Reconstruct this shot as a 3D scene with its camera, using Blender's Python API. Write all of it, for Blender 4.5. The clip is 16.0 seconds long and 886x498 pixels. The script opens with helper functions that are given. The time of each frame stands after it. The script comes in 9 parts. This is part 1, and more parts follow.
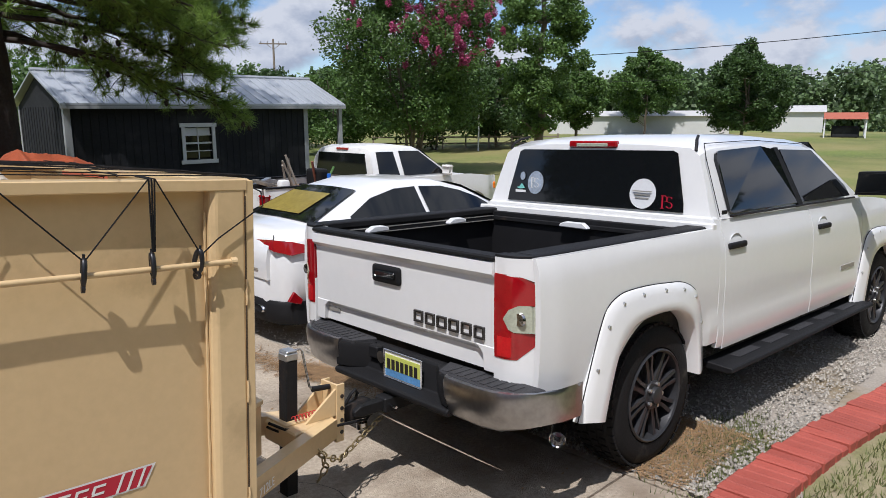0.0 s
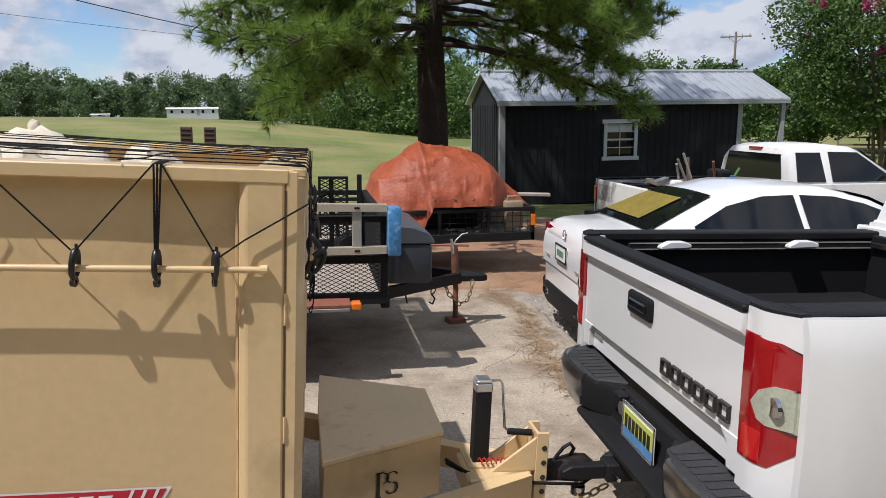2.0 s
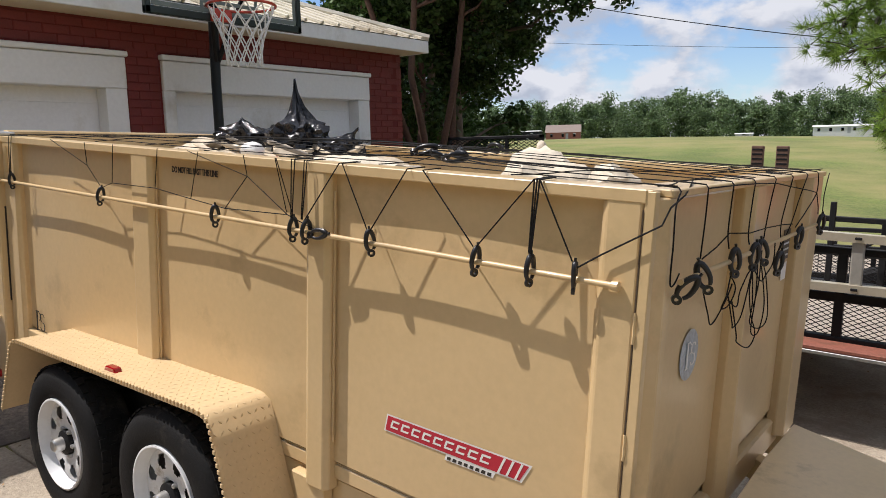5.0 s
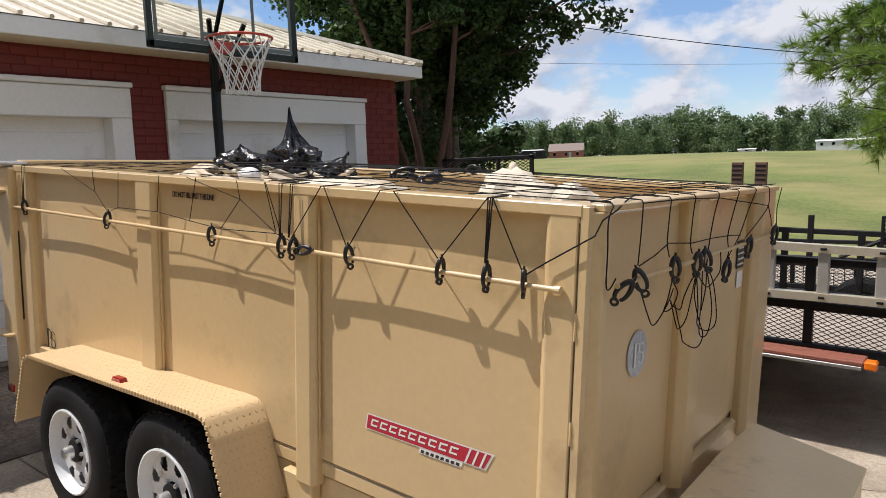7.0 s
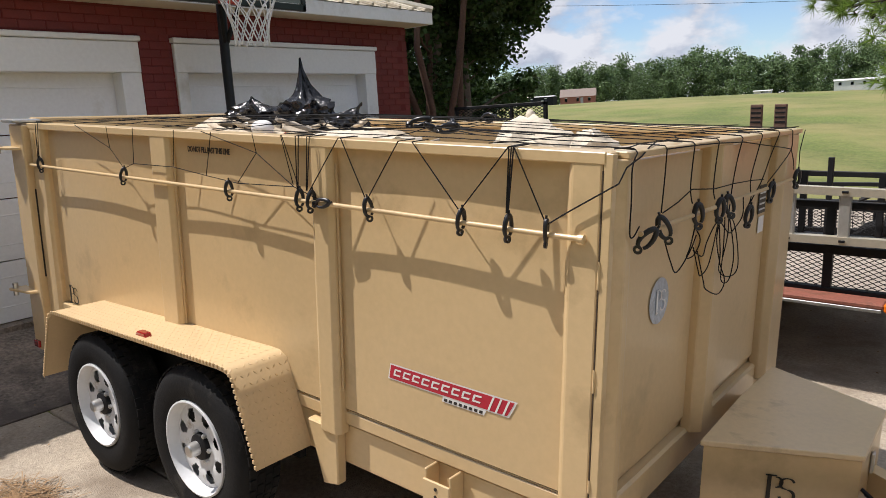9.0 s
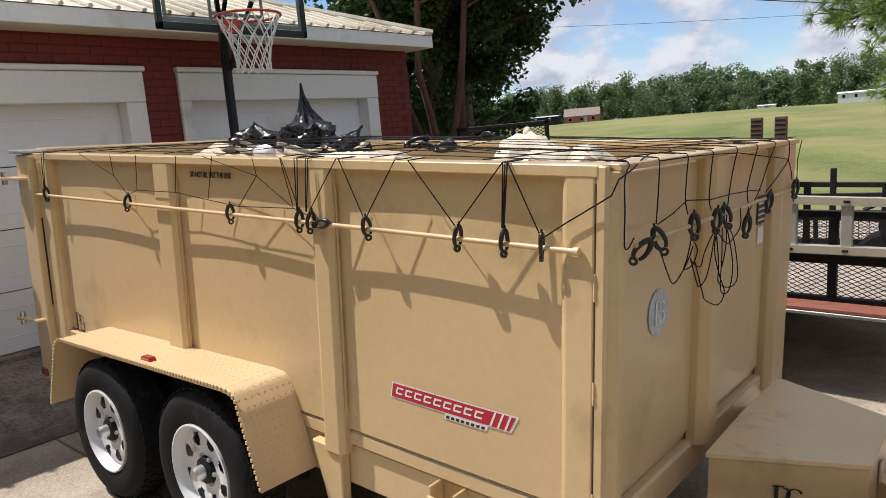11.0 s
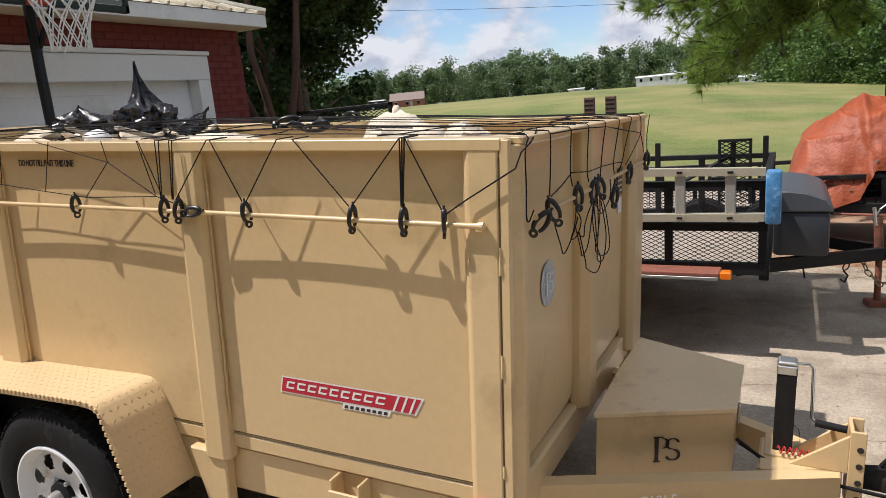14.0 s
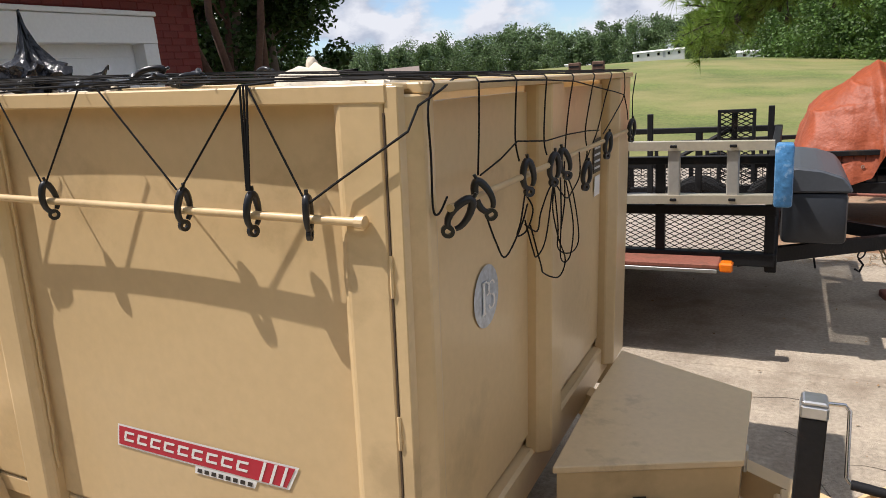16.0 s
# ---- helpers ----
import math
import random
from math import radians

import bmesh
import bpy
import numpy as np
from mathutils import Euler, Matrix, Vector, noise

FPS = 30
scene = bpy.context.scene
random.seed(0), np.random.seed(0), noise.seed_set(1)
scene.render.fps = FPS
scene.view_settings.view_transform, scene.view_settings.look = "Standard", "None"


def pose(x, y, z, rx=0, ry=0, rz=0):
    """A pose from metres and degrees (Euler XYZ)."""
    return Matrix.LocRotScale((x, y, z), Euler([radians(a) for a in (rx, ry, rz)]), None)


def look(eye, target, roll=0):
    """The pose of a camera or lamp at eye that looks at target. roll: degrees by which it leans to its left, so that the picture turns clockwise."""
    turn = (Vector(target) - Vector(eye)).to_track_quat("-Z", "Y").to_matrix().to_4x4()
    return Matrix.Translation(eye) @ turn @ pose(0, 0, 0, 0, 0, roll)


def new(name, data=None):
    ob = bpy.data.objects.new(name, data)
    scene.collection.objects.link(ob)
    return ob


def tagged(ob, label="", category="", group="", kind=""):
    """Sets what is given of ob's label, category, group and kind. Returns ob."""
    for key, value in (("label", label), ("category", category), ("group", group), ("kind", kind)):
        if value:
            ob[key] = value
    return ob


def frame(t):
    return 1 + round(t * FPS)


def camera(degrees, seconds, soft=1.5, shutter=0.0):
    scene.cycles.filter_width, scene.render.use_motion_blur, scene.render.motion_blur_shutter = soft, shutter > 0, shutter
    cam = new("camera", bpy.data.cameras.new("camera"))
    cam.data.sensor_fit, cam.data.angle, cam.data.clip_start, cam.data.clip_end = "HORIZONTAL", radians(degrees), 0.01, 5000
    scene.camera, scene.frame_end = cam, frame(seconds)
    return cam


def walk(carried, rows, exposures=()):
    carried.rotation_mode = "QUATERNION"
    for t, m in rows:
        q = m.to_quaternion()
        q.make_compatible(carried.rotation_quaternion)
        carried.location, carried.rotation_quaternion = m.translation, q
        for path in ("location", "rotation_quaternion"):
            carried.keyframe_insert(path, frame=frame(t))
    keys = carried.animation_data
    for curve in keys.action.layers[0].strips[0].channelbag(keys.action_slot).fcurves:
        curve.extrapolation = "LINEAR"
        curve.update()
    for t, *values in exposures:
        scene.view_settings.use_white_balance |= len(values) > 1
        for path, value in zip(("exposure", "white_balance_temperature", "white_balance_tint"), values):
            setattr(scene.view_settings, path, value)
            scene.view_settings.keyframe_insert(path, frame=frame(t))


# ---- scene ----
cam = camera(64.0, 16.0, soft=0.55)
PATH = [
    (0, (-1.017, 0.292, 1.811), (0.386, 1.666, 1.432), -0.3),
    (0.5, (-0.664, 0.307, 1.794), (0.538, 1.861, 1.418), -0.9),
    (1, (-0.365, 0.367, 1.777), (0.678, 2.029, 1.391), -1.2),
    (1.5, (-0.121, 0.455, 1.763), (0.656, 2.257, 1.381), -1.3),
    (2, (0.141, 0.454, 1.744), (0.487, 2.388, 1.371), -0.7),
    (2.5, (0.332, 0.556, 1.715), (0.402, 2.522, 1.354), -0.1),
    (3, (0.469, 0.67, 1.726), (0.072, 2.602, 1.394), -1.7),
    (3.5, (0.624, 0.713, 1.725), (-0.286, 2.464, 1.4), -2.0),
    (4, (0.703, 0.707, 1.729), (-0.488, 2.287, 1.434), -1.6),
    (4.2, (0.698, 0.691, 1.73), (-0.532, 2.243, 1.452), -1.5),
    (6.3, (0.927, 0.406, 1.742), (-0.287, 1.964, 1.426), -1.1),
    (6.5, (0.961, 0.411, 1.742), (-0.273, 1.958, 1.454), -1.4),
    (7, (0.98, 0.444, 1.741), (-0.261, 1.995, 1.507), -2.3),
    (7.5, (0.967, 0.461, 1.738), (-0.244, 2.034, 1.49), -3.2),
    (8, (0.947, 0.475, 1.741), (-0.244, 2.055, 1.446), -3.7),
    (8.5, (0.94, 0.468, 1.741), (-0.263, 2.026, 1.389), -3.6),
    (9, (0.951, 0.436, 1.744), (-0.308, 1.945, 1.372), -3.5),
    (9.2, (0.962, 0.429, 1.745), (-0.32, 1.921, 1.387), -3.8),
    (11.3, (0.988, 0.445, 1.727), (-0.294, 1.949, 1.422), -5.1),
    (11.5, (0.984, 0.447, 1.729), (-0.319, 1.932, 1.417), -4.8),
    (12, (0.937, 0.386, 1.726), (-0.444, 1.796, 1.404), -3.5),
    (12.5, (0.842, 0.182, 1.76), (-0.495, 1.639, 1.461), -4.9),
    (13, (0.804, 0.099, 1.751), (-0.327, 1.715, 1.417), -6.1),
    (13.5, (0.797, 0.208, 1.723), (-0.19, 1.907, 1.353), -6.0),
    (14, (0.786, 0.389, 1.718), (-0.101, 2.137, 1.325), -5.7),
    (14.5, (0.708, 0.535, 1.707), (-0.081, 2.329, 1.309), -6.9),
    (15, (0.612, 0.72, 1.702), (-0.068, 2.557, 1.297), -7.9),
    (15.5, (0.662, 0.932, 1.638), (-0.029, 2.757, 1.201), -6.5),
    (16, (0.697, 1.113, 1.613), (-0.179, 2.852, 1.155), -5.6),
]
EXPOSURES = [(0, 0.0, 6100, 13), (1.5, 0.02, 6200, 13), (2.5, 0.07, 6300, 13), (3.5, 0.17, 6480, 13), (6.5, 0.24, 6520, 13), (11.5, 0.26, 6500, 13), (12.5, 0.24, 6510, 13), (14, 0.24, 6530, 13), (15, 0.23, 6530, 13), (16, 0.33, 6530, 13)]
walk(cam, [(t, look(eye, target, roll)) for t, eye, target, roll in PATH], EXPOSURES)

# ---- world and sun ----
SUN_FROM = Vector((-0.48, -0.23, 1.0)).normalized()
sun_data = bpy.data.lights.new("sun", "SUN")
sun_data.energy, sun_data.angle, sun_data.color = 4.7, radians(0.53), (1.0, 0.955, 0.90)
sun = new("sun", sun_data)
sun.matrix_world = look((-30, -25, 62), Vector((-30, -25, 62)) - SUN_FROM)

world = bpy.data.worlds.new("sky")
scene.world = world
world.use_nodes = True
wn, wl = world.node_tree.nodes, world.node_tree.links
wn.clear()
sky = wn.new("ShaderNodeTexSky")
sky.sky_type, sky.sun_disc = "NISHITA", False
sky.sun_elevation = math.asin(SUN_FROM.z)
sky.sun_rotation = math.atan2(SUN_FROM.x, SUN_FROM.y)
sky.air_density, sky.dust_density, sky.ozone_density = 1.0, 0.15, 2.5


def world_math(kind, a, b):
    nd = wn.new("ShaderNodeMath")
    nd.operation = kind
    for socket, v in zip(nd.inputs, (a, b)):
        if isinstance(v, (int, float)):
            socket.default_value = v
        else:
            wl.new(v, socket)
    return nd.outputs[0]


# cumulus: puffs of noise, thick low over the horizon, paler where they face up; overhead, out of view, thickened to add
# fill light
where = wn.new("ShaderNodeTexCoord")
def cloud(offset):
    squash, puffs = wn.new("ShaderNodeMapping"), wn.new("ShaderNodeTexNoise")
    squash.inputs["Scale"].default_value = (3.0, 3.0, 5.2)
    squash.inputs["Location"].default_value = (0.9, 0.45, 0.3 + offset)
    puffs.inputs["Scale"].default_value, puffs.inputs["Detail"].default_value, puffs.inputs["Roughness"].default_value = 2.5, 10, 0.55
    wl.new(where.outputs["Generated"], squash.inputs["Vector"])
    wl.new(squash.outputs["Vector"], puffs.inputs["Vector"])
    return puffs.outputs["Fac"]


split = wn.new("ShaderNodeSeparateXYZ")
wl.new(where.outputs["Generated"], split.inputs[0])
belt = wn.new("ShaderNodeValToRGB")
belt.color_ramp.elements[0].color, belt.color_ramp.elements[1].color = (0.05, 0.05, 0.05, 1), (0.09, 0.09, 0.09, 1)
belt.color_ramp.elements[1].position = 0.5
for at, v in ((0.09, 0.085), (0.17, 0.05), (0.28, 0.04)):
    belt.color_ramp.elements.new(at).color = (v, v, v, 1)
wl.new(split.outputs["Z"], belt.inputs["Fac"])
here, above = cloud(0.0), cloud(0.10)
cover = wn.new("ShaderNodeValToRGB")
cover.color_ramp.elements[0].position, cover.color_ramp.elements[1].position = 0.475, 0.60
wl.new(world_math("ADD", here, belt.outputs["Color"]), cover.inputs["Fac"])
tone = wn.new("ShaderNodeValToRGB")
tone.color_ramp.elements[0].position, tone.color_ramp.elements[1].position = 0.36, 0.60
tone.color_ramp.elements[0].color, tone.color_ramp.elements[1].color = (3.5, 3.95, 4.8, 1), (5.7, 5.95, 6.4, 1)
wl.new(world_math("ADD", world_math("MULTIPLY", world_math("SUBTRACT", here, above), 1.6), 0.5), tone.inputs["Fac"])
blue = wn.new("ShaderNodeMix")
blue.data_type, blue.blend_type = "RGBA", "MULTIPLY"
blue.inputs["Factor"].default_value, blue.inputs["B"].default_value = 1.0, (0.84, 0.92, 1.04, 1)
mix = wn.new("ShaderNodeMix")
mix.data_type = "RGBA"
back = wn.new("ShaderNodeBackground")
back.inputs["Strength"].default_value = 0.113
out = wn.new("ShaderNodeOutputWorld")
wl.new(sky.outputs["Color"], blue.inputs["A"])
wl.new(cover.outputs["Color"], mix.inputs["Factor"])
wl.new(blue.outputs["Result"], mix.inputs["A"])
wl.new(tone.outputs["Color"], mix.inputs["B"])
wl.new(mix.outputs["Result"], back.inputs["Color"])
wl.new(back.outputs["Background"], out.inputs["Surface"])

# ---- materials ----
def mat(name, col, rough=0.5, metal=0.0, var=0.12, scale=3.0, fine=60.0, bump=0.0, bscale=80.0, stain=None, amount=0.0, sscale=2.0, coat=0.0, per_object=0.0, per_island=0.0):
    """A surface: its colour varied at two sizes, stains of a second colour, and fine relief."""
    m = bpy.data.materials.new(name)
    m.use_nodes = True
    n, l = m.node_tree.nodes, m.node_tree.links
    b = n["Principled BSDF"]
    b.inputs["Roughness"].default_value, b.inputs["Metallic"].default_value = rough, metal
    b.inputs["Coat Weight"].default_value, b.inputs["Coat Roughness"].default_value = coat, 0.06
    tc = n.new("ShaderNodeTexCoord")
    big, small = n.new("ShaderNodeTexNoise"), n.new("ShaderNodeTexNoise")
    big.inputs["Scale"].default_value, big.inputs["Detail"].default_value = scale, 5
    small.inputs["Scale"].default_value, small.inputs["Detail"].default_value = fine, 3
    add = n.new("ShaderNodeMath")
    add.operation = "ADD"
    l.new(tc.outputs["Object"], big.inputs["Vector"])
    l.new(tc.outputs["Object"], small.inputs["Vector"])
    l.new(big.outputs["Fac"], add.inputs[0])
    l.new(small.outputs["Fac"], add.inputs[1])
    level = n.new("ShaderNodeMapRange")
    level.inputs["From Min"].default_value, level.inputs["From Max"].default_value = 0.65, 1.35
    level.inputs["To Min"].default_value, level.inputs["To Max"].default_value = 1 - var, 1 + var
    l.new(add.outputs[0], level.inputs["Value"])
    value = level.outputs["Result"]
    for on, socket in ((per_object, ("ShaderNodeObjectInfo", "Random")), (per_island, ("ShaderNodeNewGeometry", "Random Per Island"))):
        if on:
            info, r, times = n.new(socket[0]), n.new("ShaderNodeMapRange"), n.new("ShaderNodeMath")
            r.inputs["To Min"].default_value, r.inputs["To Max"].default_value = 1 - on, 1 + on
            times.operation = "MULTIPLY"
            l.new(info.outputs[socket[1]], r.inputs["Value"])
            l.new(value, times.inputs[0])
            l.new(r.outputs["Result"], times.inputs[1])
            value = times.outputs[0]
    tint = n.new("ShaderNodeMix")
    tint.data_type, tint.blend_type = "RGBA", "MULTIPLY"
    tint.inputs["Factor"].default_value = 1.0
    tint.inputs["A"].default_value = (*col, 1)
    l.new(value, tint.inputs["B"])
    colour = tint.outputs["Result"]
    if stain:
        spots, ramp, over = n.new("ShaderNodeTexNoise"), n.new("ShaderNodeValToRGB"), n.new("ShaderNodeMix")
        spots.inputs["Scale"].default_value, spots.inputs["Detail"].default_value, spots.inputs["Roughness"].default_value = sscale, 8, 0.65
        ramp.color_ramp.elements[0].position, ramp.color_ramp.elements[1].position = 0.62 - 0.3 * amount, 0.74 - 0.2 * amount
        over.data_type = "RGBA"
        over.inputs["B"].default_value = (*stain, 1)
        l.new(tc.outputs["Object"], spots.inputs["Vector"])
        l.new(spots.outputs["Fac"], ramp.inputs["Fac"])
        l.new(ramp.outputs["Color"], over.inputs["Factor"])
        l.new(colour, over.inputs["A"])
        colour = over.outputs["Result"]
    l.new(colour, b.inputs["Base Color"])
    if bump:
        grain, relief = n.new("ShaderNodeTexNoise"), n.new("ShaderNodeBump")
        grain.inputs["Scale"].default_value, grain.inputs["Detail"].default_value = bscale, 4
        relief.inputs["Strength"].default_value, relief.inputs["Distance"].default_value = min(1.0, bump), 0.01
        l.new(tc.outputs["Object"], grain.inputs["Vector"])
        l.new(grain.outputs["Fac"], relief.inputs["Height"])
        l.new(relief.outputs["Normal"], b.inputs["Normal"])
    return m


def leafy(name, col, var=0.35, sheen=0.25):
    """Leaves: each one a little different, and light comes through them."""
    m = mat(name, col, 0.6, 0, 0.1, 0.6, 4, per_island=var)
    n, l = m.node_tree.nodes, m.node_tree.links
    b = n["Principled BSDF"]
    thin, both = n.new("ShaderNodeBsdfTranslucent"), n.new("ShaderNodeMixShader")
    both.inputs["Fac"].default_value = sheen
    l.new(b.inputs["Base Color"].links[0].from_socket, thin.inputs["Color"])
    l.new(b.outputs["BSDF"], both.inputs[1])
    l.new(thin.outputs["BSDF"], both.inputs[2])
    l.new(both.outputs["Shader"], n["Material Output"].inputs["Surface"])
    return m


TAN = mat("tan trailer paint", (0.62, 0.45, 0.24), 0.34, 0, 0.05, 1.5, 40, 0.05, 25, (0.50, 0.36, 0.19), 0.15, 3, coat=0.25)
TREAD = mat("tan tread plate paint", (0.60, 0.44, 0.245), 0.38, 0, 0.06, 3, 60)
CONCRETE = mat("weathered concrete", (0.375, 0.315, 0.242), 0.9, 0, 0.34, 2.2, 45, 0.8, 130, (0.235, 0.185, 0.135), 0.45, 1.7)
ASPHALT = mat("mottled dark concrete", (0.22, 0.18, 0.145), 0.9, 0, 0.6, 5.0, 40, 0.9, 90, (0.11, 0.088, 0.072), 0.55, 2.2)
GRASS = mat("field grass", (0.112, 0.142, 0.028), 0.95, 0, 0.5, 0.12, 7.0, 0.9, 22, (0.215, 0.195, 0.068), 0.7, 0.11)
GRAVEL = mat("gravel stone", (0.31, 0.285, 0.245), 0.9, 0, 0.2, 8, 60, per_island=0.45)
DIRT = mat("red clay dirt", (0.30, 0.17, 0.10), 0.95, 0, 0.25, 1.5, 40, 0.6, 60, (0.38, 0.28, 0.19), 0.4, 1.2)
GRITBED = mat("gravel and dirt bed", (0.31, 0.275, 0.23), 0.95, 0, 0.3, 2.0, 50, 0.7, 70, (0.24, 0.19, 0.12), 0.4, 1.5)
VERGE = mat("dry verge", (0.20, 0.19, 0.085), 0.95, 0, 0.3, 3.0, 60, 0.7, 80, (0.30, 0.24, 0.16), 0.5, 2.5)
STRAW = mat("dry pine straw", (0.26, 0.16, 0.078), 0.9, 0, 0.2, 5, 50, per_island=0.35)
BLADES = leafy("lawn blades", (0.155, 0.18, 0.06), 0.5, 0.3)
RED_BRICK = mat("red painted brick", (0.34, 0.07, 0.048), 0.7, 0, 0.15, 6, 80, 0.35, 90, (0.30, 0.07, 0.05), 0.3, 5, per_object=0.14)
DEEP_BRICK = mat("dark red painted brick", (0.155, 0.019, 0.015), 0.6, 0, 0.15, 6, 80, 0.3, 90, per_object=0.07)
MORTAR = mat("dark red painted mortar", (0.13, 0.017, 0.014), 0.85, 0, 0.15, 4, 80)
WHITE_TRIM = mat("white painted trim", (0.80, 0.81, 0.81), 0.5, 0, 0.05, 1.0, 30, 0.05, 40, (0.58, 0.57, 0.53), 0.12, 1.2)
DOOR_WHITE = mat("white garage door paint", (0.79, 0.81, 0.83), 0.45, 0, 0.05, 0.8, 40, 0.05, 60, (0.55, 0.54, 0.49), 0.15, 1.0)
CREAM = mat("cream soffit paint", (0.70, 0.63, 0.48), 0.6, 0, 0.05)
ROOF_TIN = mat("cream metal roofing", (0.66, 0.61, 0.50), 0.42, 0.25, 0.1, 0.7, 20, 0, 0, (0.42, 0.36, 0.27), 0.35, 0.9)
SHED_TIN = mat("galvanised metal roofing", (0.42, 0.445, 0.475), 0.36, 0.35, 0.08, 0.7, 20)
CHARCOAL = mat("charcoal painted siding", (0.019, 0.020, 0.0225), 0.8, 0, 0.25, 0.9, 30, 0.2, 40, (0.038, 0.039, 0.041), 0.3, 0.8)
GREY_TRIM = mat("grey painted trim", (0.33, 0.34, 0.35), 0.6, 0, 0.08)
WHITE_PAINT = mat("white car paint", (0.74, 0.74, 0.73), 0.28, 0, 0.02, 1.0, 20, coat=0.8)
OLD_WHITE = mat("worn white truck paint", (0.72, 0.72, 0.70), 0.35, 0, 0.04, 2.0, 20, 0, 0, (0.45, 0.44, 0.42), 0.12, 2.0, coat=0.3)
GLASS = mat("tinted glass", (0.006, 0.007, 0.008), 0.04, 0, 0.05, 1, 5)
BLACK_PLASTIC = mat("black textured plastic", (0.011, 0.011, 0.012), 0.6, 0, 0.15, 6, 90, 0.15, 200)
GREY_PLASTIC = mat("dark grey step pad plastic", (0.036, 0.036, 0.039), 0.6, 0, 0.25, 6, 90, 0.3, 120)
RUBBER = mat("black tyre rubber", (0.012, 0.012, 0.0125), 0.75, 0, 0.2, 8, 60, 0.2, 120, (0.05, 0.046, 0.04), 0.15, 5)
CHROME = mat("chrome", (0.55, 0.55, 0.56), 0.16, 1.0, 0.04, 3, 30)
# chrome darkened in colour, to stand for the dark ground it mirrors
BUMPER_CHROME = mat("darkened bumper chrome", (0.36, 0.36, 0.37), 0.3, 1.0, 0.2, 4, 30)
DULL_STEEL = mat("zinc plated steel", (0.55, 0.55, 0.54), 0.35, 0.9, 0.1, 6, 60)
ALLOY_BLACK = mat("satin black alloy", (0.045, 0.046, 0.05), 0.38, 0.4, 0.15, 5, 40)
STEEL_WHITE = mat("white painted steel wheel", (0.68, 0.69, 0.70), 0.4, 0, 0.06, 4, 40, 0, 0, (0.35, 0.30, 0.24), 0.1, 9)
RED_LENS = mat("red lamp lens", (0.29, 0.004, 0.008), 0.06, 0, 0.15, 12, 90, coat=0.8)
RED_FACET = mat("bright red lens facets", (0.50, 0.012, 0.015), 0.15, 0, 0.15, 12, 90, coat=0.8)
CLEAR_LENS = mat("clear lamp lens", (0.40, 0.42, 0.33), 0.12, 0.1, 0.15, 30, 90, coat=0.8)
AMBER_LENS = mat("amber lamp lens", (0.85, 0.19, 0.01), 0.15, 0, 0.1, 12, 60, coat=0.6)
BLACK_IRON = mat("black painted steel", (0.013, 0.013, 0.014), 0.55, 0.0, 0.2, 5, 60, 0.15, 60, (0.05, 0.034, 0.025), 0.12, 4)
RUST = mat("rusty red primer steel", (0.25, 0.085, 0.055), 0.75, 0.1, 0.25, 6, 60, 0.2, 60, (0.14, 0.06, 0.035), 0.4, 6)
CORD = mat("black shock cord", (0.008, 0.008, 0.0085), 0.75, 0, 0.1, 20, 200)
HOOK = mat("black plastic hook", (0.012, 0.012, 0.014), 0.35, 0, 0.1, 20, 100)
DECAL_RED = mat("red decal", (0.46, 0.012, 0.035), 0.35, 0, 0.04)
SEAM = mat("dark brown seam", (0.07, 0.045, 0.025), 0.8, 0, 0.2)
DECAL_WHITE = mat("white decal", (0.78, 0.77, 0.75), 0.35, 0, 0.04)
DECAL_BLACK = mat("black decal", (0.02, 0.017, 0.015), 0.4, 0, 0.04)
SILVER = mat("silver sticker", (0.46, 0.52, 0.60), 0.3, 0.5, 0.3, 14, 60)
PALE_GREY = mat("pale grey sticker", (0.62, 0.63, 0.64), 0.4, 0, 0.06)
FLAKY_WOOD = mat("grey weathered wood", (0.33, 0.29, 0.24), 0.8, 0, 0.2, 5, 60, 0.25, 60)
ALUMINIUM = mat("weathered aluminium", (0.62, 0.56, 0.44), 0.42, 0.55, 0.08, 4, 50)
ALU_GREY = mat("grey aluminium rung", (0.42, 0.40, 0.36), 0.5, 0.5, 0.1, 4, 50)
BLUE_FOAM = mat("blue plastic wrap", (0.07, 0.23, 0.45), 0.35, 0, 0.3, 16, 50, 0.5, 30, (0.35, 0.5, 0.66), 0.3, 14)
TARP = mat("orange tarp", (0.30, 0.062, 0.020), 0.6, 0, 0.25, 6, 60, 0.7, 26, (0.38, 0.085, 0.03), 0.35, 3)
BARK = mat("pine bark", (0.042, 0.035, 0.030), 0.95, 0, 0.4, 4, 26, 1.0, 16, (0.04, 0.028, 0.022), 0.5, 9)
GREY_BARK = mat("grey brown bark", (0.17, 0.135, 0.105), 0.9, 0, 0.3, 4, 26, 0.7, 20)
POLE_WOOD = mat("weathered pole wood", (0.22, 0.18, 0.14), 0.9, 0, 0.2, 3, 30)
NEEDLES = leafy("pine needles", (0.185, 0.29, 0.052), 0.5, 0.45)
LEAF = leafy("green leaves", (0.085, 0.155, 0.034), 0.5, 0.35)
LEAF_DARK = leafy("dark green leaves", (0.055, 0.105, 0.026), 0.5, 0.3)
LEAF_LIGHT = leafy("light green leaves", (0.12, 0.205, 0.05), 0.5, 0.35)
# paler, bluer green: the haze of distance is put into the leaf colour
LEAF_HAZED = leafy("hazed woodland leaves", (0.11, 0.17, 0.068), 0.55, 0.3)
BLOSSOM = leafy("pink blossom", (0.42, 0.07, 0.17), 0.35, 0.3)
BAG = mat("shiny black bin bag", (0.010, 0.010, 0.012), 0.2, 0, 0.2, 5, 40, 0.9, 30)
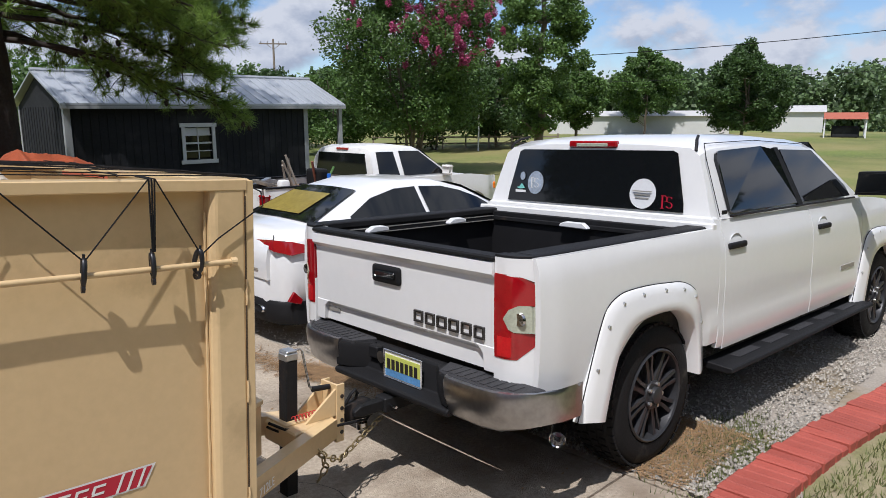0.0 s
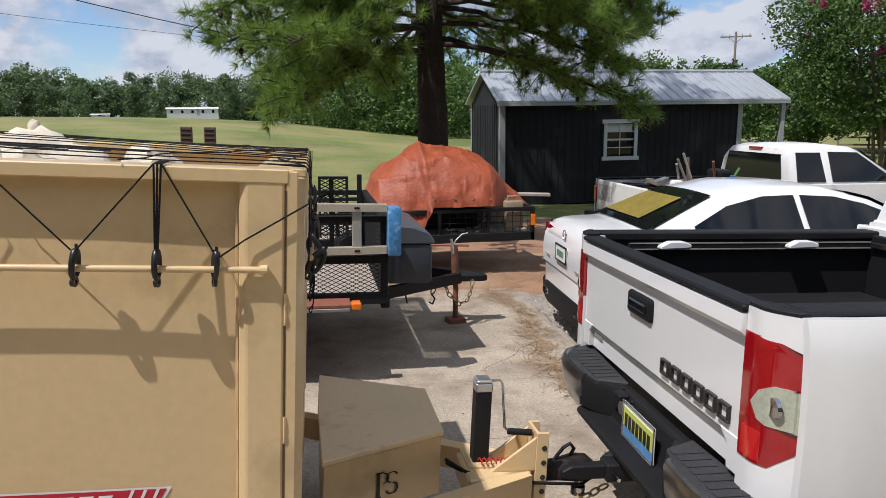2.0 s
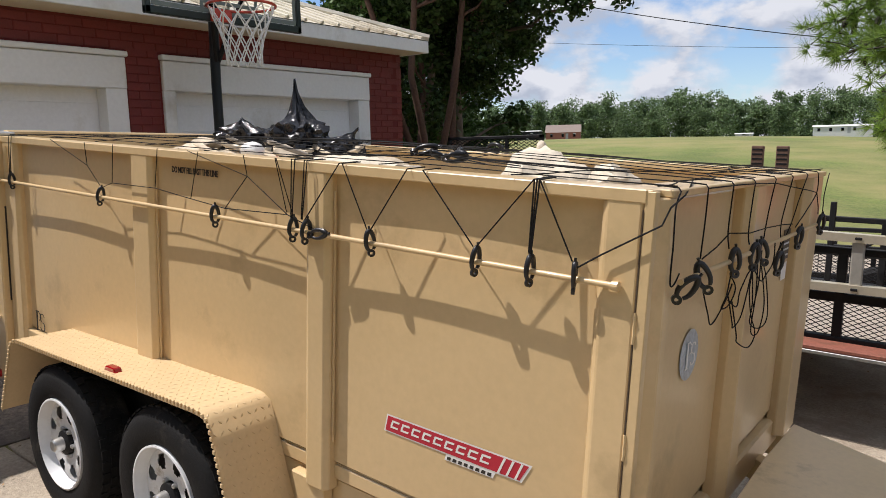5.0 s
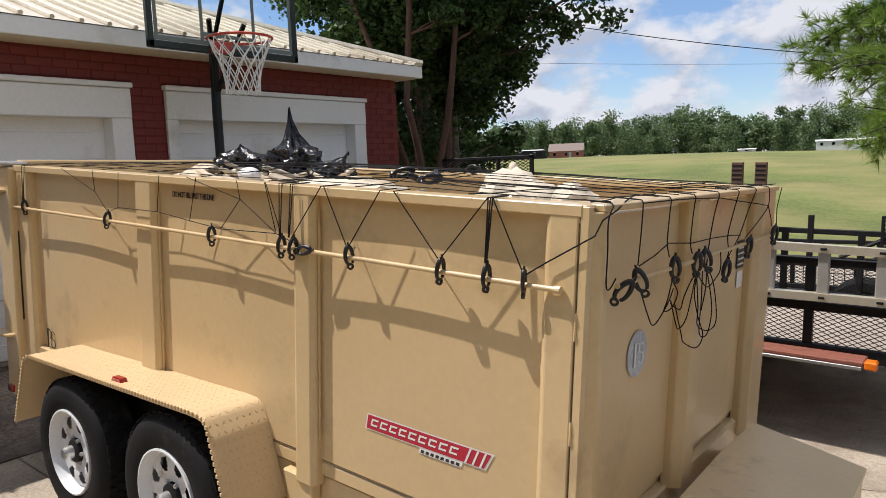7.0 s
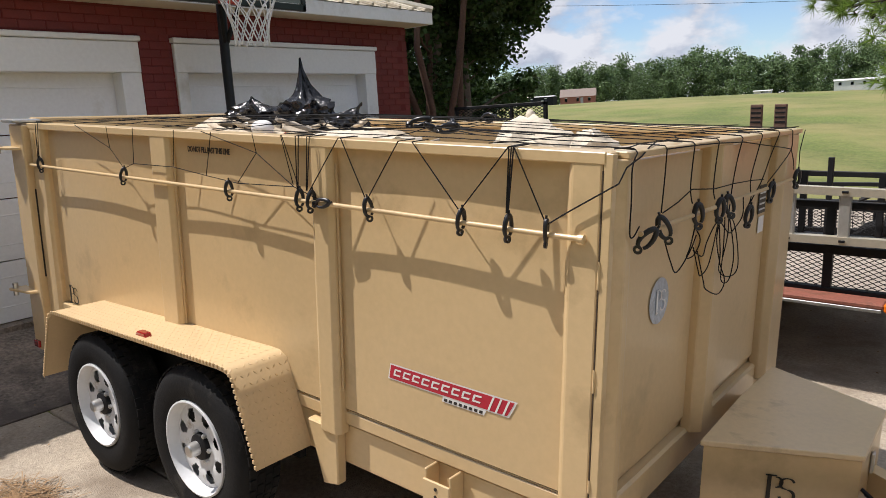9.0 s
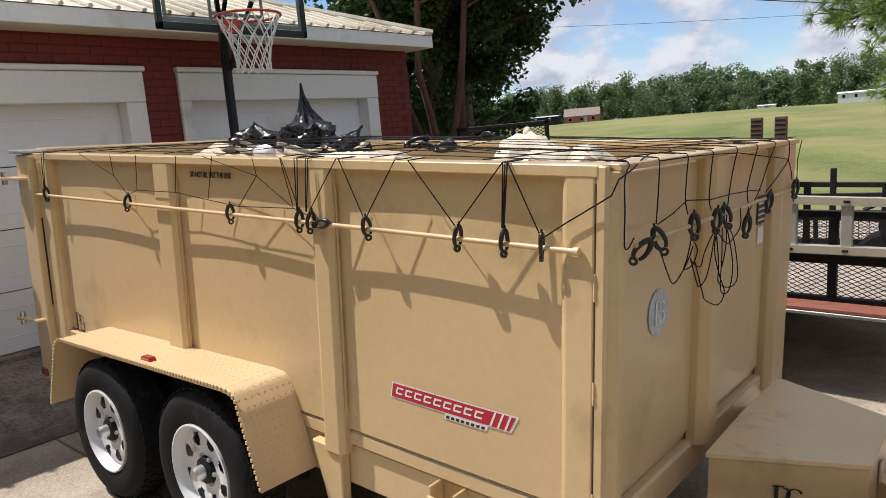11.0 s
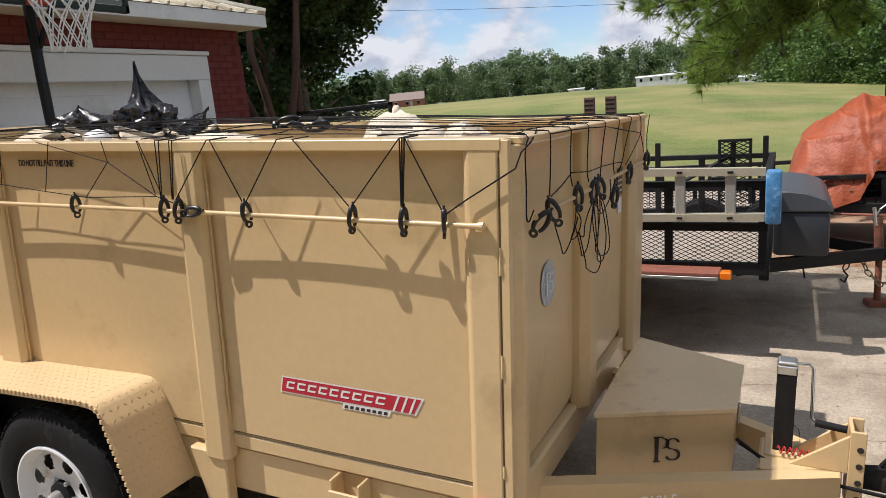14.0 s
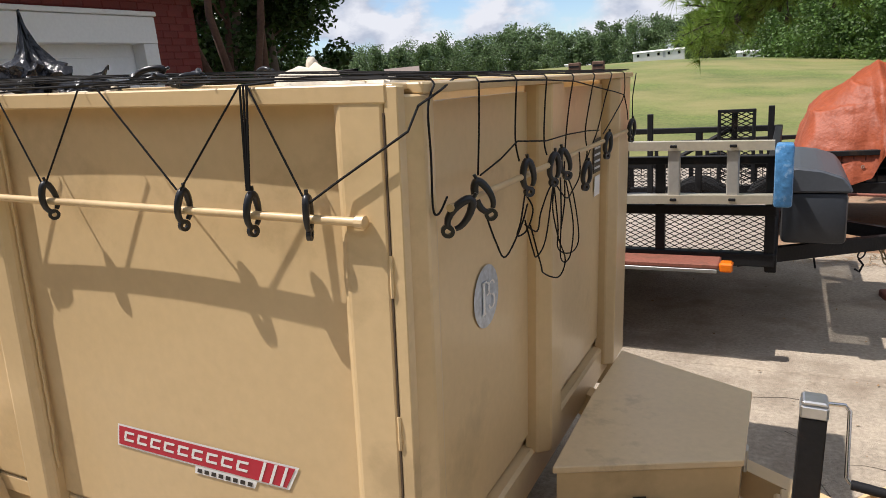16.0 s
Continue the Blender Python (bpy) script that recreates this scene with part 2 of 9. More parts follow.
RUBBLE = mat("pale plaster rubble", (0.55, 0.46, 0.34), 0.9, 0, 0.25, 5, 40, 0.5, 40, per_object=0.2)
BUNDLE = mat("dirty white sack", (0.60, 0.53, 0.42), 0.8, 0, 0.2, 4, 40, 0.6, 12)
PAPER = mat("crumpled paper", (0.72, 0.66, 0.55), 0.85, 0, 0.1, 6, 40, 0.3, 20, per_object=0.25)

for rough_black in (BLACK_PLASTIC, RUBBER, BLACK_IRON, CORD, CHARCOAL, GREY_PLASTIC):
    rough_black.node_tree.nodes["Principled BSDF"].inputs["Specular IOR Level"].default_value = 0.2

# ---- building tools ----
def link_mesh(name, bm, material, smooth=None):
    me = bpy.data.meshes.new(name)
    bm.normal_update()
    if smooth is not None:
        for fc in bm.faces:
            fc.smooth = True
        for e in bm.edges:
            e.smooth = not (len(e.link_faces) == 2 and e.calc_face_angle(0) > radians(smooth))
    bm.to_mesh(me)
    bm.free()
    me.materials.append(material)
    return me


def part(name, bm, material, parent, label="", smooth=None, m=None):
    ob = new(name, link_mesh(name, bm, material, smooth))
    ob.parent = parent
    if parent.name in SHIFT:
        ob.matrix_parent_inverse = SHIFT[parent.name]
    if m is not None:
        ob.matrix_basis = m
    return tagged(ob, label)


SHIFT = {}


def thing_on_drive(name, x, y, label, category, group="", base=None):
    """A thing whose root stands at (x, y) on the drive, or on another base, while its parts are given in that base's own measures."""
    ob = thing(name, base @ pose(x, y, 0) if base else on_drive(x, y), label, category, group)
    SHIFT[ob.name] = pose(-x, -y, 0)
    return ob


def thing(name, m, label, category, group="", kind=""):
    ob = new(name)
    ob.empty_display_size = 0.1
    ob.matrix_basis = m
    return tagged(ob, label, category, group, kind)


def solo(name, bm, material, m, label, category="", group="", kind="", smooth=None):
    ob = new(name, link_mesh(name, bm, material, smooth))
    ob.matrix_basis = m
    return tagged(ob, label, category, group, kind)


def box(x0, x1, y0, y1, z0, z1, bevel=0.0, bm=None, turn=None, seg=1):
    """A box between two corners, with softened edges; added to bm when given."""
    own = bmesh.new()
    made = bmesh.ops.create_cube(own, size=1.0)
    c = Vector(((x0 + x1) / 2, (y0 + y1) / 2, (z0 + z1) / 2))
    for v in made["verts"]:
        v.co = Vector((v.co.x * (x1 - x0), v.co.y * (y1 - y0), v.co.z * (z1 - z0)))
    if bevel:
        bmesh.ops.bevel(own, geom=own.edges[:], offset=bevel, segments=seg, affect="EDGES", profile=0.5)
    for v in own.verts:
        v.co = c + (turn @ v.co if turn is not None else v.co)
    return join(bm, own)


def join(bm, own):
    if bm is None:
        return own
    put = [bm.verts.new(v.co) for v in own.verts]
    own.verts.index_update()
    for fc in own.faces:
        try:
            bm.faces.new([put[v.index] for v in fc.verts])
        except ValueError:
            pass
    own.free()
    return bm


def prism(outline, depth, axis="y", at=0.0, bevel=0.0, bm=None):
    """A flat outline pushed through along an axis. Outline in (x,z) for y, (y,z) for x, (x,y) for z."""
    own = bmesh.new()
    def place(a, b, c):
        return {"y": (a, c, b), "x": (c, a, b), "z": (a, b, c)}[axis]
    one = [own.verts.new(place(a, b, at)) for a, b in outline]
    two = [own.verts.new(place(a, b, at + depth)) for a, b in outline]
    n = len(outline)
    own.faces.new(one)
    own.faces.new(two[::-1])
    for i in range(n):
        own.faces.new((one[i], two[i], two[(i + 1) % n], one[(i + 1) % n]))
    bmesh.ops.recalc_face_normals(own, faces=own.faces[:])
    if bevel:
        bmesh.ops.bevel(own, geom=own.edges[:], offset=bevel, segments=1, affect="EDGES")
    return join(bm, own)


def tube(points, radius, sides=6, bm=None, radii=None, closed=False):
    """A round bar along points."""
    own = bmesh.new()
    pts = [Vector(p) for p in points]
    n = len(pts)
    rings, up = [], None
    for i, p in enumerate(pts):
        a = pts[(i - 1) % n] if closed or i else p
        b = pts[(i + 1) % n] if closed or i < n - 1 else p
        d = (b - a).normalized() if (b - a).length > 1e-9 else Vector((0, 0, 1))
        if up is None:
            up = Vector((0, 0, 1)) if abs(d.z) < 0.9 else Vector((1, 0, 0))
        side = d.cross(up)
        side = side.normalized() if side.length > 1e-6 else d.orthogonal().normalized()
        up = side.cross(d).normalized()
        r = radii[i] if radii else radius
        rings.append([own.verts.new(p + r * (math.cos(k * 2 * math.pi / sides) * side + math.sin(k * 2 * math.pi / sides) * up)) for k in range(sides)])
    for i in range(n if closed else n - 1):
        one, two = rings[i], rings[(i + 1) % n]
        for k in range(sides):
            own.faces.new((one[k], one[(k + 1) % sides], two[(k + 1) % sides], two[k]))
    if not closed:
        own.faces.new(rings[0][::-1])
        own.faces.new(rings[-1])
    bmesh.ops.recalc_face_normals(own, faces=own.faces[:])
    return join(bm, own)


def turned(profile, sides=32, axis="y", at=(0, 0, 0), bm=None, cap=False):
    """A profile of (radius, along) turned round an axis through at."""
    own = bmesh.new()
    rings = []
    for r, h in profile:
        ring = []
        for k in range(sides):
            a = k * 2 * math.pi / sides
            c, s = r * math.cos(a), r * math.sin(a)
            co = {"y": (c, h, s), "z": (c, s, h), "x": (h, c, s)}[axis]
            ring.append(own.verts.new(Vector(co) + Vector(at)))
        rings.append(ring)
    for one, two in zip(rings, rings[1:]):
        for k in range(sides):
            own.faces.new((one[k], one[(k + 1) % sides], two[(k + 1) % sides], two[k]))
    if cap:
        own.faces.new(rings[0])
        own.faces.new(rings[-1])
    bmesh.ops.recalc_face_normals(own, faces=own.faces[:])
    return join(bm, own)


def sheet(fn, nu, nv, bm=None):
    """A surface fn(u, v) for u, v from 0 to 1."""
    own = bmesh.new()
    g = [[own.verts.new(fn(i / nu, j / nv)) for j in range(nv + 1)] for i in range(nu + 1)]
    for i in range(nu):
        for j in range(nv):
            own.faces.new((g[i][j], g[i + 1][j], g[i + 1][j + 1], g[i][j + 1]))
    return join(bm, own)


def loft(sections, bm=None, caps=True):
    """Skin over rings that have equal numbers of points."""
    own = bmesh.new()
    rings = [[own.verts.new(p) for p in s] for s in sections]
    for one, two in zip(rings, rings[1:]):
        for k in range(len(one)):
            own.faces.new((one[k], one[(k + 1) % len(one)], two[(k + 1) % len(one)], two[k]))
    if caps:
        own.faces.new(rings[0][::-1])
        own.faces.new(rings[-1])
    bmesh.ops.recalc_face_normals(own, faces=own.faces[:])
    return join(bm, own)


def words(text, size, depth, material, m, parent, name="lettering", label="", spacing=1.0, width=1.0, bold=0.0, shear=0.0):
    """Raised lettering in the built-in font, as a mesh."""
    cu = bpy.data.curves.new(name, "FONT")
    cu.body, cu.size, cu.extrude, cu.offset = text, size, depth, bold
    cu.align_x, cu.align_y, cu.space_character, cu.shear, cu.resolution_u = "CENTER", "CENTER", spacing, shear, 3
    holder = new("lettering_curve", cu)
    me = bpy.data.meshes.new_from_object(holder.evaluated_get(bpy.context.evaluated_depsgraph_get()))
    bpy.data.objects.remove(holder)
    bpy.data.curves.remove(cu)
    for v in me.vertices:
        v.co.x *= width
    me.materials.clear()
    me.materials.append(material)
    ob = new(name, me)
    ob.parent, ob.matrix_basis = parent, m
    if parent.name in SHIFT:
        ob.matrix_parent_inverse = SHIFT[parent.name]
    return tagged(ob, label)


# the drive falls gently from the garage
FALL, CROSS = 0.027, 0.012
DRIVE = Matrix.Translation((-3.3, 2.2, 0)) @ Matrix.Rotation(math.atan(FALL), 4, "Y") @ Matrix.Rotation(-math.atan(CROSS), 4, "X") @ Matrix.Translation((3.3, -2.2, 0))
# the loaded dump trailer stands a little nose down
TRAIL = Matrix.Translation((-2.063, 2.147, 0.071)) @ Matrix.Rotation(math.atan(0.06), 4, "Y") @ Matrix.Rotation(-math.atan(0.02), 4, "X") @ Matrix.Scale(0.9875, 4) @ Matrix.Translation((2.1, -2.172, 0))


def on_drive(x, y, z=0.0, yaw=0.0):
    return DRIVE @ pose(x, y, z, 0, 0, yaw)


def ramp(a, b, t):
    t = min(1.0, max(0.0, (t - a) / (b - a)))
    return t * t * (3 - 2 * t)


# how steeply the land climbs (or falls) to the skyline, by compass angle
SKYLINE_AZ = (-180, -60, -10, 50, 60, 70, 80, 87, 93, 98.5, 104, 112, 122, 135, 150)
SKYLINE_RISE = (-0.0132, -0.0132, -0.025, -0.025, -0.018, -0.027, -0.030, -0.019, -0.0075, -0.001, 0.0018, 0.0036, 0.003, 0.002, -0.0132)


def land(x, y):
    """Height of the ground."""
    far = math.hypot(x, y)
    near = max(-0.75, -FALL * (max(-3.6, min(x, 30.0)) + 3.3) + 0.15 * max(0.0, -3.6 - max(-5.2, x)) - CROSS * (max(-6.0, min(y, 8.5)) - 2.2) - 0.034 * max(0.0, min(y, 26.0) - 8.5))
    s = ramp(16, 78, far)
    az = math.degrees(math.atan2(y, x)) if far > 1 else 0.0
    rise = float(np.interp(az, SKYLINE_AZ, SKYLINE_RISE))
    roll = 0.16 * s * noise.noise(Vector((x * 0.03, y * 0.03, 0.7))) * (1 - ramp(120, 200, far))
    return near * (1 - s) + (1.75 + rise * min(400.0, max(78.0, far))) * s + roll

# ---- ground ----
def build_ground():
    rings = [0.0]
    while rings[-1] < 2600:
        rings.append(rings[-1] + max(0.8, rings[-1] * 0.06))
    bm = bmesh.new()
    spokes = 120
    centre = bm.verts.new((0, 0, land(0, 0) - 0.05))
    last = None
    for r in rings[1:]:
        ring = []
        for k in range(spokes):
            a = k * 2 * math.pi / spokes
            x, y = r * math.cos(a), r * math.sin(a)
            ring.append(bm.verts.new((x, y, land(x, y) - 0.05)))
        for k in range(spokes):
            if last is None:
                bm.faces.new((centre, ring[k], ring[(k + 1) % spokes]))
            else:
                bm.faces.new((last[k], ring[k], ring[(k + 1) % spokes], last[(k + 1) % spokes]))
        last = ring
    solo("ground", bm, GRASS, Matrix(), "rolling green field of mown grass", "ground", kind="structure", smooth=80)


build_ground()


def slab(name, outline, lift, material, label, thick=0.12):
    bm = bmesh.new()
    top = [bm.verts.new((x, y, lift)) for x, y in outline]
    low = [bm.verts.new((x, y, lift - thick)) for x, y in outline]
    bm.faces.new(top)
    n = len(outline)
    for i in range(n):
        bm.faces.new((top[i], low[i], low[(i + 1) % n], top[(i + 1) % n]))
    bmesh.ops.recalc_face_normals(bm, faces=bm.faces[:])
    return solo(name, bm, material, DRIVE, label, "driveway", kind="structure")


# concrete panels of the drive, with open joints between them
JOINT = 0.012
X_LINES, Y_LINES = [-3.85, -0.7, 2.25], [-4.0, -1.0, 2.1, 5.2, 8.1]
drive = thing("driveway", DRIVE, "weathered tan concrete driveway with joints and stains", "driveway", kind="structure")
part("joint_bed", box(-3.84, 2.2, -4.0, 8.0, -0.2, -0.022), DIRT, drive, "dirt in the joints")
random.seed(4)
for xa, xb in zip(X_LINES, X_LINES[1:]):
    for ya, yb in zip(Y_LINES, Y_LINES[1:]):
        part("concrete_panel", box(xa + JOINT / 2, xb - JOINT / 2, ya + JOINT / 2, yb - JOINT / 2, -0.1, random.uniform(-0.004, 0.003), 0.006), CONCRETE, drive)
part("concrete_panel", prism([(2.26, 1.75), (2.72, 1.80), (2.62, 2.2), (2.42, 2.45), (2.26, 2.6)], 0.1, "z", -0.1, 0.004), CONCRETE, drive, "broken corner of concrete")
apron = slab("garage_apron", [(-5.3, -4.0), (-3.86, -4.0), (-3.86, 8.0), (-5.3, 8.0)], 0.0, ASPHALT, "dark mottled concrete apron rising to the garage")
for v in apron.data.vertices:
    v.co.z += 0.22 * (v.co.x < -4.5)

CRACK = mat("dirt filled crack", (0.06, 0.045, 0.032), 0.95, 0, 0.3)


def crack(start, heading, length, seed):
    """A thin wandering crack in the concrete."""
    random.seed(seed)
    bm = bmesh.new()
    p, h, last = Vector((*start, 0.0042)), radians(heading), None
    for k in range(int(length / 0.05)):
        w = random.uniform(0.0008, 0.0028)
        n = Vector((-math.sin(h), math.cos(h), 0)) * w
        pair = (bm.verts.new(p - n), bm.verts.new(p + n))
        if last:
            bm.faces.new((last[0], pair[0], pair[1], last[1]))
        last = pair
        h += random.gauss(0, 0.28)
        h += (radians(heading) - h) * 0.2
        p = p + Vector((math.cos(h), math.sin(h), 0)) * 0.05
    part("crack", bm, CRACK, drive, "dark crack")


for start, heading, length, seed in (((0.95, 4.25), 5, 1.2, 1), ((-0.6, 4.6), 15, 1.5, 2), ((1.2, 2.5), 100, 2.2, 4), ((-3.4, 1.2), 12, 2.0, 5), ((-3.2, 0.2), 60, 1.4, 6), ((1.3, 5.4), 30, 1.0, 7), ((-0.5, 1.2), -10, 2.4, 8)):
    crack(start, heading, length, seed)

# gravel bed under the pickup, clay beyond the slab
def patch(name, x0, x1, y0, y1, lift, material, label, seed, edge=0.35, step=0.22):
    """An uneven sheet on the ground with a ragged edge."""
    nx, ny = int((x1 - x0) / step), int((y1 - y0) / step)
    def at(u, v):
        x, y = x0 + (x1 - x0) * u, y0 + (y1 - y0) * v
        k = noise.noise_vector(Vector((x * 0.9, y * 0.9, seed)))
        rim = max(abs(2 * u - 1) ** 4, abs(2 * v - 1) ** 4)
        x, y = x + edge * k.x * rim, y + edge * k.y * rim
        return (x, y, land(x, y) + lift * (1 - rim) - 0.03 * rim + 0.012 * noise.noise(Vector((x * 3, y * 3, seed))))
    return solo(name, sheet(at, nx, ny), material, Matrix(), label, "ground", kind="structure", smooth=60)


patch("gravel_bed", 2.1, 13.5, 1.44, 8.6, 0.006, GRITBED, "grey gravel and dirt parking strip", 1.3)
patch("verge_patch", 1.8, 9.5, -1.2, 1.54, -0.012, VERGE, "dry patchy grass and dirt beside the edging", 8.3)
patch("clay_patch", -5.0, 8.5, 7.6, 15.5, 0.004, DIRT, "bare red clay and leaf litter", 5.1, 0.8)


def scatter(name, count, spots, make, material, label, category, seed):
    random.seed(seed)
    bm = bmesh.new()
    for _ in range(count):
        x, y = spots()
        make(bm, x, y)
    return solo(name, bm, material, Matrix(), label, category, kind="stuff")


def pebble(bm, x, y):
    r = random.uniform(0.005, 0.013)
    z = land(x, y) + 0.012
    a = random.uniform(0, 6.3)
    ring = [bm.verts.new((x + r * random.uniform(0.7, 1.2) * math.cos(a + k * 1.257), y + r * random.uniform(0.7, 1.2) * math.sin(a + k * 1.257), z - r * 0.4)) for k in range(5)]
    top = bm.verts.new((x, y, z + r * 0.6))
    for k in range(5):
        bm.faces.new((ring[k], ring[(k + 1) % 5], top))


def gravel_spot():
    x = 2.3 + 7.5 * random.random() ** 1.4
    y = random.uniform(1.58, 3.0) if random.random() < 0.75 else random.uniform(5.0, 7.6)
    return x, y


scatter("gravel", 22000, gravel_spot, pebble, GRAVEL, "loose pale grey gravel stones", "gravel", 11)


def straw_bit(bm, x, y):
    l, a = random.uniform(0.03, 0.10), random.uniform(0, 6.3)
    d, s = Vector((math.cos(a), math.sin(a), 0)) * l, Vector((-math.sin(a), math.cos(a), 0)) * 0.0022
    p = Vector((x, y, land(x, y) + random.uniform(0.008, 0.022)))
    bm.faces.new([bm.verts.new(q) for q in (p - d - s, p + d - s, p + d + s, p - d + s)])


def straw_spot():
    k = random.random()
    if k < 0.3:
        v = random.choice((random.gauss(4.6, 0.25), random.uniform(3.8, 8.0)))
        return 2.0 + random.gauss(0, 0.08) + 0.12 * math.sin(v * 2), v
    if k < 0.7:
        return random.uniform(0.5, 4.0), random.uniform(7.6, 10.0)
    if k < 0.78:
        return random.gauss(-2.72, 0.15), random.gauss(1.52, 0.08)
    return random.uniform(2.3, 3.2), random.uniform(1.8, 2.3)


scatter("pine_straw", 6500, straw_spot, straw_bit, STRAW, "fallen brown pine straw on concrete", "litter", 12)


def litter_leaf(bm, x, y):
    p = Vector((x, y, land(x, y) + random.uniform(0.007, 0.016)))
    a, r = random.uniform(0, 6.3), random.uniform(0.005, 0.014)
    d, s_ = Vector((math.cos(a), math.sin(a), random.uniform(-0.3, 0.3))) * r, Vector((-math.sin(a), math.cos(a), random.uniform(-0.4, 0.4))) * r * 0.5
    bm.faces.new([bm.verts.new(q) for q in (p - d, p + s_, p + d, p - s_)])


def litter_spot():
    k = random.random()
    if k < 0.35:
        return random.uniform(-5.1, -3.2), random.uniform(-1.0, 7.0)
    if k < 0.6:
        return random.gauss(1.6, 0.5), random.uniform(3.2, 8.0)
    return random.uniform(-3.5, 2.2), random.uniform(0.8, 7.8)


scatter("leaf_litter", 700, litter_spot, litter_leaf, STRAW, "scattered dry leaf bits on the concrete", "litter", 15)


def blade(bm, x, y):
    h, a = random.uniform(0.008, 0.035), random.uniform(0, 6.3)
    p = Vector((x, y, land(x, y) - 0.02))
    s, lean = Vector((math.cos(a), math.sin(a), 0)) * 0.004, Vector((random.gauss(0, 0.02), random.gauss(0, 0.02), h + 0.03))
    bm.faces.new([bm.verts.new(q) for q in (p - s, p + s, p + lean)])


def lawn_spot():
    x = random.uniform(2.5, 9.0)
    y = random.uniform(-0.3, 1.34 - 0.11 * (x - 2.5))
    if random.random() < 0.12:
        x, y = random.gauss(2.95, 0.3), random.gauss(1.85, 0.12)
    return x, y


scatter("lawn", 20000, lawn_spot, blade, BLADES, "short patchy lawn beside the brick edging", "grass", 13)


# ---- garage ----
GX = -5.195                     # outer face of the front wall
EDGE_Y = 7.34
OPENINGS = [(1.22, 3.60), (4.21, 6.56)]
LINTEL, WALL_TOP, SILL = 2.285, 2.84, 0.27


def wall_front():
    (a0, b0), (a1, b1) = OPENINGS
    bm = box(GX - 0.2, GX - 0.012, b1, EDGE_Y - 0.012, 0, WALL_TOP)
    for a, b in ((-6.0, a0), (b0, a1)):
        box(GX - 0.2, GX - 0.012, a, b, 0, WALL_TOP, bm=bm)
    for a, b in OPENINGS:
        box(GX - 0.2, GX - 0.012, a, b, LINTEL, WALL_TOP, bm=bm)
    return bm


garage = thing("garage", pose(0, 0, 0), "dark red painted brick garage with two white doors and metal roof", "garage", kind="structure")
front_wall = part("front_wall", wall_front(), MORTAR, garage, "dark red painted brick wall")
part("side_wall", box(-14.0, GX - 0.2, EDGE_Y - 0.2, EDGE_Y - 0.012, 0, WALL_TOP), MORTAR, garage, "dark red painted brick wall")
part("rear_wall", box(-14.2, -14.0, -6.0, EDGE_Y, 0, WALL_TOP), MORTAR, garage, "dark red painted brick wall")
part("end_wall", box(-14.0, GX - 0.2, -6.2, -6.0, 0, WALL_TOP), MORTAR, garage, "dark red painted brick wall")


def garage_door(ya, yb):
    """A sectional door set back in its opening."""
    door = thing("garage_door", pose(0, 0, 0), "white sectional garage door, closed", "garage door", kind="structure")
    z0, rows = SILL + 0.03, 4
    h = (LINTEL - z0) / rows
    for i in range(rows):
        bm = box(GX - 0.19, GX - 0.145, ya + 0.004, yb - 0.004, z0 + i * h + 0.004, z0 + (i + 1) * h - 0.004, 0.004)
        # two long shallow beads pressed along each section
        for zb in (z0 + i * h + 0.13, z0 + (i + 1) * h - 0.13):
            box(GX - 0.148, GX - 0.1425, ya + 0.06, yb - 0.06, zb - 0.006, zb + 0.006, 0.0025, bm)
        part("door_panel", bm, DOOR_WHITE, door)
    part("door_handle", turned([(0.0, 0.0), (0.025, 0.0), (0.028, 0.012), (0.0, 0.016)], 12, "x", (GX - 0.142, (ya + yb) / 2 - 0.10, 1.02)), DULL_STEEL, door)
    return door


for ya, yb in OPENINGS:
    garage_door(ya, yb)
    casing = thing("door_trim", pose(0, 0, 0), "white painted wooden trim round a garage door", "trim", kind="structure")
    outer_a, outer_b = ya - 0.10, yb + 0.17
    part("jamb", box(GX - 0.143, GX + 0.02, ya - 0.10, ya + 0.015, SILL, LINTEL - 0.016, 0.004), WHITE_TRIM, casing)
    part("jamb", box(GX - 0.143, GX + 0.02, yb - 0.015, yb + 0.17, SILL, LINTEL - 0.016, 0.004), WHITE_TRIM, casing)
    part("header_board", box(GX - 0.142, GX + 0.03, outer_a, outer_b, LINTEL - 0.015, 2.53, 0.006), WHITE_TRIM, casing)
    part("header_cap", box(GX - 0.05, GX + 0.055, outer_a - 0.015, outer_b + 0.015, 2.534, 2.58, 0.008), WHITE_TRIM, casing)
    part("threshold", box(GX - 0.2, GX - 0.01, ya, yb, SILL - 0.15, SILL + 0.028, 0.004), ASPHALT, casing)

# roof: hipped, ribbed metal on a white fascia
EAVE_X, EAVE_Y, EAVE_Z, RISE = -4.82, 7.43, 2.98, 0.36
BACK_X, LEFT_Y = -14.5, -6.6
MID = (EAVE_X + BACK_X) / 2
TOP = EAVE_Z + RISE * (EAVE_X - MID)
HIP = EAVE_X - MID


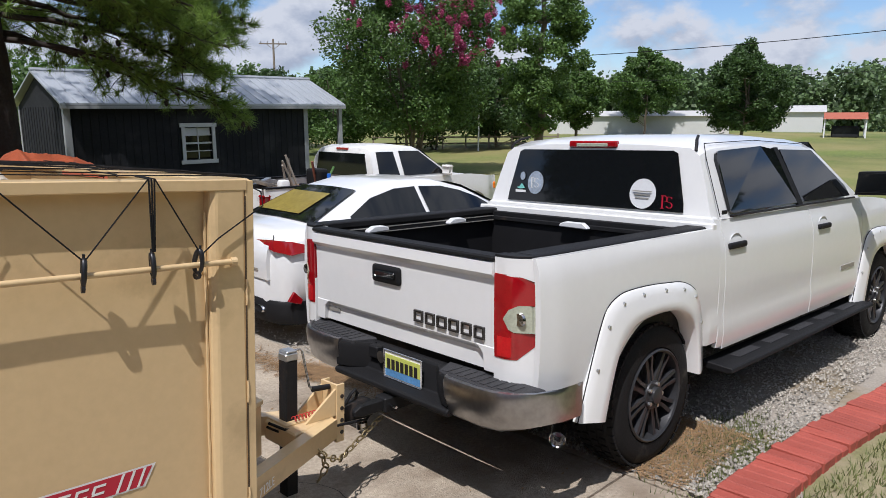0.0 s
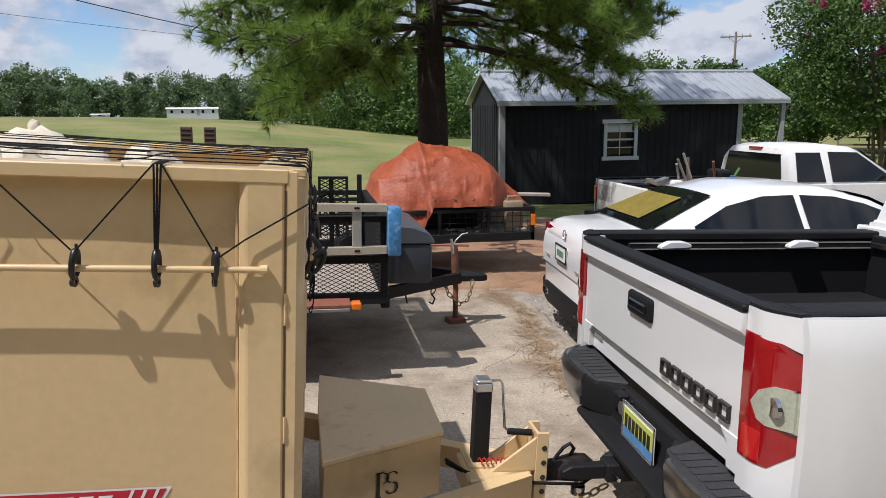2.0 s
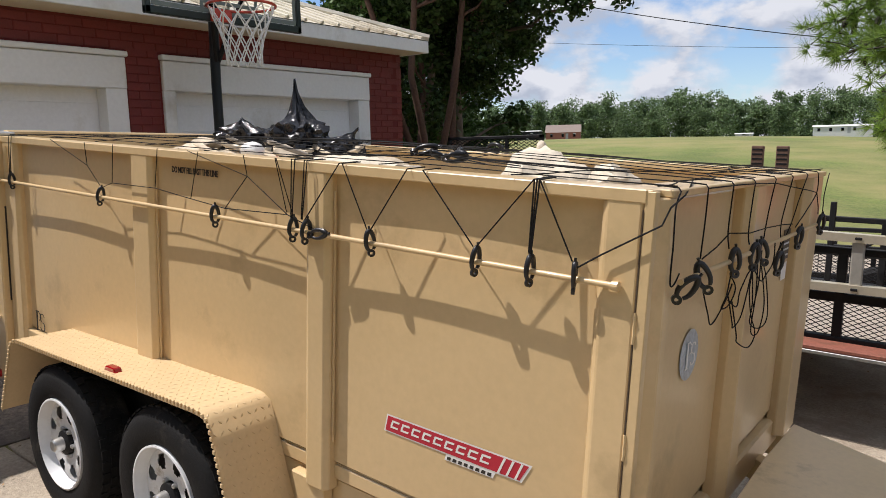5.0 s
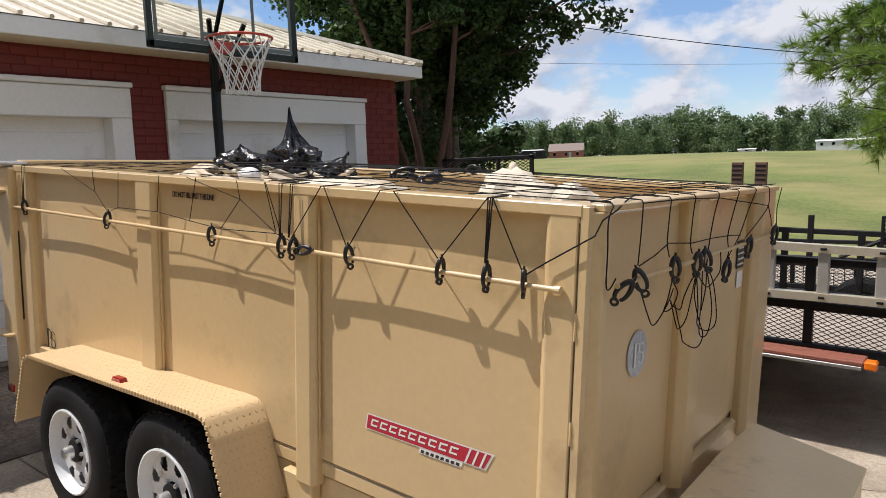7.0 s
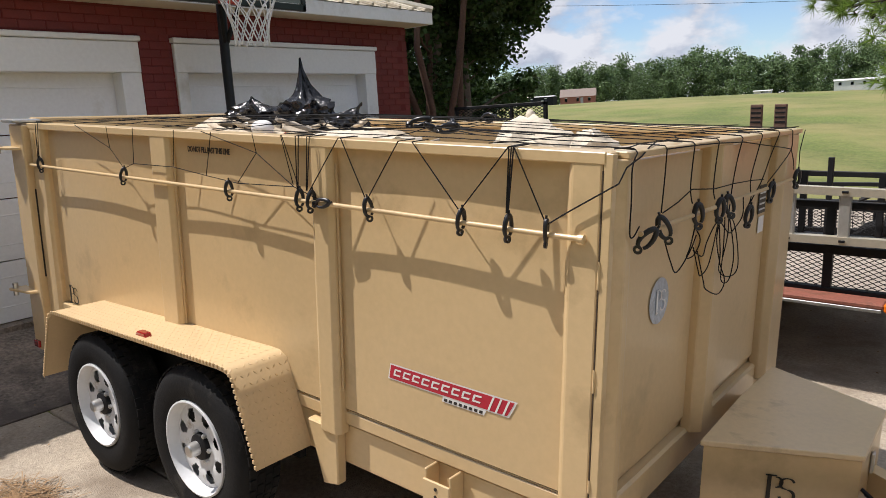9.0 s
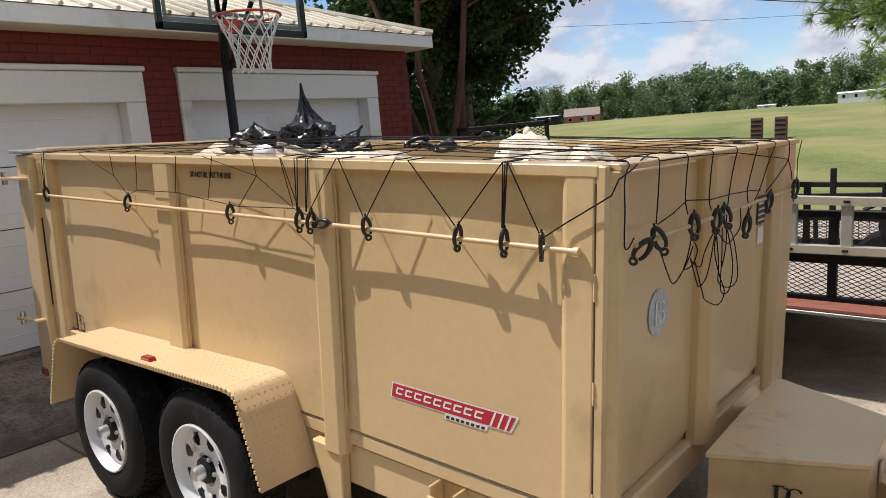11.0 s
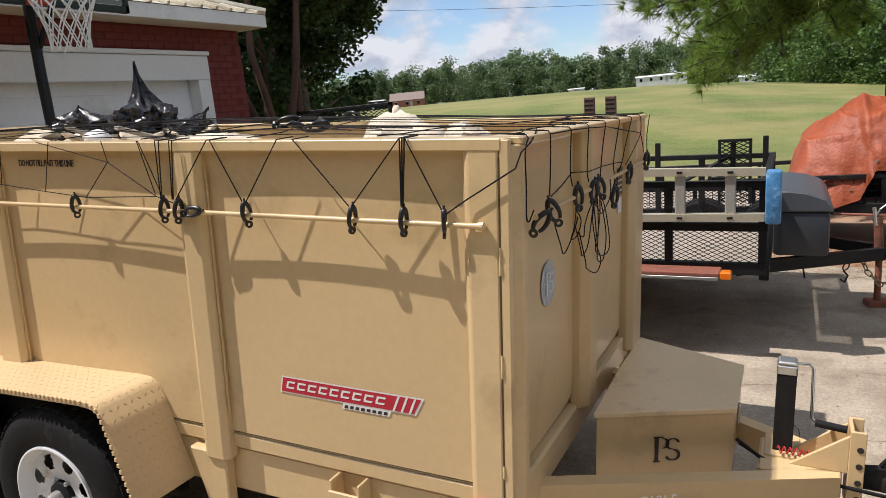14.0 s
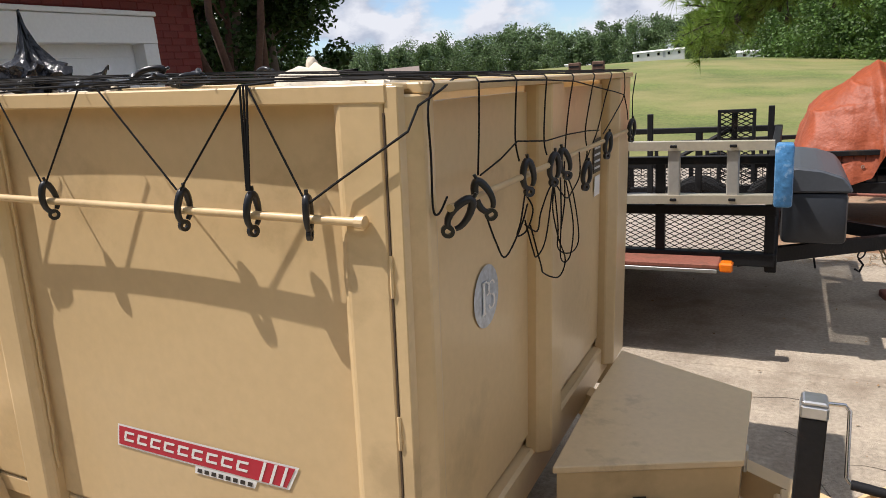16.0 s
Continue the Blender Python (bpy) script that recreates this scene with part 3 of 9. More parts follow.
def hip_roof():
    bm = bmesh.new()
    a, b = bm.verts.new((EAVE_X, LEFT_Y, EAVE_Z)), bm.verts.new((EAVE_X, EAVE_Y, EAVE_Z))
    c, d = bm.verts.new((BACK_X, EAVE_Y, EAVE_Z)), bm.verts.new((BACK_X, LEFT_Y, EAVE_Z))
    r1, r2 = bm.verts.new((MID, LEFT_Y + HIP, TOP)), bm.verts.new((MID, EAVE_Y - HIP, TOP))
    for fc in ((a, b, r2, r1), (b, c, r2), (c, d, r1, r2), (d, a, r1)):
        bm.faces.new(fc)
    y = LEFT_Y + 0.15
    while y < EAVE_Y:
        run = min(HIP, EAVE_Y - y, y - LEFT_Y)
        if run > 0.05:
            p, q = Vector((EAVE_X + 0.02, y, EAVE_Z + 0.012)), Vector((EAVE_X - run, y, EAVE_Z + RISE * run + 0.012))
            tube([p, q], 0.022, 5, bm)
        y += 0.225
    x = EAVE_X - 0.2
    while x > BACK_X:
        run = min(HIP, EAVE_X - x, x - BACK_X)
        if run > 0.05:
            tube([Vector((x, EAVE_Y + 0.02, EAVE_Z + 0.012)), Vector((x, EAVE_Y - run, EAVE_Z + RISE * run + 0.012))], 0.022, 5, bm)
        x -= 0.225
    tube([(EAVE_X, EAVE_Y, EAVE_Z + 0.03), (MID, EAVE_Y - HIP, TOP + 0.03)], 0.045, 6, bm)
    bmesh.ops.recalc_face_normals(bm, faces=bm.faces[:])
    return bm


part("roof", hip_roof(), ROOF_TIN, garage, "cream ribbed metal hip roof")
part("fascia", box(EAVE_X - 0.03, EAVE_X - 0.004, LEFT_Y, EAVE_Y - 0.004, EAVE_Z - 0.145, EAVE_Z - 0.006, 0.004), WHITE_TRIM, garage, "white fascia board")
part("fascia", box(BACK_X, EAVE_X - 0.03, EAVE_Y - 0.03, EAVE_Y - 0.004, EAVE_Z - 0.145, EAVE_Z - 0.006, 0.004), WHITE_TRIM, garage, "white fascia board")
part("soffit", box(GX - 0.2, EAVE_X - 0.031, LEFT_Y, EAVE_Y - 0.031, EAVE_Z - 0.142, EAVE_Z - 0.125), CREAM, garage, "cream soffit")
part("soffit", box(BACK_X, GX - 0.2, EDGE_Y - 0.2, EAVE_Y - 0.031, EAVE_Z - 0.142, EAVE_Z - 0.125), CREAM, garage, "cream soffit")

# ---- dump trailer ----
SIDE, FACE = 2.214, 2.172        # panel plane and the front faces of the posts
REAR, FRONT, FAR, CREST = -3.95, -0.022, 4.13, 1.695
EDGE = FRONT - 0.013             # outer edge of the front corner posts


dump = thing_on_drive("dump_trailer", -2.1, 3.1, "tan painted steel dump trailer with tandem axles and a cargo net", "trailer", base=TRAIL)
ON_TONGUE = SHIFT[dump.name]


BAYS = [(-3.63, -2.42), (-2.255, -1.253), (-1.135, -0.145)]


def panel_y(x, z):
    """Plane of the side sheet, which swells a little between its posts."""
    v = (z - 0.62) / (CREST - 0.65)
    y = SIDE
    for a, b in BAYS:
        if a < x < b:
            y -= 0.007 * math.sin(math.pi * (x - a) / (b - a)) * math.sin(math.pi * min(1, max(0, 0.06 + 0.86 * v))) ** 0.7
    return y


def bulged_panel():
    def at(u, v):
        x, z = REAR + 0.02 + (FRONT - REAR - 0.02) * u, 0.62 + (CREST - 0.65) * v
        return (x, panel_y(x, z), z)
    bm = sheet(at, 96, 24)
    return join(bm, sheet(lambda u, v: (REAR + 0.02 + (FRONT - REAR - 0.02) * u, SIDE + 0.05, 0.62 + (CREST - 0.65) * v), 2, 2))


def side_decal(outline, material, parent, name, off, label=""):
    """A thin sticker that follows the sheet: outline of four corners, low left, high left, high right, low right."""
    a, b, c, d = [Vector((x, 0, z)) for x, z in outline]
    def at(u, v):
        p = a.lerp(d, u).lerp(b.lerp(c, u), v)
        return (p.x - 0.012, panel_y(p.x - 0.012, p.z - 0.012) - off, p.z - 0.012)
    n = max(1, int((d - a).length / 0.03))
    return part(name, sheet(at, n, 2), material, parent, label)


part("side_panel", bulged_panel(), TAN, dump, "tan steel side sheet", 40)
part("side_panel", box(REAR, FRONT - 0.05, FAR - 0.07, FAR - 0.02, 0.62, CREST - 0.03), TAN, dump, "tan steel side sheet")
for y0, y1 in ((FACE - 0.002, SIDE + 0.075), (FAR - 0.1, FAR + 0.02)):
    bm = box(REAR - 0.02, FRONT - 0.005, y0, y1, CREST - 0.034, CREST, 0.003)
    part("top_rail", bm, TAN, dump, "tan square tube top rail")


def post(x0, x1, z0, z1=CREST - 0.02, y0=FACE, y1=SIDE + 0.02):
    """A pressed channel, its flanks tapering back to the panel."""
    m, k = 0.018, 0.003 if x1 == EDGE else 0.018
    return prism([(x0 + m, y0), (x1 - k, y0), (x1, y0 + k), (x1, y1), (x0, y1), (x0, y0 + 0.012)], z1 - z0, "z", z0, 0.004)


for x0, x1, z0 in ((-3.80, -3.63, 0.28), (-2.42, -2.255, 0.74), (-1.253, -1.135, 0.51), (-0.145, EDGE, 0.56)):
    part("side_post", post(x0, x1, z0), TAN, dump, "tan pressed steel post")
# weld beads down the inner flank of the posts
for x in (-2.248, -1.128, -0.151):
    pts = [(x, SIDE - 0.014 + random.uniform(-0.002, 0.002), z) for z in np.arange(0.7, 1.6, 0.03)]
    part("weld_bead", tube(pts, 0.004, 5), TAN, dump)

# front sheet and its posts
def front_slab(y0, y1, z0, z1, d0, d1, bevel=0.006):
    """A block on the front wall, from d0 to d1 before its plane."""
    ol = [(FRONT + d0, y0), (FRONT + d1, y0), (FRONT + d1, y1), (FRONT + d0, y1)]
    return prism(ol, z1 - z0, "z", z0, bevel)


part("front_panel", front_slab(2.2, FAR, 0.62, CREST - 0.04, -0.06, -0.03, 0), TAN, dump, "tan steel front sheet")
part("front_rail", front_slab(2.234, FAR + 0.02, CREST - 0.02, CREST, -0.09, 0.036, 0.003), TAN, dump, "tan top rail")
def front_post(y0, y1, z0, chamfer):
    ol = [(FRONT - 0.04, y0), (FRONT + 0.0, y0), (FRONT + 0.035, y0 + chamfer), (FRONT + 0.035, y1 - chamfer), (FRONT + 0.0, y1), (FRONT - 0.04, y1)]
    return prism(ol, CREST - 0.02 - z0, "z", z0, 0.004)
part("front_post", front_post(2.19, 2.325, 0.58, 0.05), TAN, dump, "tan corner post")
part("front_post", front_post(2.99, 3.16, 0.56, 0.03), TAN, dump, "tan pressed steel post")
part("front_post", front_post(3.88, 4.13, 0.50, 0.03), TAN, dump, "tan corner post")
part("corner_flange", box(EDGE + 0.0025, EDGE + 0.030, FACE + 0.0005, 2.20, 0.50, CREST - 0.004, 0.002), TAN, dump)
part("corner_seam", box(EDGE - 0.0002, EDGE + 0.003, FACE - 0.0008, FACE + 0.015, 0.58, CREST - 0.05), SEAM, dump, "dark open seam")
for z in (0.70, 1.02, 1.05, 1.33, 1.37):
    part("weld_spot", tube([(EDGE + 0.002, FACE + 0.001, z - 0.02), (EDGE + 0.003, FACE - 0.001, z), (EDGE + 0.002, FACE + 0.001, z + 0.02)], 0.0042, 6), TAN, dump)
part("corner_cap", box(EDGE - 0.055, EDGE + 0.02, FACE + 0.005, 2.232, CREST - 0.012, CREST - 0.001, 0.002), TAN, dump)

# floor, frame rails and lower edge
part("bed_floor", box(REAR, -0.07, SIDE + 0.01, FAR - 0.05, 0.58, 0.61), TAN, dump)
part("bottom_rail", box(-1.45, EDGE - 0.005, SIDE + 0.003, SIDE + 0.05, 0.55, 0.605, 0.004), TAN, dump, "tan bottom rail")
part("bottom_rail", box(REAR, -3.1, SIDE - 0.028, SIDE + 0.05, 0.55, 0.61, 0.006), TAN, dump, "tan bottom rail")
part("frame_rail", box(REAR, 0.0, SIDE + 0.02, SIDE + 0.09, 0.36, 0.545, 0.01), TAN, dump, "tan steel frame rail")
part("frame_rail", box(REAR, 0.0, FAR - 0.14, FAR - 0.07, 0.36, 0.545, 0.01), TAN, dump, "tan steel frame rail")
part("cross_member", front_slab(2.24, FAR - 0.02, 0.44, 0.575, -0.08, -0.01, 0.01), TAN, dump, "tan front cross member")
for y0 in (SIDE + 0.35, 3.62):
    part("bed_runner", box(REAR, -0.1, y0, y0 + 0.09, 0.42, 0.58), BLACK_IRON, dump)
part("gusset", prism([(-1.34, 0.53), (-1.16, 0.53), (-1.16, 0.28), (-1.25, 0.26)], 0.05, "y", SIDE - 0.03, 0.006), TAN, dump)
for z0 in (0.0,):
    bm = box(-0.672, -0.662, SIDE - 0.055, SIDE + 0.02, 0.425, 0.545, 0.003)
    box(-0.560, -0.550, SIDE - 0.055, SIDE + 0.02, 0.425, 0.545, 0.003, bm)
    box(-0.672, -0.55, SIDE - 0.065, SIDE - 0.055, 0.425, 0.51, 0.003, bm)
    bracket = part("ramp_bracket", bm, TAN, dump, "tan folded steel bracket")
    for z in (0.455, 0.485):
        part("bolt_hole", turned([(0.0, -0.001), (0.007, -0.001), (0.007, 0.001), (0.0, 0.001)], 10, "y", (-0.611, SIDE - 0.0665, z)), DECAL_BLACK, bracket)
part("marker_light", box(-0.14, -0.06, FACE - 0.018, FACE + 0.001, 0.555, 0.592, 0.004), AMBER_LENS, dump, "amber side marker")
part("reflector", box(-3.965, -3.90, 2.118, 2.136, 0.27, 0.315, 0.003), RED_LENS, dump, "red reflector")

# rear: end posts, latch rods, hinge lugs and the spreader gate
part("rear_post", box(-3.99, -3.80, 2.135, 2.25, 0.25, CREST - 0.01, 0.008), TAN, dump, "tan rear corner post")
part("rear_post", box(-3.99, -3.86, FAR - 0.07, FAR + 0.02, 0.25, CREST - 0.01, 0.008), TAN, dump, "tan rear corner post")
part("tail_gate", box(-3.97, -3.91, 2.25, FAR - 0.07, 0.56, CREST + 0.03, 0.008), TAN, dump, "tan steel rear gate")
part("top_cap", box(-4.0, -3.82, 2.10, 2.26, CREST, CREST + 0.022, 0.006), DULL_STEEL, dump, "bare steel cap")
for z in (1.535, 0.64):
    lug = part("hinge_lug", prism([(-4.06, 2.045), (-3.86, 2.09), (-3.84, 2.15), (-4.06, 2.15)], 0.016, "z", z, 0.003), TAN, dump)
    part("hinge_pin", tube([(-4.03, 2.075, z - 0.03), (-4.03, 2.075, z + 0.05)], 0.017, 8), DULL_STEEL, lug)
part("latch_rod", tube([(-3.71, FACE - 0.010, 1.50), (-3.71, FACE - 0.010, 1.61), (-3.718, FACE - 0.010, 1.64)], 0.008, 6), TAN, dump, "tan latch rod")
part("seam", box(-3.801, -3.797, FACE - 0.002, FACE + 0.01, 0.75, 1.30), DECAL_BLACK, dump)

# tie-down rod along the side, and one across the front
ROD_Y, ROD_Z = FACE - 0.0135, 1.452
part("tie_rod", tube([(-3.93, ROD_Y, ROD_Z - 0.004), (-2.3, ROD_Y, ROD_Z), (-1.2, ROD_Y, ROD_Z + 0.002), (-0.09, ROD_Y, ROD_Z)], 0.0085, 10), TAN, dump, "tan round tie-down rod", 50)
part("rod_end", turned([(0.0, 0.002), (0.012, 0.002), (0.013, 0.02), (0.0, 0.024)], 12, "x", (-0.095, ROD_Y, ROD_Z)), TAN, dump)
part("tie_rod", tube([(FRONT + 0.05, 2.30, 1.458), (FRONT + 0.05, 3.04, 1.462), (FRONT + 0.05, 3.97, 1.468)], 0.008, 8), TAN, dump, "tan round tie-down rod", 50)


# fender of tread plate over both wheels
FEN_Y = 1.93
FENDER = [(-3.36, 0.28), (-3.205, 0.668), (-3.17, 0.695), (-3.13, 0.708), (-1.60, 0.780), (-1.535, 0.778), (-1.49, 0.757), (-1.355, 0.395)]


def fender():
    bm = bmesh.new()
    top = [(Vector((x, FEN_Y, z)), Vector((x, SIDE, z))) for x, z in FENDER]
    for (a, b), (c, d) in zip(top, top[1:]):
        for dy in (0.0, -0.008):
            up = Vector((0, 0, dy))
            bm.faces.new([bm.verts.new(p + up) for p in (a, b, d, c)])
        low = Vector((0, 0.004, -0.022))
        bm.faces.new([bm.verts.new(p) for p in (a, c, c + low, a + low)])
    bmesh.ops.remove_doubles(bm, verts=bm.verts[:], dist=0.0005)
    return bm


fen = part("fender", fender(), TREAD, dump, "tan tread plate fender", 70)


def lozenges():
    """Raised lozenges of the tread plate."""
    bm = bmesh.new()
    for (xa, za), (xb, zb) in zip(FENDER, FENDER[1:]):
        a, b = Vector((xa, 0, za)), Vector((xb, 0, zb))
        along = (b - a).normalized()
        up = Vector((-along.z, 0, along.x))
        n, rows = max(1, int((b - a).length / 0.036)), 9
        for i in range(n):
            for j in range(rows):
                c = a.lerp(b, (i + 0.5) / n) + Vector((0, FEN_Y + (j + 0.5) * (SIDE - FEN_Y) / rows, 0)) + up * 0.001
                d = (along + Vector((0, 1 if (i + j) % 2 else -1, 0))).normalized() * 0.0115
                s = d.cross(up).normalized() * 0.004
                ring = [bm.verts.new(p) for p in (c - d, c - s, c + d, c + s)]
                peak = bm.verts.new(c + up * 0.0017)
                for k in range(4):
                    bm.faces.new((ring[k], ring[(k + 1) % 4], peak))
    return bm


tagged(part("tread_lozenge", lozenges(), TREAD, fen), "raised tread lozenges", kind="stuff")


def beads():
    bm = bmesh.new()
    for (xa, za), (xb, zb) in zip(FENDER, FENDER[1:]):
        n = int(math.hypot(xb - xa, zb - za) / 0.024)
        for i in range(n):
            t = (i + 0.5) / n
            x, z = xa + (xb - xa) * t, za + (zb - za) * t
            box(x - 0.0065, x + 0.0065, FEN_Y - 0.005, FEN_Y + 0.004, z - 0.014, z + 0.003, 0.002, bm=bm)
    return bm


tagged(part("edge_bead", beads(), TREAD, fen), "cut tread edge", kind="stuff")
part("fender_back", prism([(-3.30, 0.30), (-3.19, 0.64), (-3.12, 0.68), (-1.62, 0.74), (-1.54, 0.72), (-1.43, 0.40), (-1.43, 0.30)], 0.034, "y", SIDE - 0.004), BLACK_IRON, dump, "dark inner wheel arch")
part("clearance_light", prism([(-2.30, 0.744), (-2.285, 0.768), (-2.215, 0.771), (-2.20, 0.748)], 0.035, "y", FEN_Y + 0.03, 0.004), RED_LENS, dump, "small red clearance lamp")


def trailer_wheel(x, z, y=1.945):
    """Tyre on a white spoked steel wheel; y is its outer face."""
    tyre = part("wheel", turned([(0.215, 0.02), (0.245, 0.004), (0.31, 0.0), (0.350, 0.012), (0.371, 0.035), (0.377, 0.06), (0.377, 0.17), (0.369, 0.195), (0.32, 0.215), (0.215, 0.20)], 48, "y", (x, y, z)), RUBBER, dump, "black trailer tyre on a white spoke wheel", 35)
    bm = bmesh.new()
    for k in range(44):
        a = k * 2 * math.pi / 44
        for j, dy in enumerate((0.045, 0.085, 0.125, 0.165)):
            own = box(-0.004, 0.004, -0.015, 0.015, -0.019, 0.019)
            rot = Matrix.Rotation(-(a + 0.05 * (j % 2)), 3, "Y")
            for v in own.verts:
                v.co = rot @ (v.co + Vector((0.3775, 0, 0))) + Vector((x, y + dy, z))
            join(bm, own)
    tagged(part("tread_block", bm, RUBBER, tyre), "tread blocks", kind="stuff")
    rim = part("rim", turned([(0.224, 0.03), (0.224, 0.004), (0.216, 0.002), (0.212, 0.012), (0.208, 0.028), (0.202, 0.045), (0.197, 0.054), (0.195, 0.058), (0.21, 0.09), (0.215, 0.19)], 48, "y", (x, y, z)), STEEL_WHITE, tyre, "white painted steel rim", 35)
    disc = bmesh.new()
    def on_disc(r, a):
        return Vector((x + r * math.cos(a), y + 0.055 - 0.016 * math.sin(math.pi * min(1.0, max(0.0, (0.198 - r) / 0.115))) - 0.006 * (r < 0.09), z + r * math.sin(a)))
    rr = (0.066, 0.082, 0.098, 0.114, 0.130, 0.146, 0.160, 0.176, 0.198)
    for k in range(96):
        a, b = k * math.pi / 48, (k + 1) * math.pi / 48
        at = (k % 12)
        for r0, r1 in zip(rr, rr[1:]):
            wide = {0.114: (4, 5, 6, 7), 0.130: (3, 4, 5, 6, 7, 8), 0.146: (3, 4, 5, 6, 7, 8), 0.160: (4, 5, 6, 7)}.get(r0, ())
            if at in wide:
                continue
            disc.faces.new([disc.verts.new(p) for p in (on_disc(r0, a), on_disc(r1, a), on_disc(r1, b), on_disc(r0, b))] if r0 else [disc.verts.new(p) for p in (on_disc(0, a), on_disc(r1, a), on_disc(r1, b))])
    bmesh.ops.remove_doubles(disc, verts=disc.verts[:], dist=0.0004)
    part("wheel_disc", disc, STEEL_WHITE, tyre, "white steel disc with eight openings", 40)
    # drum and flange are black to stand for shade inside the wheel
    part("brake_drum", turned([(0.195, 0.10), (0.0, 0.095)], 24, "y", (x, y, z)), DECAL_BLACK, tyre)
    part("hub_flange", turned([(0.062, 0.075), (0.060, 0.030), (0.040, 0.022), (0.0, 0.022)], 20, "y", (x, y, z)), BLACK_IRON, tyre, "hub flange painted black for shade inside the wheel", 30)
    part("hub", turned([(0.034, 0.03), (0.033, 0.0), (0.030, -0.018), (0.024, -0.024), (0.0, -0.025)], 20, "y", (x, y, z)), DULL_STEEL, tyre, "steel hub cap", 30)
    for k in range(6):
        a = k * math.pi / 3
        part("lug_nut", turned([(0.011, 0.06), (0.011, 0.034), (0.006, 0.030), (0.0, 0.030)], 6, "y", (x + 0.068 * math.cos(a), y, z + 0.068 * math.sin(a))), DULL_STEEL, tyre)


AXLES = ((-2.755, 0.262), (-1.845, 0.312))
for x, z in AXLES:
    trailer_wheel(x, z)
for x, z in AXLES:
    part("wheel", turned([(0.20, 0.0), (0.29, 0.0), (0.335, 0.02), (0.350, 0.06), (0.350, 0.17), (0.30, 0.21), (0.20, 0.2), (0.0, 0.12)], 32, "y", (x, 4.17, z)), RUBBER, dump, "black trailer tyre", 35)
    part("axle", tube([(x, 2.1, z), (x, 4.2, z)], 0.035, 10), BLACK_IRON, dump)

# decals and marks
def on_side(x, z, off=0.0):
    return Matrix.Translation((x, SIDE - 0.034 - off, z)) @ Matrix.Rotation(math.pi / 2, 4, "X")


decal = side_decal([(-0.877, 0.826), (-0.864, 0.889), (-0.302, 0.889), (-0.335, 0.826)], DECAL_WHITE, dump, "brand_decal", 0.002, "red and white brand decal")
side_decal([(-0.870, 0.831), (-0.859, 0.884), (-0.313, 0.884), (-0.342, 0.831)], DECAL_RED, decal, "brand_bar", 0.003)
# brand lettering as plain bars
for k in range(9):
    x, w = -0.848 + k * 0.0455, 0.036
    side_decal([(x, 0.845), (x + 0.003, 0.852), (x + w, 0.852), (x + w - 0.003, 0.845)], DECAL_WHITE, decal, "letter_bar", 0.004)
    side_decal([(x + 0.006, 0.866), (x + 0.009, 0.873), (x + w + 0.006, 0.873), (x + w + 0.003, 0.866)], DECAL_WHITE, decal, "letter_bar", 0.004)
    side_decal([(x + 0.001, 0.852), (x + 0.007, 0.867), (x + 0.015, 0.867), (x + 0.009, 0.852)], DECAL_WHITE, decal, "letter_bar", 0.004)
for k in range(3):
    x = -0.420 + k * 0.030
    side_decal([(x, 0.831), (x + 0.022, 0.884), (x + 0.030, 0.884), (x + 0.008, 0.831)], DECAL_WHITE, decal, "stripe", 0.004)
side_decal([(-0.617, 0.806), (-0.612, 0.826), (-0.425, 0.826), (-0.435, 0.806)], DECAL_WHITE, decal, "sub_decal", 0.002)
for k in range(8):
    x = -0.608 + k * 0.0218
    side_decal([(x, 0.810), (x + 0.003, 0.821), (x + 0.017, 0.821), (x + 0.014, 0.810)], DECAL_BLACK, decal, "letter_bar", 0.003)
words("DO NOT FILL PAST THIS LINE", 0.036, 0.0008, DECAL_BLACK, on_side(-1.962, 1.612, -0.022), dump, "stencil", "black stencilled warning", 0.92, 0.745, 0.0006)


def monogram(m, h, material, parent, label):
    """Two entwined strokes standing for the owner's mark."""
    bm = box(0.0, 0.13 * h, -0.5 * h, 0.5 * h, 0, 0.002)
    box(-0.06 * h, 0.19 * h, -0.5 * h, -0.45 * h, 0, 0.002, bm=bm)
    box(-0.06 * h, 0.30 * h, 0.45 * h, 0.5 * h, 0, 0.002, bm=bm)
    def arc(cx, cy, r, a0, a1, w):
        n = 12
        for i in range(n):
            t0, t1 = radians(a0 + (a1 - a0) * i / n), radians(a0 + (a1 - a0) * (i + 1) / n)
            wi = lambda t: w * (0.35 + 0.65 * abs(math.cos(t)))
            q = [(cx + (r + wi(t)) * math.cos(t), cy + (r + wi(t)) * math.sin(t), 0.002) for t in (t0, t1)] + [(cx + r * math.cos(t), cy + r * math.sin(t), 0.002) for t in (t1, t0)]
            bm.faces.new([bm.verts.new(p) for p in q])
    arc(0.26 * h, 0.24 * h, 0.17 * h, -90, 90, 0.09 * h)
    arc(0.64 * h, 0.21 * h, 0.18 * h, 15, 270, 0.09 * h)
    arc(0.64 * h, -0.22 * h, 0.18 * h, -165, 90, 0.11 * h)
    return part("monogram", bm, material, parent, label, m=m)


monogram(on_side(-3.545, 0.675, -0.024), 0.115, DECAL_BLACK, dump, "black monogram decal")

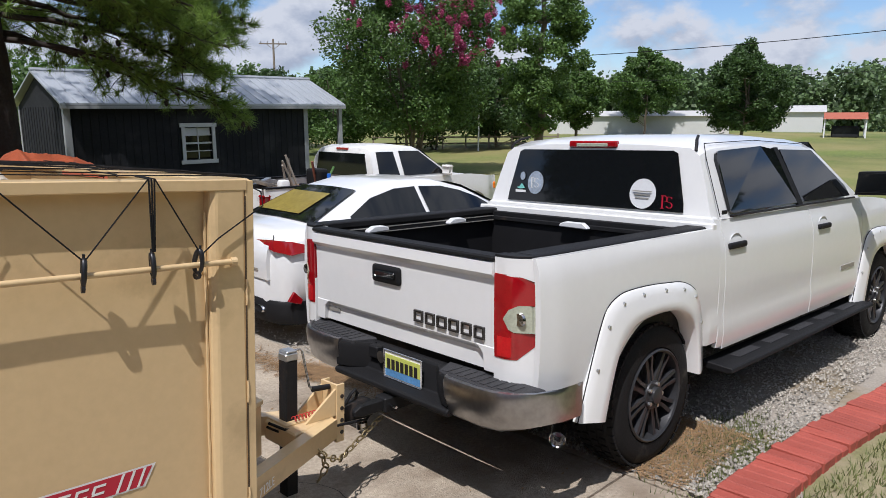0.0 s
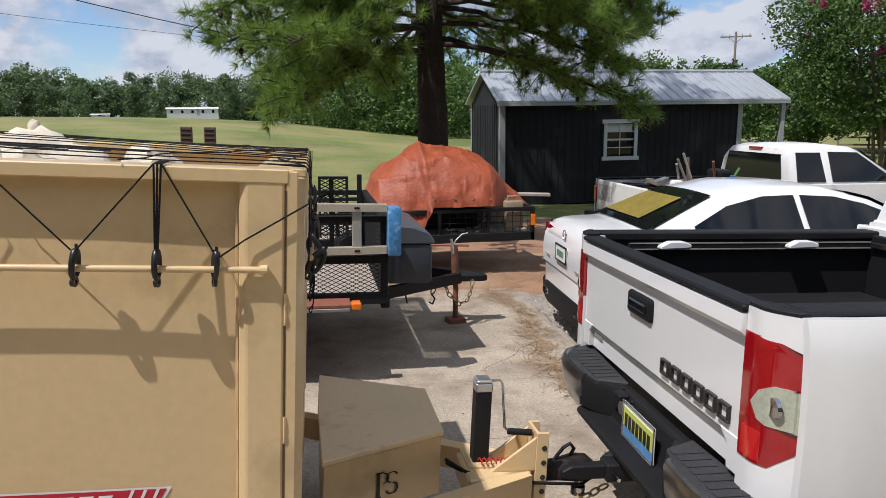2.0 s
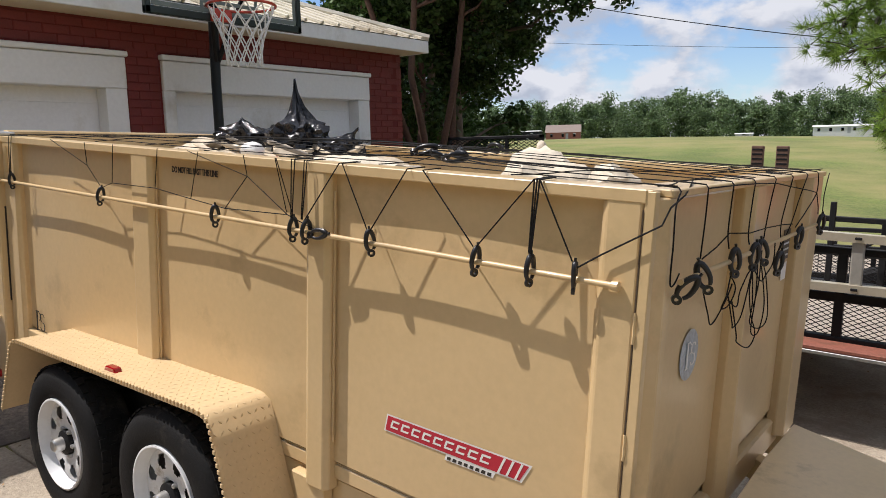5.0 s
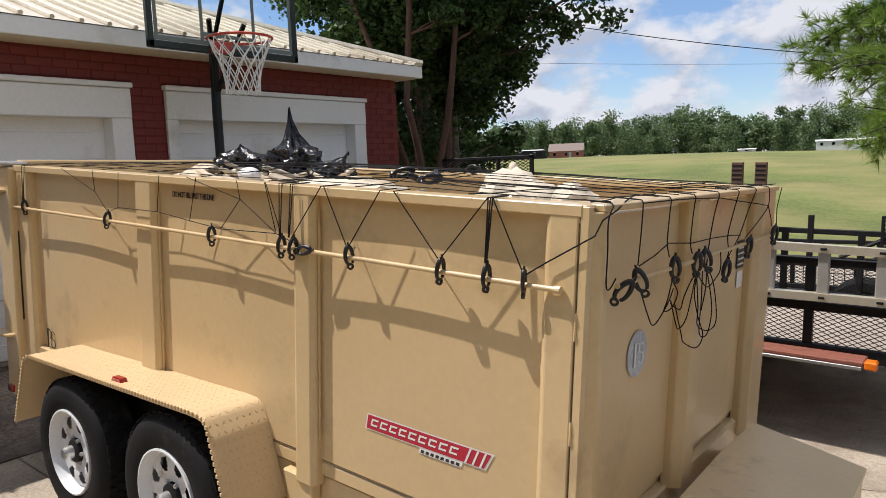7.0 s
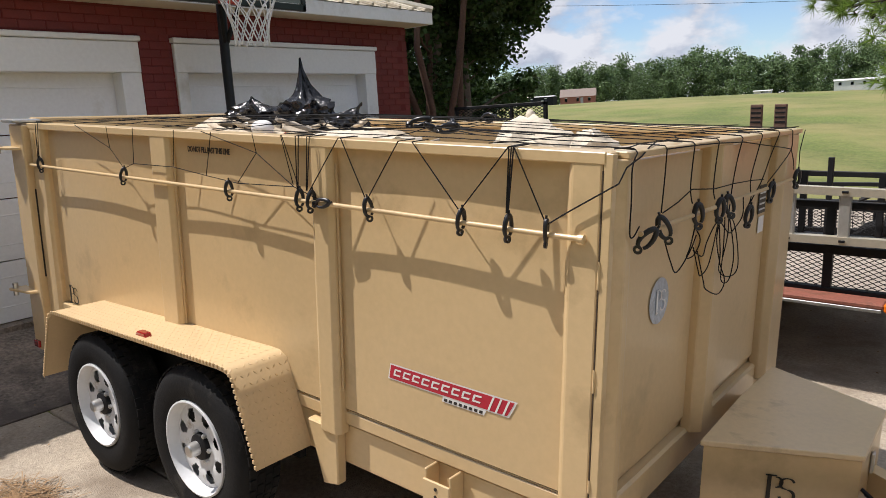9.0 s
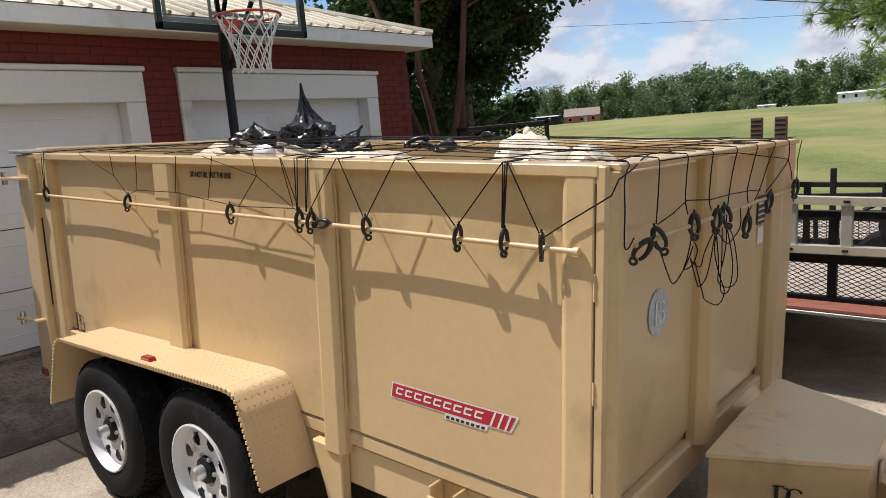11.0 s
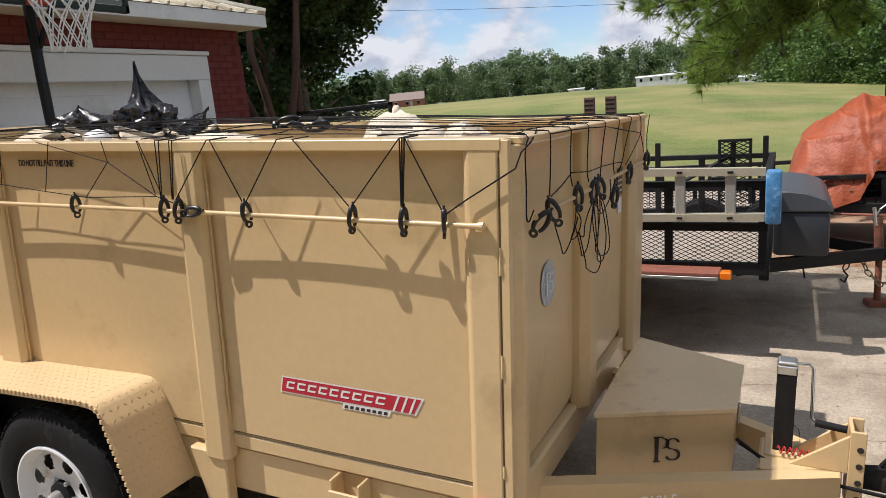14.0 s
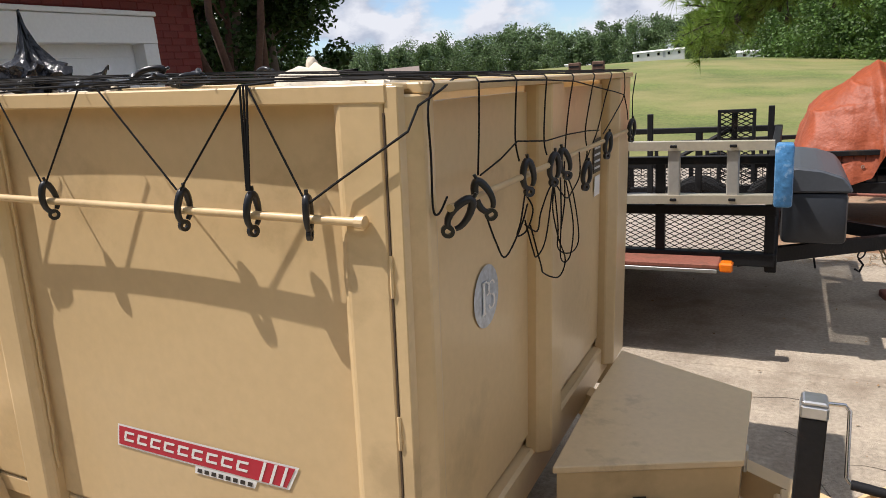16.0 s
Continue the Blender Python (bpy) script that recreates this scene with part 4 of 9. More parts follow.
# ---- white crew cab pickup that tows the trailer ----
def side_skin(x0, x1, low, high, depth, sign, nx=24, nz=10, thick=0.03):
    """Outer sheet metal between two heights, with thickness; depth(x, z) is its distance from the middle."""
    bm = sheet(lambda u, v: (x0 + (x1 - x0) * u, sign * depth(x0 + (x1 - x0) * u, low(x0 + (x1 - x0) * u) + v * (high(x0 + (x1 - x0) * u) - low(x0 + (x1 - x0) * u))),
                             low(x0 + (x1 - x0) * u) + v * (high(x0 + (x1 - x0) * u) - low(x0 + (x1 - x0) * u))), nx, nz)
    rim = [e for e in bm.edges if e.is_boundary]
    made = bmesh.ops.extrude_edge_only(bm, edges=rim)
    for g in made["geom"]:
        if isinstance(g, bmesh.types.BMVert):
            g.co.y -= sign * thick
    bmesh.ops.recalc_face_normals(bm, faces=bm.faces[:])
    return bm


def arch(xc, r, zc, floor):
    return lambda x: max(floor, zc + math.sqrt(max(0.0, r * r - (x - xc) ** 2))) if abs(x - xc) < r else floor


def pane(points, material, parent, name="window", label="", thick=0.006):
    """A flat pane through points, with a little thickness."""
    bm = bmesh.new()
    pts = [Vector(p) for p in points]
    n = (pts[1] - pts[0]).cross(pts[2] - pts[0]).normalized() * thick
    one, two = [bm.verts.new(p) for p in pts], [bm.verts.new(p - n) for p in pts]
    bm.faces.new(one)
    bm.faces.new(two[::-1])
    for i in range(len(pts)):
        bm.faces.new((one[i], two[i], two[(i + 1) % len(pts)], one[(i + 1) % len(pts)]))
    bmesh.ops.recalc_face_normals(bm, faces=bm.faces[:])
    return part(name, bm, material, parent, label)


tundra = thing("pickup_truck", pose(2.515, 3.03, -0.19, -1.5, 1.7, -2.9), "white crew cab pickup with black wheels and fender flares", "pickup truck")


def flank(x, z):
    swell = 0.975 + 0.028 * math.sin(math.pi * min(1, max(0, (z - 0.5) / 0.9)))
    if 0.5 < x < 3.2 and z < 0.80:
        swell += 0.018 * (1 - ramp(0.70, 0.80, z))
    return swell - 0.035 * ramp(1.22, 1.38, z) - 0.02 * (1 - ramp(-1.08, -0.85, x))


BED_TOP, BELT = 1.30, 1.385
CAB_AT = pose(0.13, 0, -0.04)
for sign in (-1, 1):
    SHIFT.pop(tundra.name, None)
    part("bed_side", side_skin(-1.022, 0.645, lambda x: arch(0, 0.50, 0.42, 0.60)(x), lambda x: BED_TOP, flank, sign, 44, 12), WHITE_PAINT, tundra, "white bed side", 40)
    SHIFT[tundra.name] = CAB_AT
    part("rear_door", side_skin(0.60, 1.985, lambda x: 0.58, lambda x: BELT, flank, sign, 20, 14), WHITE_PAINT, tundra, "white rear door", 40)
    part("front_door", side_skin(1.997, 3.06, lambda x: 0.58, lambda x: BELT, flank, sign, 16, 14), WHITE_PAINT, tundra, "white front door", 40)
    part("cab_corner", side_skin(0.522, 0.592, lambda x: 0.60, lambda x: BELT, flank, sign, 4, 12), WHITE_PAINT, tundra, "white cab corner", 40)
    part("front_fender", side_skin(3.072, 4.55, lambda x: arch(3.70, 0.50, 0.42, 0.58)(x), lambda x: BELT - 0.10 * ramp(3.1, 4.5, x), lambda x, z: flank(3.0, z) - 0.12 * ramp(4.1, 4.55, x), sign, 40, 12), WHITE_PAINT, tundra, "white front fender", 40)
SHIFT.pop(tundra.name)
part("chassis", box(-0.95, 4.5, -0.84, 0.84, 0.52, 0.74), BLACK_IRON, tundra, "dark underbody")
part("wheel_well", box(-0.52, 0.52, -0.94, 0.94, 0.70, 0.97), BLACK_IRON, tundra)

# bed: liner, rails, front wall
part("bed_floor", box(-1.02, 0.61, -0.80, 0.80, 0.80, 0.84), BLACK_PLASTIC, tundra, "black bed liner")
for sign in (-1, 1):
    part("bed_inner_wall", box(-1.02, 0.63, sign * 0.80, sign * 0.90, 0.82, 1.30, 0.01), BLACK_PLASTIC, tundra, "black bed liner wall")
    part("bed_rail_cap", prism([(sign * 0.785, 1.27), (sign * 0.785, 1.306), (sign * 0.80, 1.311), (sign * 0.905, 1.311), (sign * 0.925, 1.306), (sign * 0.930, 1.297)], 1.62, "x", -0.995, 0.004), BLACK_PLASTIC, tundra, "black bed rail cap")
    rail = part("cargo_rail", box(-0.85, 0.53, sign * 0.765, sign * 0.80, 1.225, 1.255, 0.004), BLACK_IRON, tundra, "deck rail with bare metal edges")
    for z in (1.224, 1.256):
        part("rail_lip", box(-0.85, 0.53, sign * 0.762, sign * 0.766, z - 0.003, z + 0.003), ALU_GREY, rail)
    for x in (-0.62, 0.1) if sign > 0 else (-0.62,):
        part("cleat", prism([(x - 0.08, 1.245), (x - 0.03, 1.27), (x + 0.05, 1.27), (x + 0.09, 1.255), (x + 0.09, 1.235), (x - 0.08, 1.228)], 0.05, "y", sign * 0.74 - 0.025, 0.006), PALE_GREY, tundra, "pale grey tie-down cleat")
part("bed_front_wall", box(0.59, 0.645, -0.97, 0.97, 0.82, 1.33, 0.008), WHITE_PAINT, tundra)
part("bed_front_liner", box(0.55, 0.589, -0.80, 0.80, 0.82, 1.29, 0.006), BLACK_PLASTIC, tundra)
front_rail = part("cargo_rail", box(0.525, 0.55, -0.76, 0.76, 1.225, 1.255, 0.004), BLACK_IRON, tundra)
part("cleat", prism([(-0.14, 1.24), (-0.10, 1.27), (0.05, 1.27), (0.1, 1.25), (0.1, 1.232), (-0.14, 1.228)], 0.04, "x", 0.485, 0.006), PALE_GREY, tundra, "pale grey tie-down cleat")

# tailgate
TGX, TGC = -1.085, -0.003
gate = part("tailgate", loft([[(x, TGC + s * 0.757, z) for x, z in ((TGX + 0.034, 0.735), (TGX + 0.036, 0.825), (TGX + 0.010, 0.853), (TGX + 0.008, 1.186), (TGX - 0.020, 1.214), (TGX - 0.016, 1.268), (TGX + 0.02, 1.276), (TGX + 0.06, 1.276), (TGX + 0.06, 0.735))] for s in (-1, 1)]), WHITE_PAINT, tundra, "white tailgate, closed", 35)
part("tailgate_cap", box(TGX - 0.022, TGX + 0.075, TGC - 0.76, TGC + 0.76, 1.276, 1.300, 0.008), BLACK_PLASTIC, gate, "black tailgate cap")
for s in (-1, 1):
    part("panel_end", prism([(TGC + s * 0.757, 0.735), (TGC + s * 0.757, 0.858), (TGC + s * 0.63, 0.858), (TGC + s * 0.675, 0.82), (TGC + s * 0.685, 0.735)], 0.04, "x", TGX + 0.006, 0.003), WHITE_PAINT, gate)
hb = part("handle_bezel", box(TGX - 0.012, TGX + 0.02, TGC - 0.070, TGC + 0.175, 1.05, 1.15, 0.018, seg=2), BLACK_PLASTIC, gate, "black handle bezel")
part("handle_grip", box(TGX - 0.022, TGX - 0.008, TGC - 0.04, TGC + 0.135, 1.083, 1.125, 0.01), GLASS, hb)
for k in range(6):
    y = -0.18 - k * 0.089
    bm = box(TGX - 0.004, TGX + 0.012, y - 0.068, y, 0.936, 0.946, 0.002)
    box(TGX - 0.004, TGX + 0.012, y - 0.068, y, 0.884, 0.894, 0.002, bm)
    for a in (y - 0.010, y - 0.068):
        box(TGX - 0.004, TGX + 0.012, a, a + 0.010, 0.893, 0.937, 0.002, bm)
    part("badge_bar", bm, DECAL_BLACK, gate, "black badge shape")
part("small_badge", box(TGX + 0.028, TGX + 0.04, TGC + 0.55, TGC + 0.66, 0.795, 0.815), ALU_GREY, gate)

# tail lamps
LAMP_IN = 0.763
def lamp_plan(y):
    """How far the lamp's outer face lies behind the tailgate at a distance from the middle."""
    return TGX - 0.006 + 0.115 * ramp(0.81, 1.02, y) ** 1.2


def tail_lamp(sign):
    rows = ((0.815, 0.778, 0.872), (0.825, 0.768, 0.885), (0.86, 0.766, 0.918), (0.90, 0.765, 0.955), (0.935, 0.764, 0.972), (0.965, 0.764, 0.978), (1.075, 0.763, 0.979), (1.15, 0.763, 0.975), (1.185, 0.763, 0.962), (1.212, 0.763, 0.90), (1.222, 0.765, 0.83))
    ring = []
    for z, a, b in rows:
        out = [(lamp_plan(y) + (0.02 if z in (0.815,) else 0.0), sign * y, z) for y in np.linspace(a, b, 9)]
        ring.append(out + [(TGX + 0.07, sign * min(b, 0.95), z), (TGX + 0.07, sign * a, z)])
    lamp = part("tail_lamp", loft(ring), RED_LENS, tundra, "red and clear tail lamp", 30)
    clear = []
    for z, a, b in ((0.955, 0.875, 0.974), (0.968, 0.85, 0.977), (1.016, 0.822, 0.980), (1.060, 0.85, 0.980), (1.082, 0.89, 0.979)):
        clear.append([(lamp_plan(y) - 0.004, sign * y, z) for y in np.linspace(a, b, 8)] + [(TGX + 0.06, sign * 0.95, z), (TGX + 0.06, sign * a, z)])
    part("reverse_lens", loft(clear), CLEAR_LENS, lamp, "clear reversing lens", 25)
    part("reflector_cup", turned([(0.0, -0.004), (0.03, -0.006), (0.034, 0.006), (0.0, 0.012)], 16, "x", (lamp_plan(0.895) - 0.006, sign * 0.895, 1.018)), CHROME, lamp)
    for z0, z1, b in ((0.835, 0.93, 0.862),):
        inset = [[(lamp_plan(y) - 0.003, sign * y, z) for y in np.linspace(0.785, b, 6)] + [(TGX + 0.06, sign * b, z), (TGX + 0.06, sign * 0.785, z)] for z in (z0, z1)]
        part("brake_lens", loft(inset), RED_FACET, lamp, "bright red inner lens", 30)



tail_lamp(-1)
tail_lamp(1)
def bed_corner(sign, z0, z1):
    """Rounded sheet metal corner above or below a lamp."""
    rows = []
    for z in (z0, (z0 + z1) / 2, z1):
        b = flank(-1.0, z) - 0.004
        rows.append([(lamp_plan(y) + 0.003, sign * y, z) for y in np.linspace(LAMP_IN, b, 12)] + [(TGX + 0.10, sign * b, z), (TGX + 0.10, sign * LAMP_IN, z)])
    part("quarter_corner", loft(rows), WHITE_PAINT, tundra, "white bed corner", 40)


for sign in (-1, 1):
    bed_corner(sign, 0.70, 0.98)
    bed_corner(sign, 1.16, 1.297)
    edge = [(lamp_plan(y) + 0.006, sign * y) for y in np.linspace(LAMP_IN - 0.003, 0.93, 10)]
    part("corner_cap", prism(edge + [(-0.994, sign * 0.93), (-0.994, sign * 0.785), (TGX + 0.07, sign * 0.785), (TGX + 0.07, sign * (LAMP_IN - 0.003))], 0.012, "z", 1.2975, 0.002), BLACK_PLASTIC, tundra, "black bed corner cap")

# rear bumper: chrome ends, dark step, plate, hitch
BC = -0.13
def bumper_end(sign):
    sec = []
    for y, x in ((0.44, -1.225), (0.47, -1.238), (0.66, -1.240), (0.76, -1.225), (0.84, -1.185), (0.90, -1.11), (0.94, -1.0), (0.95, -0.88)):
        low = 0.508 + 0.045 * ramp(0.7, 0.95, y)
        sec.append([(x + 0.030, BC + sign * y, 0.700), (x + 0.014, BC + sign * y, 0.716), (x - 0.002, BC + sign * y, 0.712), (x - 0.012, BC + sign * y, 0.685), (x - 0.004, BC + sign * y, 0.61), (x + 0.02, BC + sign * y, low + 0.025), (x + 0.05, BC + sign * y, low), (x + 0.10, BC + sign * min(y, 0.92), low), (x + 0.10, BC + sign * min(y, 0.92), 0.700)])
    return loft(sec)


for sign in (-1, 1):
    part("bumper_end", bumper_end(sign), BUMPER_CHROME, tundra, "chrome bumper end", 40)
pad = [(-1.03, BC + 0.905), (-1.10, BC + 0.875), (-1.165, BC + 0.82), (-1.205, BC + 0.74), (-1.218, BC + 0.64), (-1.216, BC + 0.47), (-1.19, BC + 0.36), (-1.06, BC + 0.30)]
for s in (1, -1):
    step = part("step_pad", prism([(x, BC + s * (y - BC)) for x, y in pad], 0.03, "z", 0.685, 0.006), GREY_PLASTIC, tundra, "dark grey ribbed step pad")
    for k in range(9):
        y = 0.40 + 0.05 * k
        part("step_rib", box(-1.19 + 0.045 * ramp(0.7, 0.85, y), -1.075, BC + s * y - 0.017, BC + s * y + 0.017, 0.715, 0.7185, 0.001), GREY_PLASTIC, step)
part("bumper_centre", prism([(-1.05, 0.70), (-1.085, 0.70), (-1.10, 0.69), (-1.14, 0.56), (-1.235, 0.548), (-1.245, 0.535), (-1.235, 0.51), (-1.05, 0.50)], 0.94, "y", BC - 0.47, 0.006), BLACK_PLASTIC, tundra, "dark bumper centre step")
for s in (1, -1):
    part("bumper_shoulder", loft([[(x, BC + s * y, 0.70), (x - 0.01, BC + s * y, 0.675), (x - 0.004, BC + s * y, 0.56), (-1.07, BC + s * y, 0.53), (-1.07, BC + s * y, 0.70)] for y, x in ((0.46, -1.228), (0.40, -1.21), (0.27, -1.115))]), BLACK_PLASTIC, tundra, "dark bumper shoulder", 30)
plate = part("number_plate", box(-1.160, -1.153, BC - 0.195, BC + 0.11, 0.562, 0.712, 0.004), DECAL_WHITE, tundra, "yellow and blue number plate")
part("plate_field", box(-1.1625, -1.160, BC - 0.185, BC + 0.10, 0.610, 0.690), mat("plate yellow green", (0.52, 0.56, 0.12), 0.4, 0, 0.1), plate)
part("plate_foot", box(-1.1625, -1.160, BC - 0.185, BC + 0.10, 0.570, 0.609), mat("plate blue", (0.10, 0.26, 0.50), 0.4, 0, 0.2, 20), plate)
for k in range(7):
    y = BC + 0.082 - k * 0.037
    part("plate_bar", box(-1.1645, -1.1625, y - 0.026, y, 0.612, 0.668), DECAL_BLACK, plate)
part("plate_frame", tube([(-1.163, BC - 0.195, 0.562), (-1.163, BC + 0.11, 0.562), (-1.163, BC + 0.11, 0.712), (-1.163, BC - 0.195, 0.712)], 0.004, 6, closed=True), CHROME, plate)
part("socket", box(-1.15, -1.10, BC + 0.19, BC + 0.27, 0.63, 0.70, 0.008), BLACK_PLASTIC, tundra, "trailer wiring socket")
part("socket", turned([(0.0, -0.02), (0.034, -0.02), (0.036, 0.0), (0.036, 0.03)], 16, "x", (-1.135, BC + 0.15, 0.655)), GLASS, tundra)
part("receiver", box(-1.28, -0.95, BC - 0.045, BC + 0.045, 0.42, 0.50, 0.008), BLACK_IRON, tundra, "hitch receiver tube")
part("ball_mount", prism([(-1.20, 0.49), (-1.42, 0.49), (-1.46, 0.47), (-1.46, 0.44), (-1.40, 0.43), (-1.20, 0.43)], 0.05, "y", BC - 0.025, 0.006), BLACK_IRON, tundra, "black steel ball mount")
part("hitch_pin", tube([(-1.25, BC - 0.10, 0.46), (-1.25, BC + 0.07, 0.46), (-1.25, BC + 0.08, 0.42)], 0.008, 8), CHROME, tundra)
part("exhaust_tip", turned([(0.0, 0.06), (0.034, 0.05), (0.036, -0.06), (0.042, -0.065), (0.042, 0.06), (0.0, 0.075)], 20, "x", (0, 0, 0)), CHROME, tundra, "chrome exhaust tip", 40, pose(-0.72, -0.865, 0.36, 0, 0, 35))

# cab
SHIFT[tundra.name] = CAB_AT


def cab_side(z):
    return 0.945 - 0.34 * max(0.0, z - BELT) - 0.12 * ramp(1.80, 1.92, z)


def cab_shell():
    stations = []
    for x, zt, w in ((0.60, 1.84, 0.98), (0.72, 1.885, 0.99), (1.1, 1.91, 1.0), (1.7, 1.915, 1.0), (2.2, 1.895, 1.0), (2.42, 1.865, 0.985), (2.62, 1.76, 0.97), (3.18, 1.40, 0.97)):
        k = (zt - 1.37)
        ring = []
        for s in (1, -1):
            half = [(0.945 * w, 1.36), (cab_side(1.37 + 0.5 * k) * w, 1.37 + 0.5 * k), (cab_side(1.37 + 0.85 * k) * w * 0.995, 1.37 + 0.85 * k), (cab_side(zt - 0.02) * w * 0.95, zt - 0.025), (0.45 * w, zt - 0.004), (0.12 * w, zt)]
            pts = [(0.535 + 0.13 * (z - 1.36) if x < 0.7 else x, s * y, z) for y, z in half]
            ring += pts if s > 0 else pts[::-1]
        stations.append(ring)
    return loft(stations)


cab = part("cab", cab_shell(), WHITE_PAINT, tundra, "white crew cab", 32)
part("cab_back", box(0.525, 0.60, -0.93, 0.93, 0.75, 1.40, 0.01), WHITE_PAINT, tundra)


def rear_x(z, off=0.0):
    """Slope of the cab's rear face."""
    return 0.535 + 0.13 * (z - 1.36) - off


pane([(rear_x(z, 0.012), y, z) for y, z in ((0.735, 1.415), (-0.735, 1.415), (-0.73, 1.47), (-0.655, 1.785), (-0.62, 1.80), (0.62, 1.80), (0.655, 1.785), (0.73, 1.47))], GLASS, tundra, "rear_window", "dark tinted rear window", 0.004)
brake = part("brake_light", box(0.575, 0.62, -0.20, 0.20, 1.815, 1.862, 0.01), RED_LENS, tundra, "red high brake light")
part("clear_section", box(0.572, 0.58, -0.13, 0.13, 1.822, 1.845, 0.003), CLEAR_LENS, brake)
for sign in (-1, 1):
    def sw(x, z, o=0.012):
        return (x, sign * (cab_side(z) + o), z)
    pane([sw(0.765, 1.415), sw(1.79, 1.42), sw(1.62, 1.80), sw(1.45, 1.825), sw(0.80, 1.80), sw(0.76, 1.785), sw(0.735, 1.75), sw(0.74, 1.43)], GLASS, tundra, "side_window", "dark tinted side window", 0.02)
    pane([sw(1.87, 1.42), sw(2.86, 1.415), sw(2.80, 1.50), sw(2.30, 1.79), sw(1.72, 1.80)], GLASS, tundra, "side_window", "dark tinted side window", 0.02)
    pane([sw(1.79, 1.40, 0.014), sw(1.87, 1.40, 0.014), sw(1.70, 1.815, 0.014), sw(1.63, 1.815, 0.014)], BLACK_PLASTIC, tundra, "door_pillar", "black door pillar", 0.02)
    part("window_seal", tube([sw(0.72, 1.40, 0.012), sw(2.95, 1.395, 0.012)], 0.008, 6), BLACK_PLASTIC, tundra)
    part("door_seam", tube([sw(0.60, 1.40, 0.003), sw(0.62, 1.75, 0.003), sw(0.72, 1.845, 0.002), sw(1.5, 1.865, 0.002), sw(2.25, 1.835, 0.004)], 0.0028, 5), BLACK_PLASTIC, tundra)
    for x in (0.745, 2.20):
        cup = part("handle_cup", turned([(0.0, 0.012), (0.075, 0.01), (0.092, 0.0)], 20, "y", (x, 0, 0)), PALE_GREY, tundra, "chrome handle cup", m=Matrix.Translation((0, sign * 0.985, 1.22)) @ Matrix.Diagonal((1, -sign, 0.8, 1)))
        part("door_handle", box(x - 0.115, x + 0.115, sign * 1.0 - 0.012, sign * 1.0 + 0.018, 1.20, 1.24, 0.012, seg=2), BLACK_PLASTIC, tundra, "black door handle")
    mirror = part("mirror", loft([[(x, sign * (y + 0), z) for y, z in ((0.98, 1.42), (1.26, 1.43), (1.28, 1.52), (1.26, 1.62), (1.0, 1.61))] for x in (2.86, 3.0)]), BLACK_PLASTIC, tundra, "black door mirror", 40)
    part("mirror_glass", box(2.853, 2.86, sign * 1.0, sign * 1.25, 1.445, 1.60, 0.002), GLASS, mirror)
    part("running_board", prism([(sign * 0.92, 0.47), (sign * 1.10, 0.46), (sign * 1.13, 0.475), (sign * 1.12, 0.50), (sign * 0.92, 0.515)], 2.60, "x", 0.50, 0.006), BLACK_PLASTIC, tundra, "black running board")
    for k in range(5):
        part("tread_pad", box(0.75 + k * 0.46, 1.05 + k * 0.46, sign * 1.02 - 0.035, sign * 1.02 + 0.035, 0.504, 0.512, 0.003), GREY_PLASTIC, tundra)
    part("side_badge", box(2.62, 2.92, sign * 1.003 - 0.003, sign * 1.003 + 0.003, 0.825, 0.862, 0.002), ALU_GREY, tundra, "grey side badge")
    part("small_badge", box(0.605, 0.665, sign * 0.952 - 0.004, sign * 0.952 + 0.004, 1.415, 1.44, 0.002), BLACK_PLASTIC, tundra)
    part("rear_seam", tube([(0.598, sign * 0.765, 1.80), (0.62, sign * 0.755, 1.845), (0.66, sign * 0.735, 1.872), (0.74, sign * 0.70, 1.892)], 0.010, 6), BLACK_PLASTIC, tundra, "black cab seam")
part("hood", loft([[(x, y, z) for y, z in ((-w, zz - 0.08), (-w * 0.8, zz), (0, zz + 0.025), (w * 0.8, zz), (w, zz - 0.08), (w, zz - 0.3), (-w, zz - 0.3))] for x, w, zz in ((3.05, 0.93, 1.40), (3.6, 0.93, 1.36), (4.3, 0.90, 1.27), (4.6, 0.82, 1.18))]), WHITE_PAINT, tundra, "white bonnet", 40)
part("front_bumper", box(4.5, 4.72, -0.95, 0.95, 0.50, 1.05, 0.06, seg=2), CHROME, tundra, "chrome front end")
pane([(3.16, 0.80, 1.41), (3.16, -0.80, 1.41), (2.50, -0.72, 1.835), (2.50, 0.72, 1.835)], GLASS, tundra, "windscreen", "windscreen", 0.02)


SHIFT.pop(tundra.name)


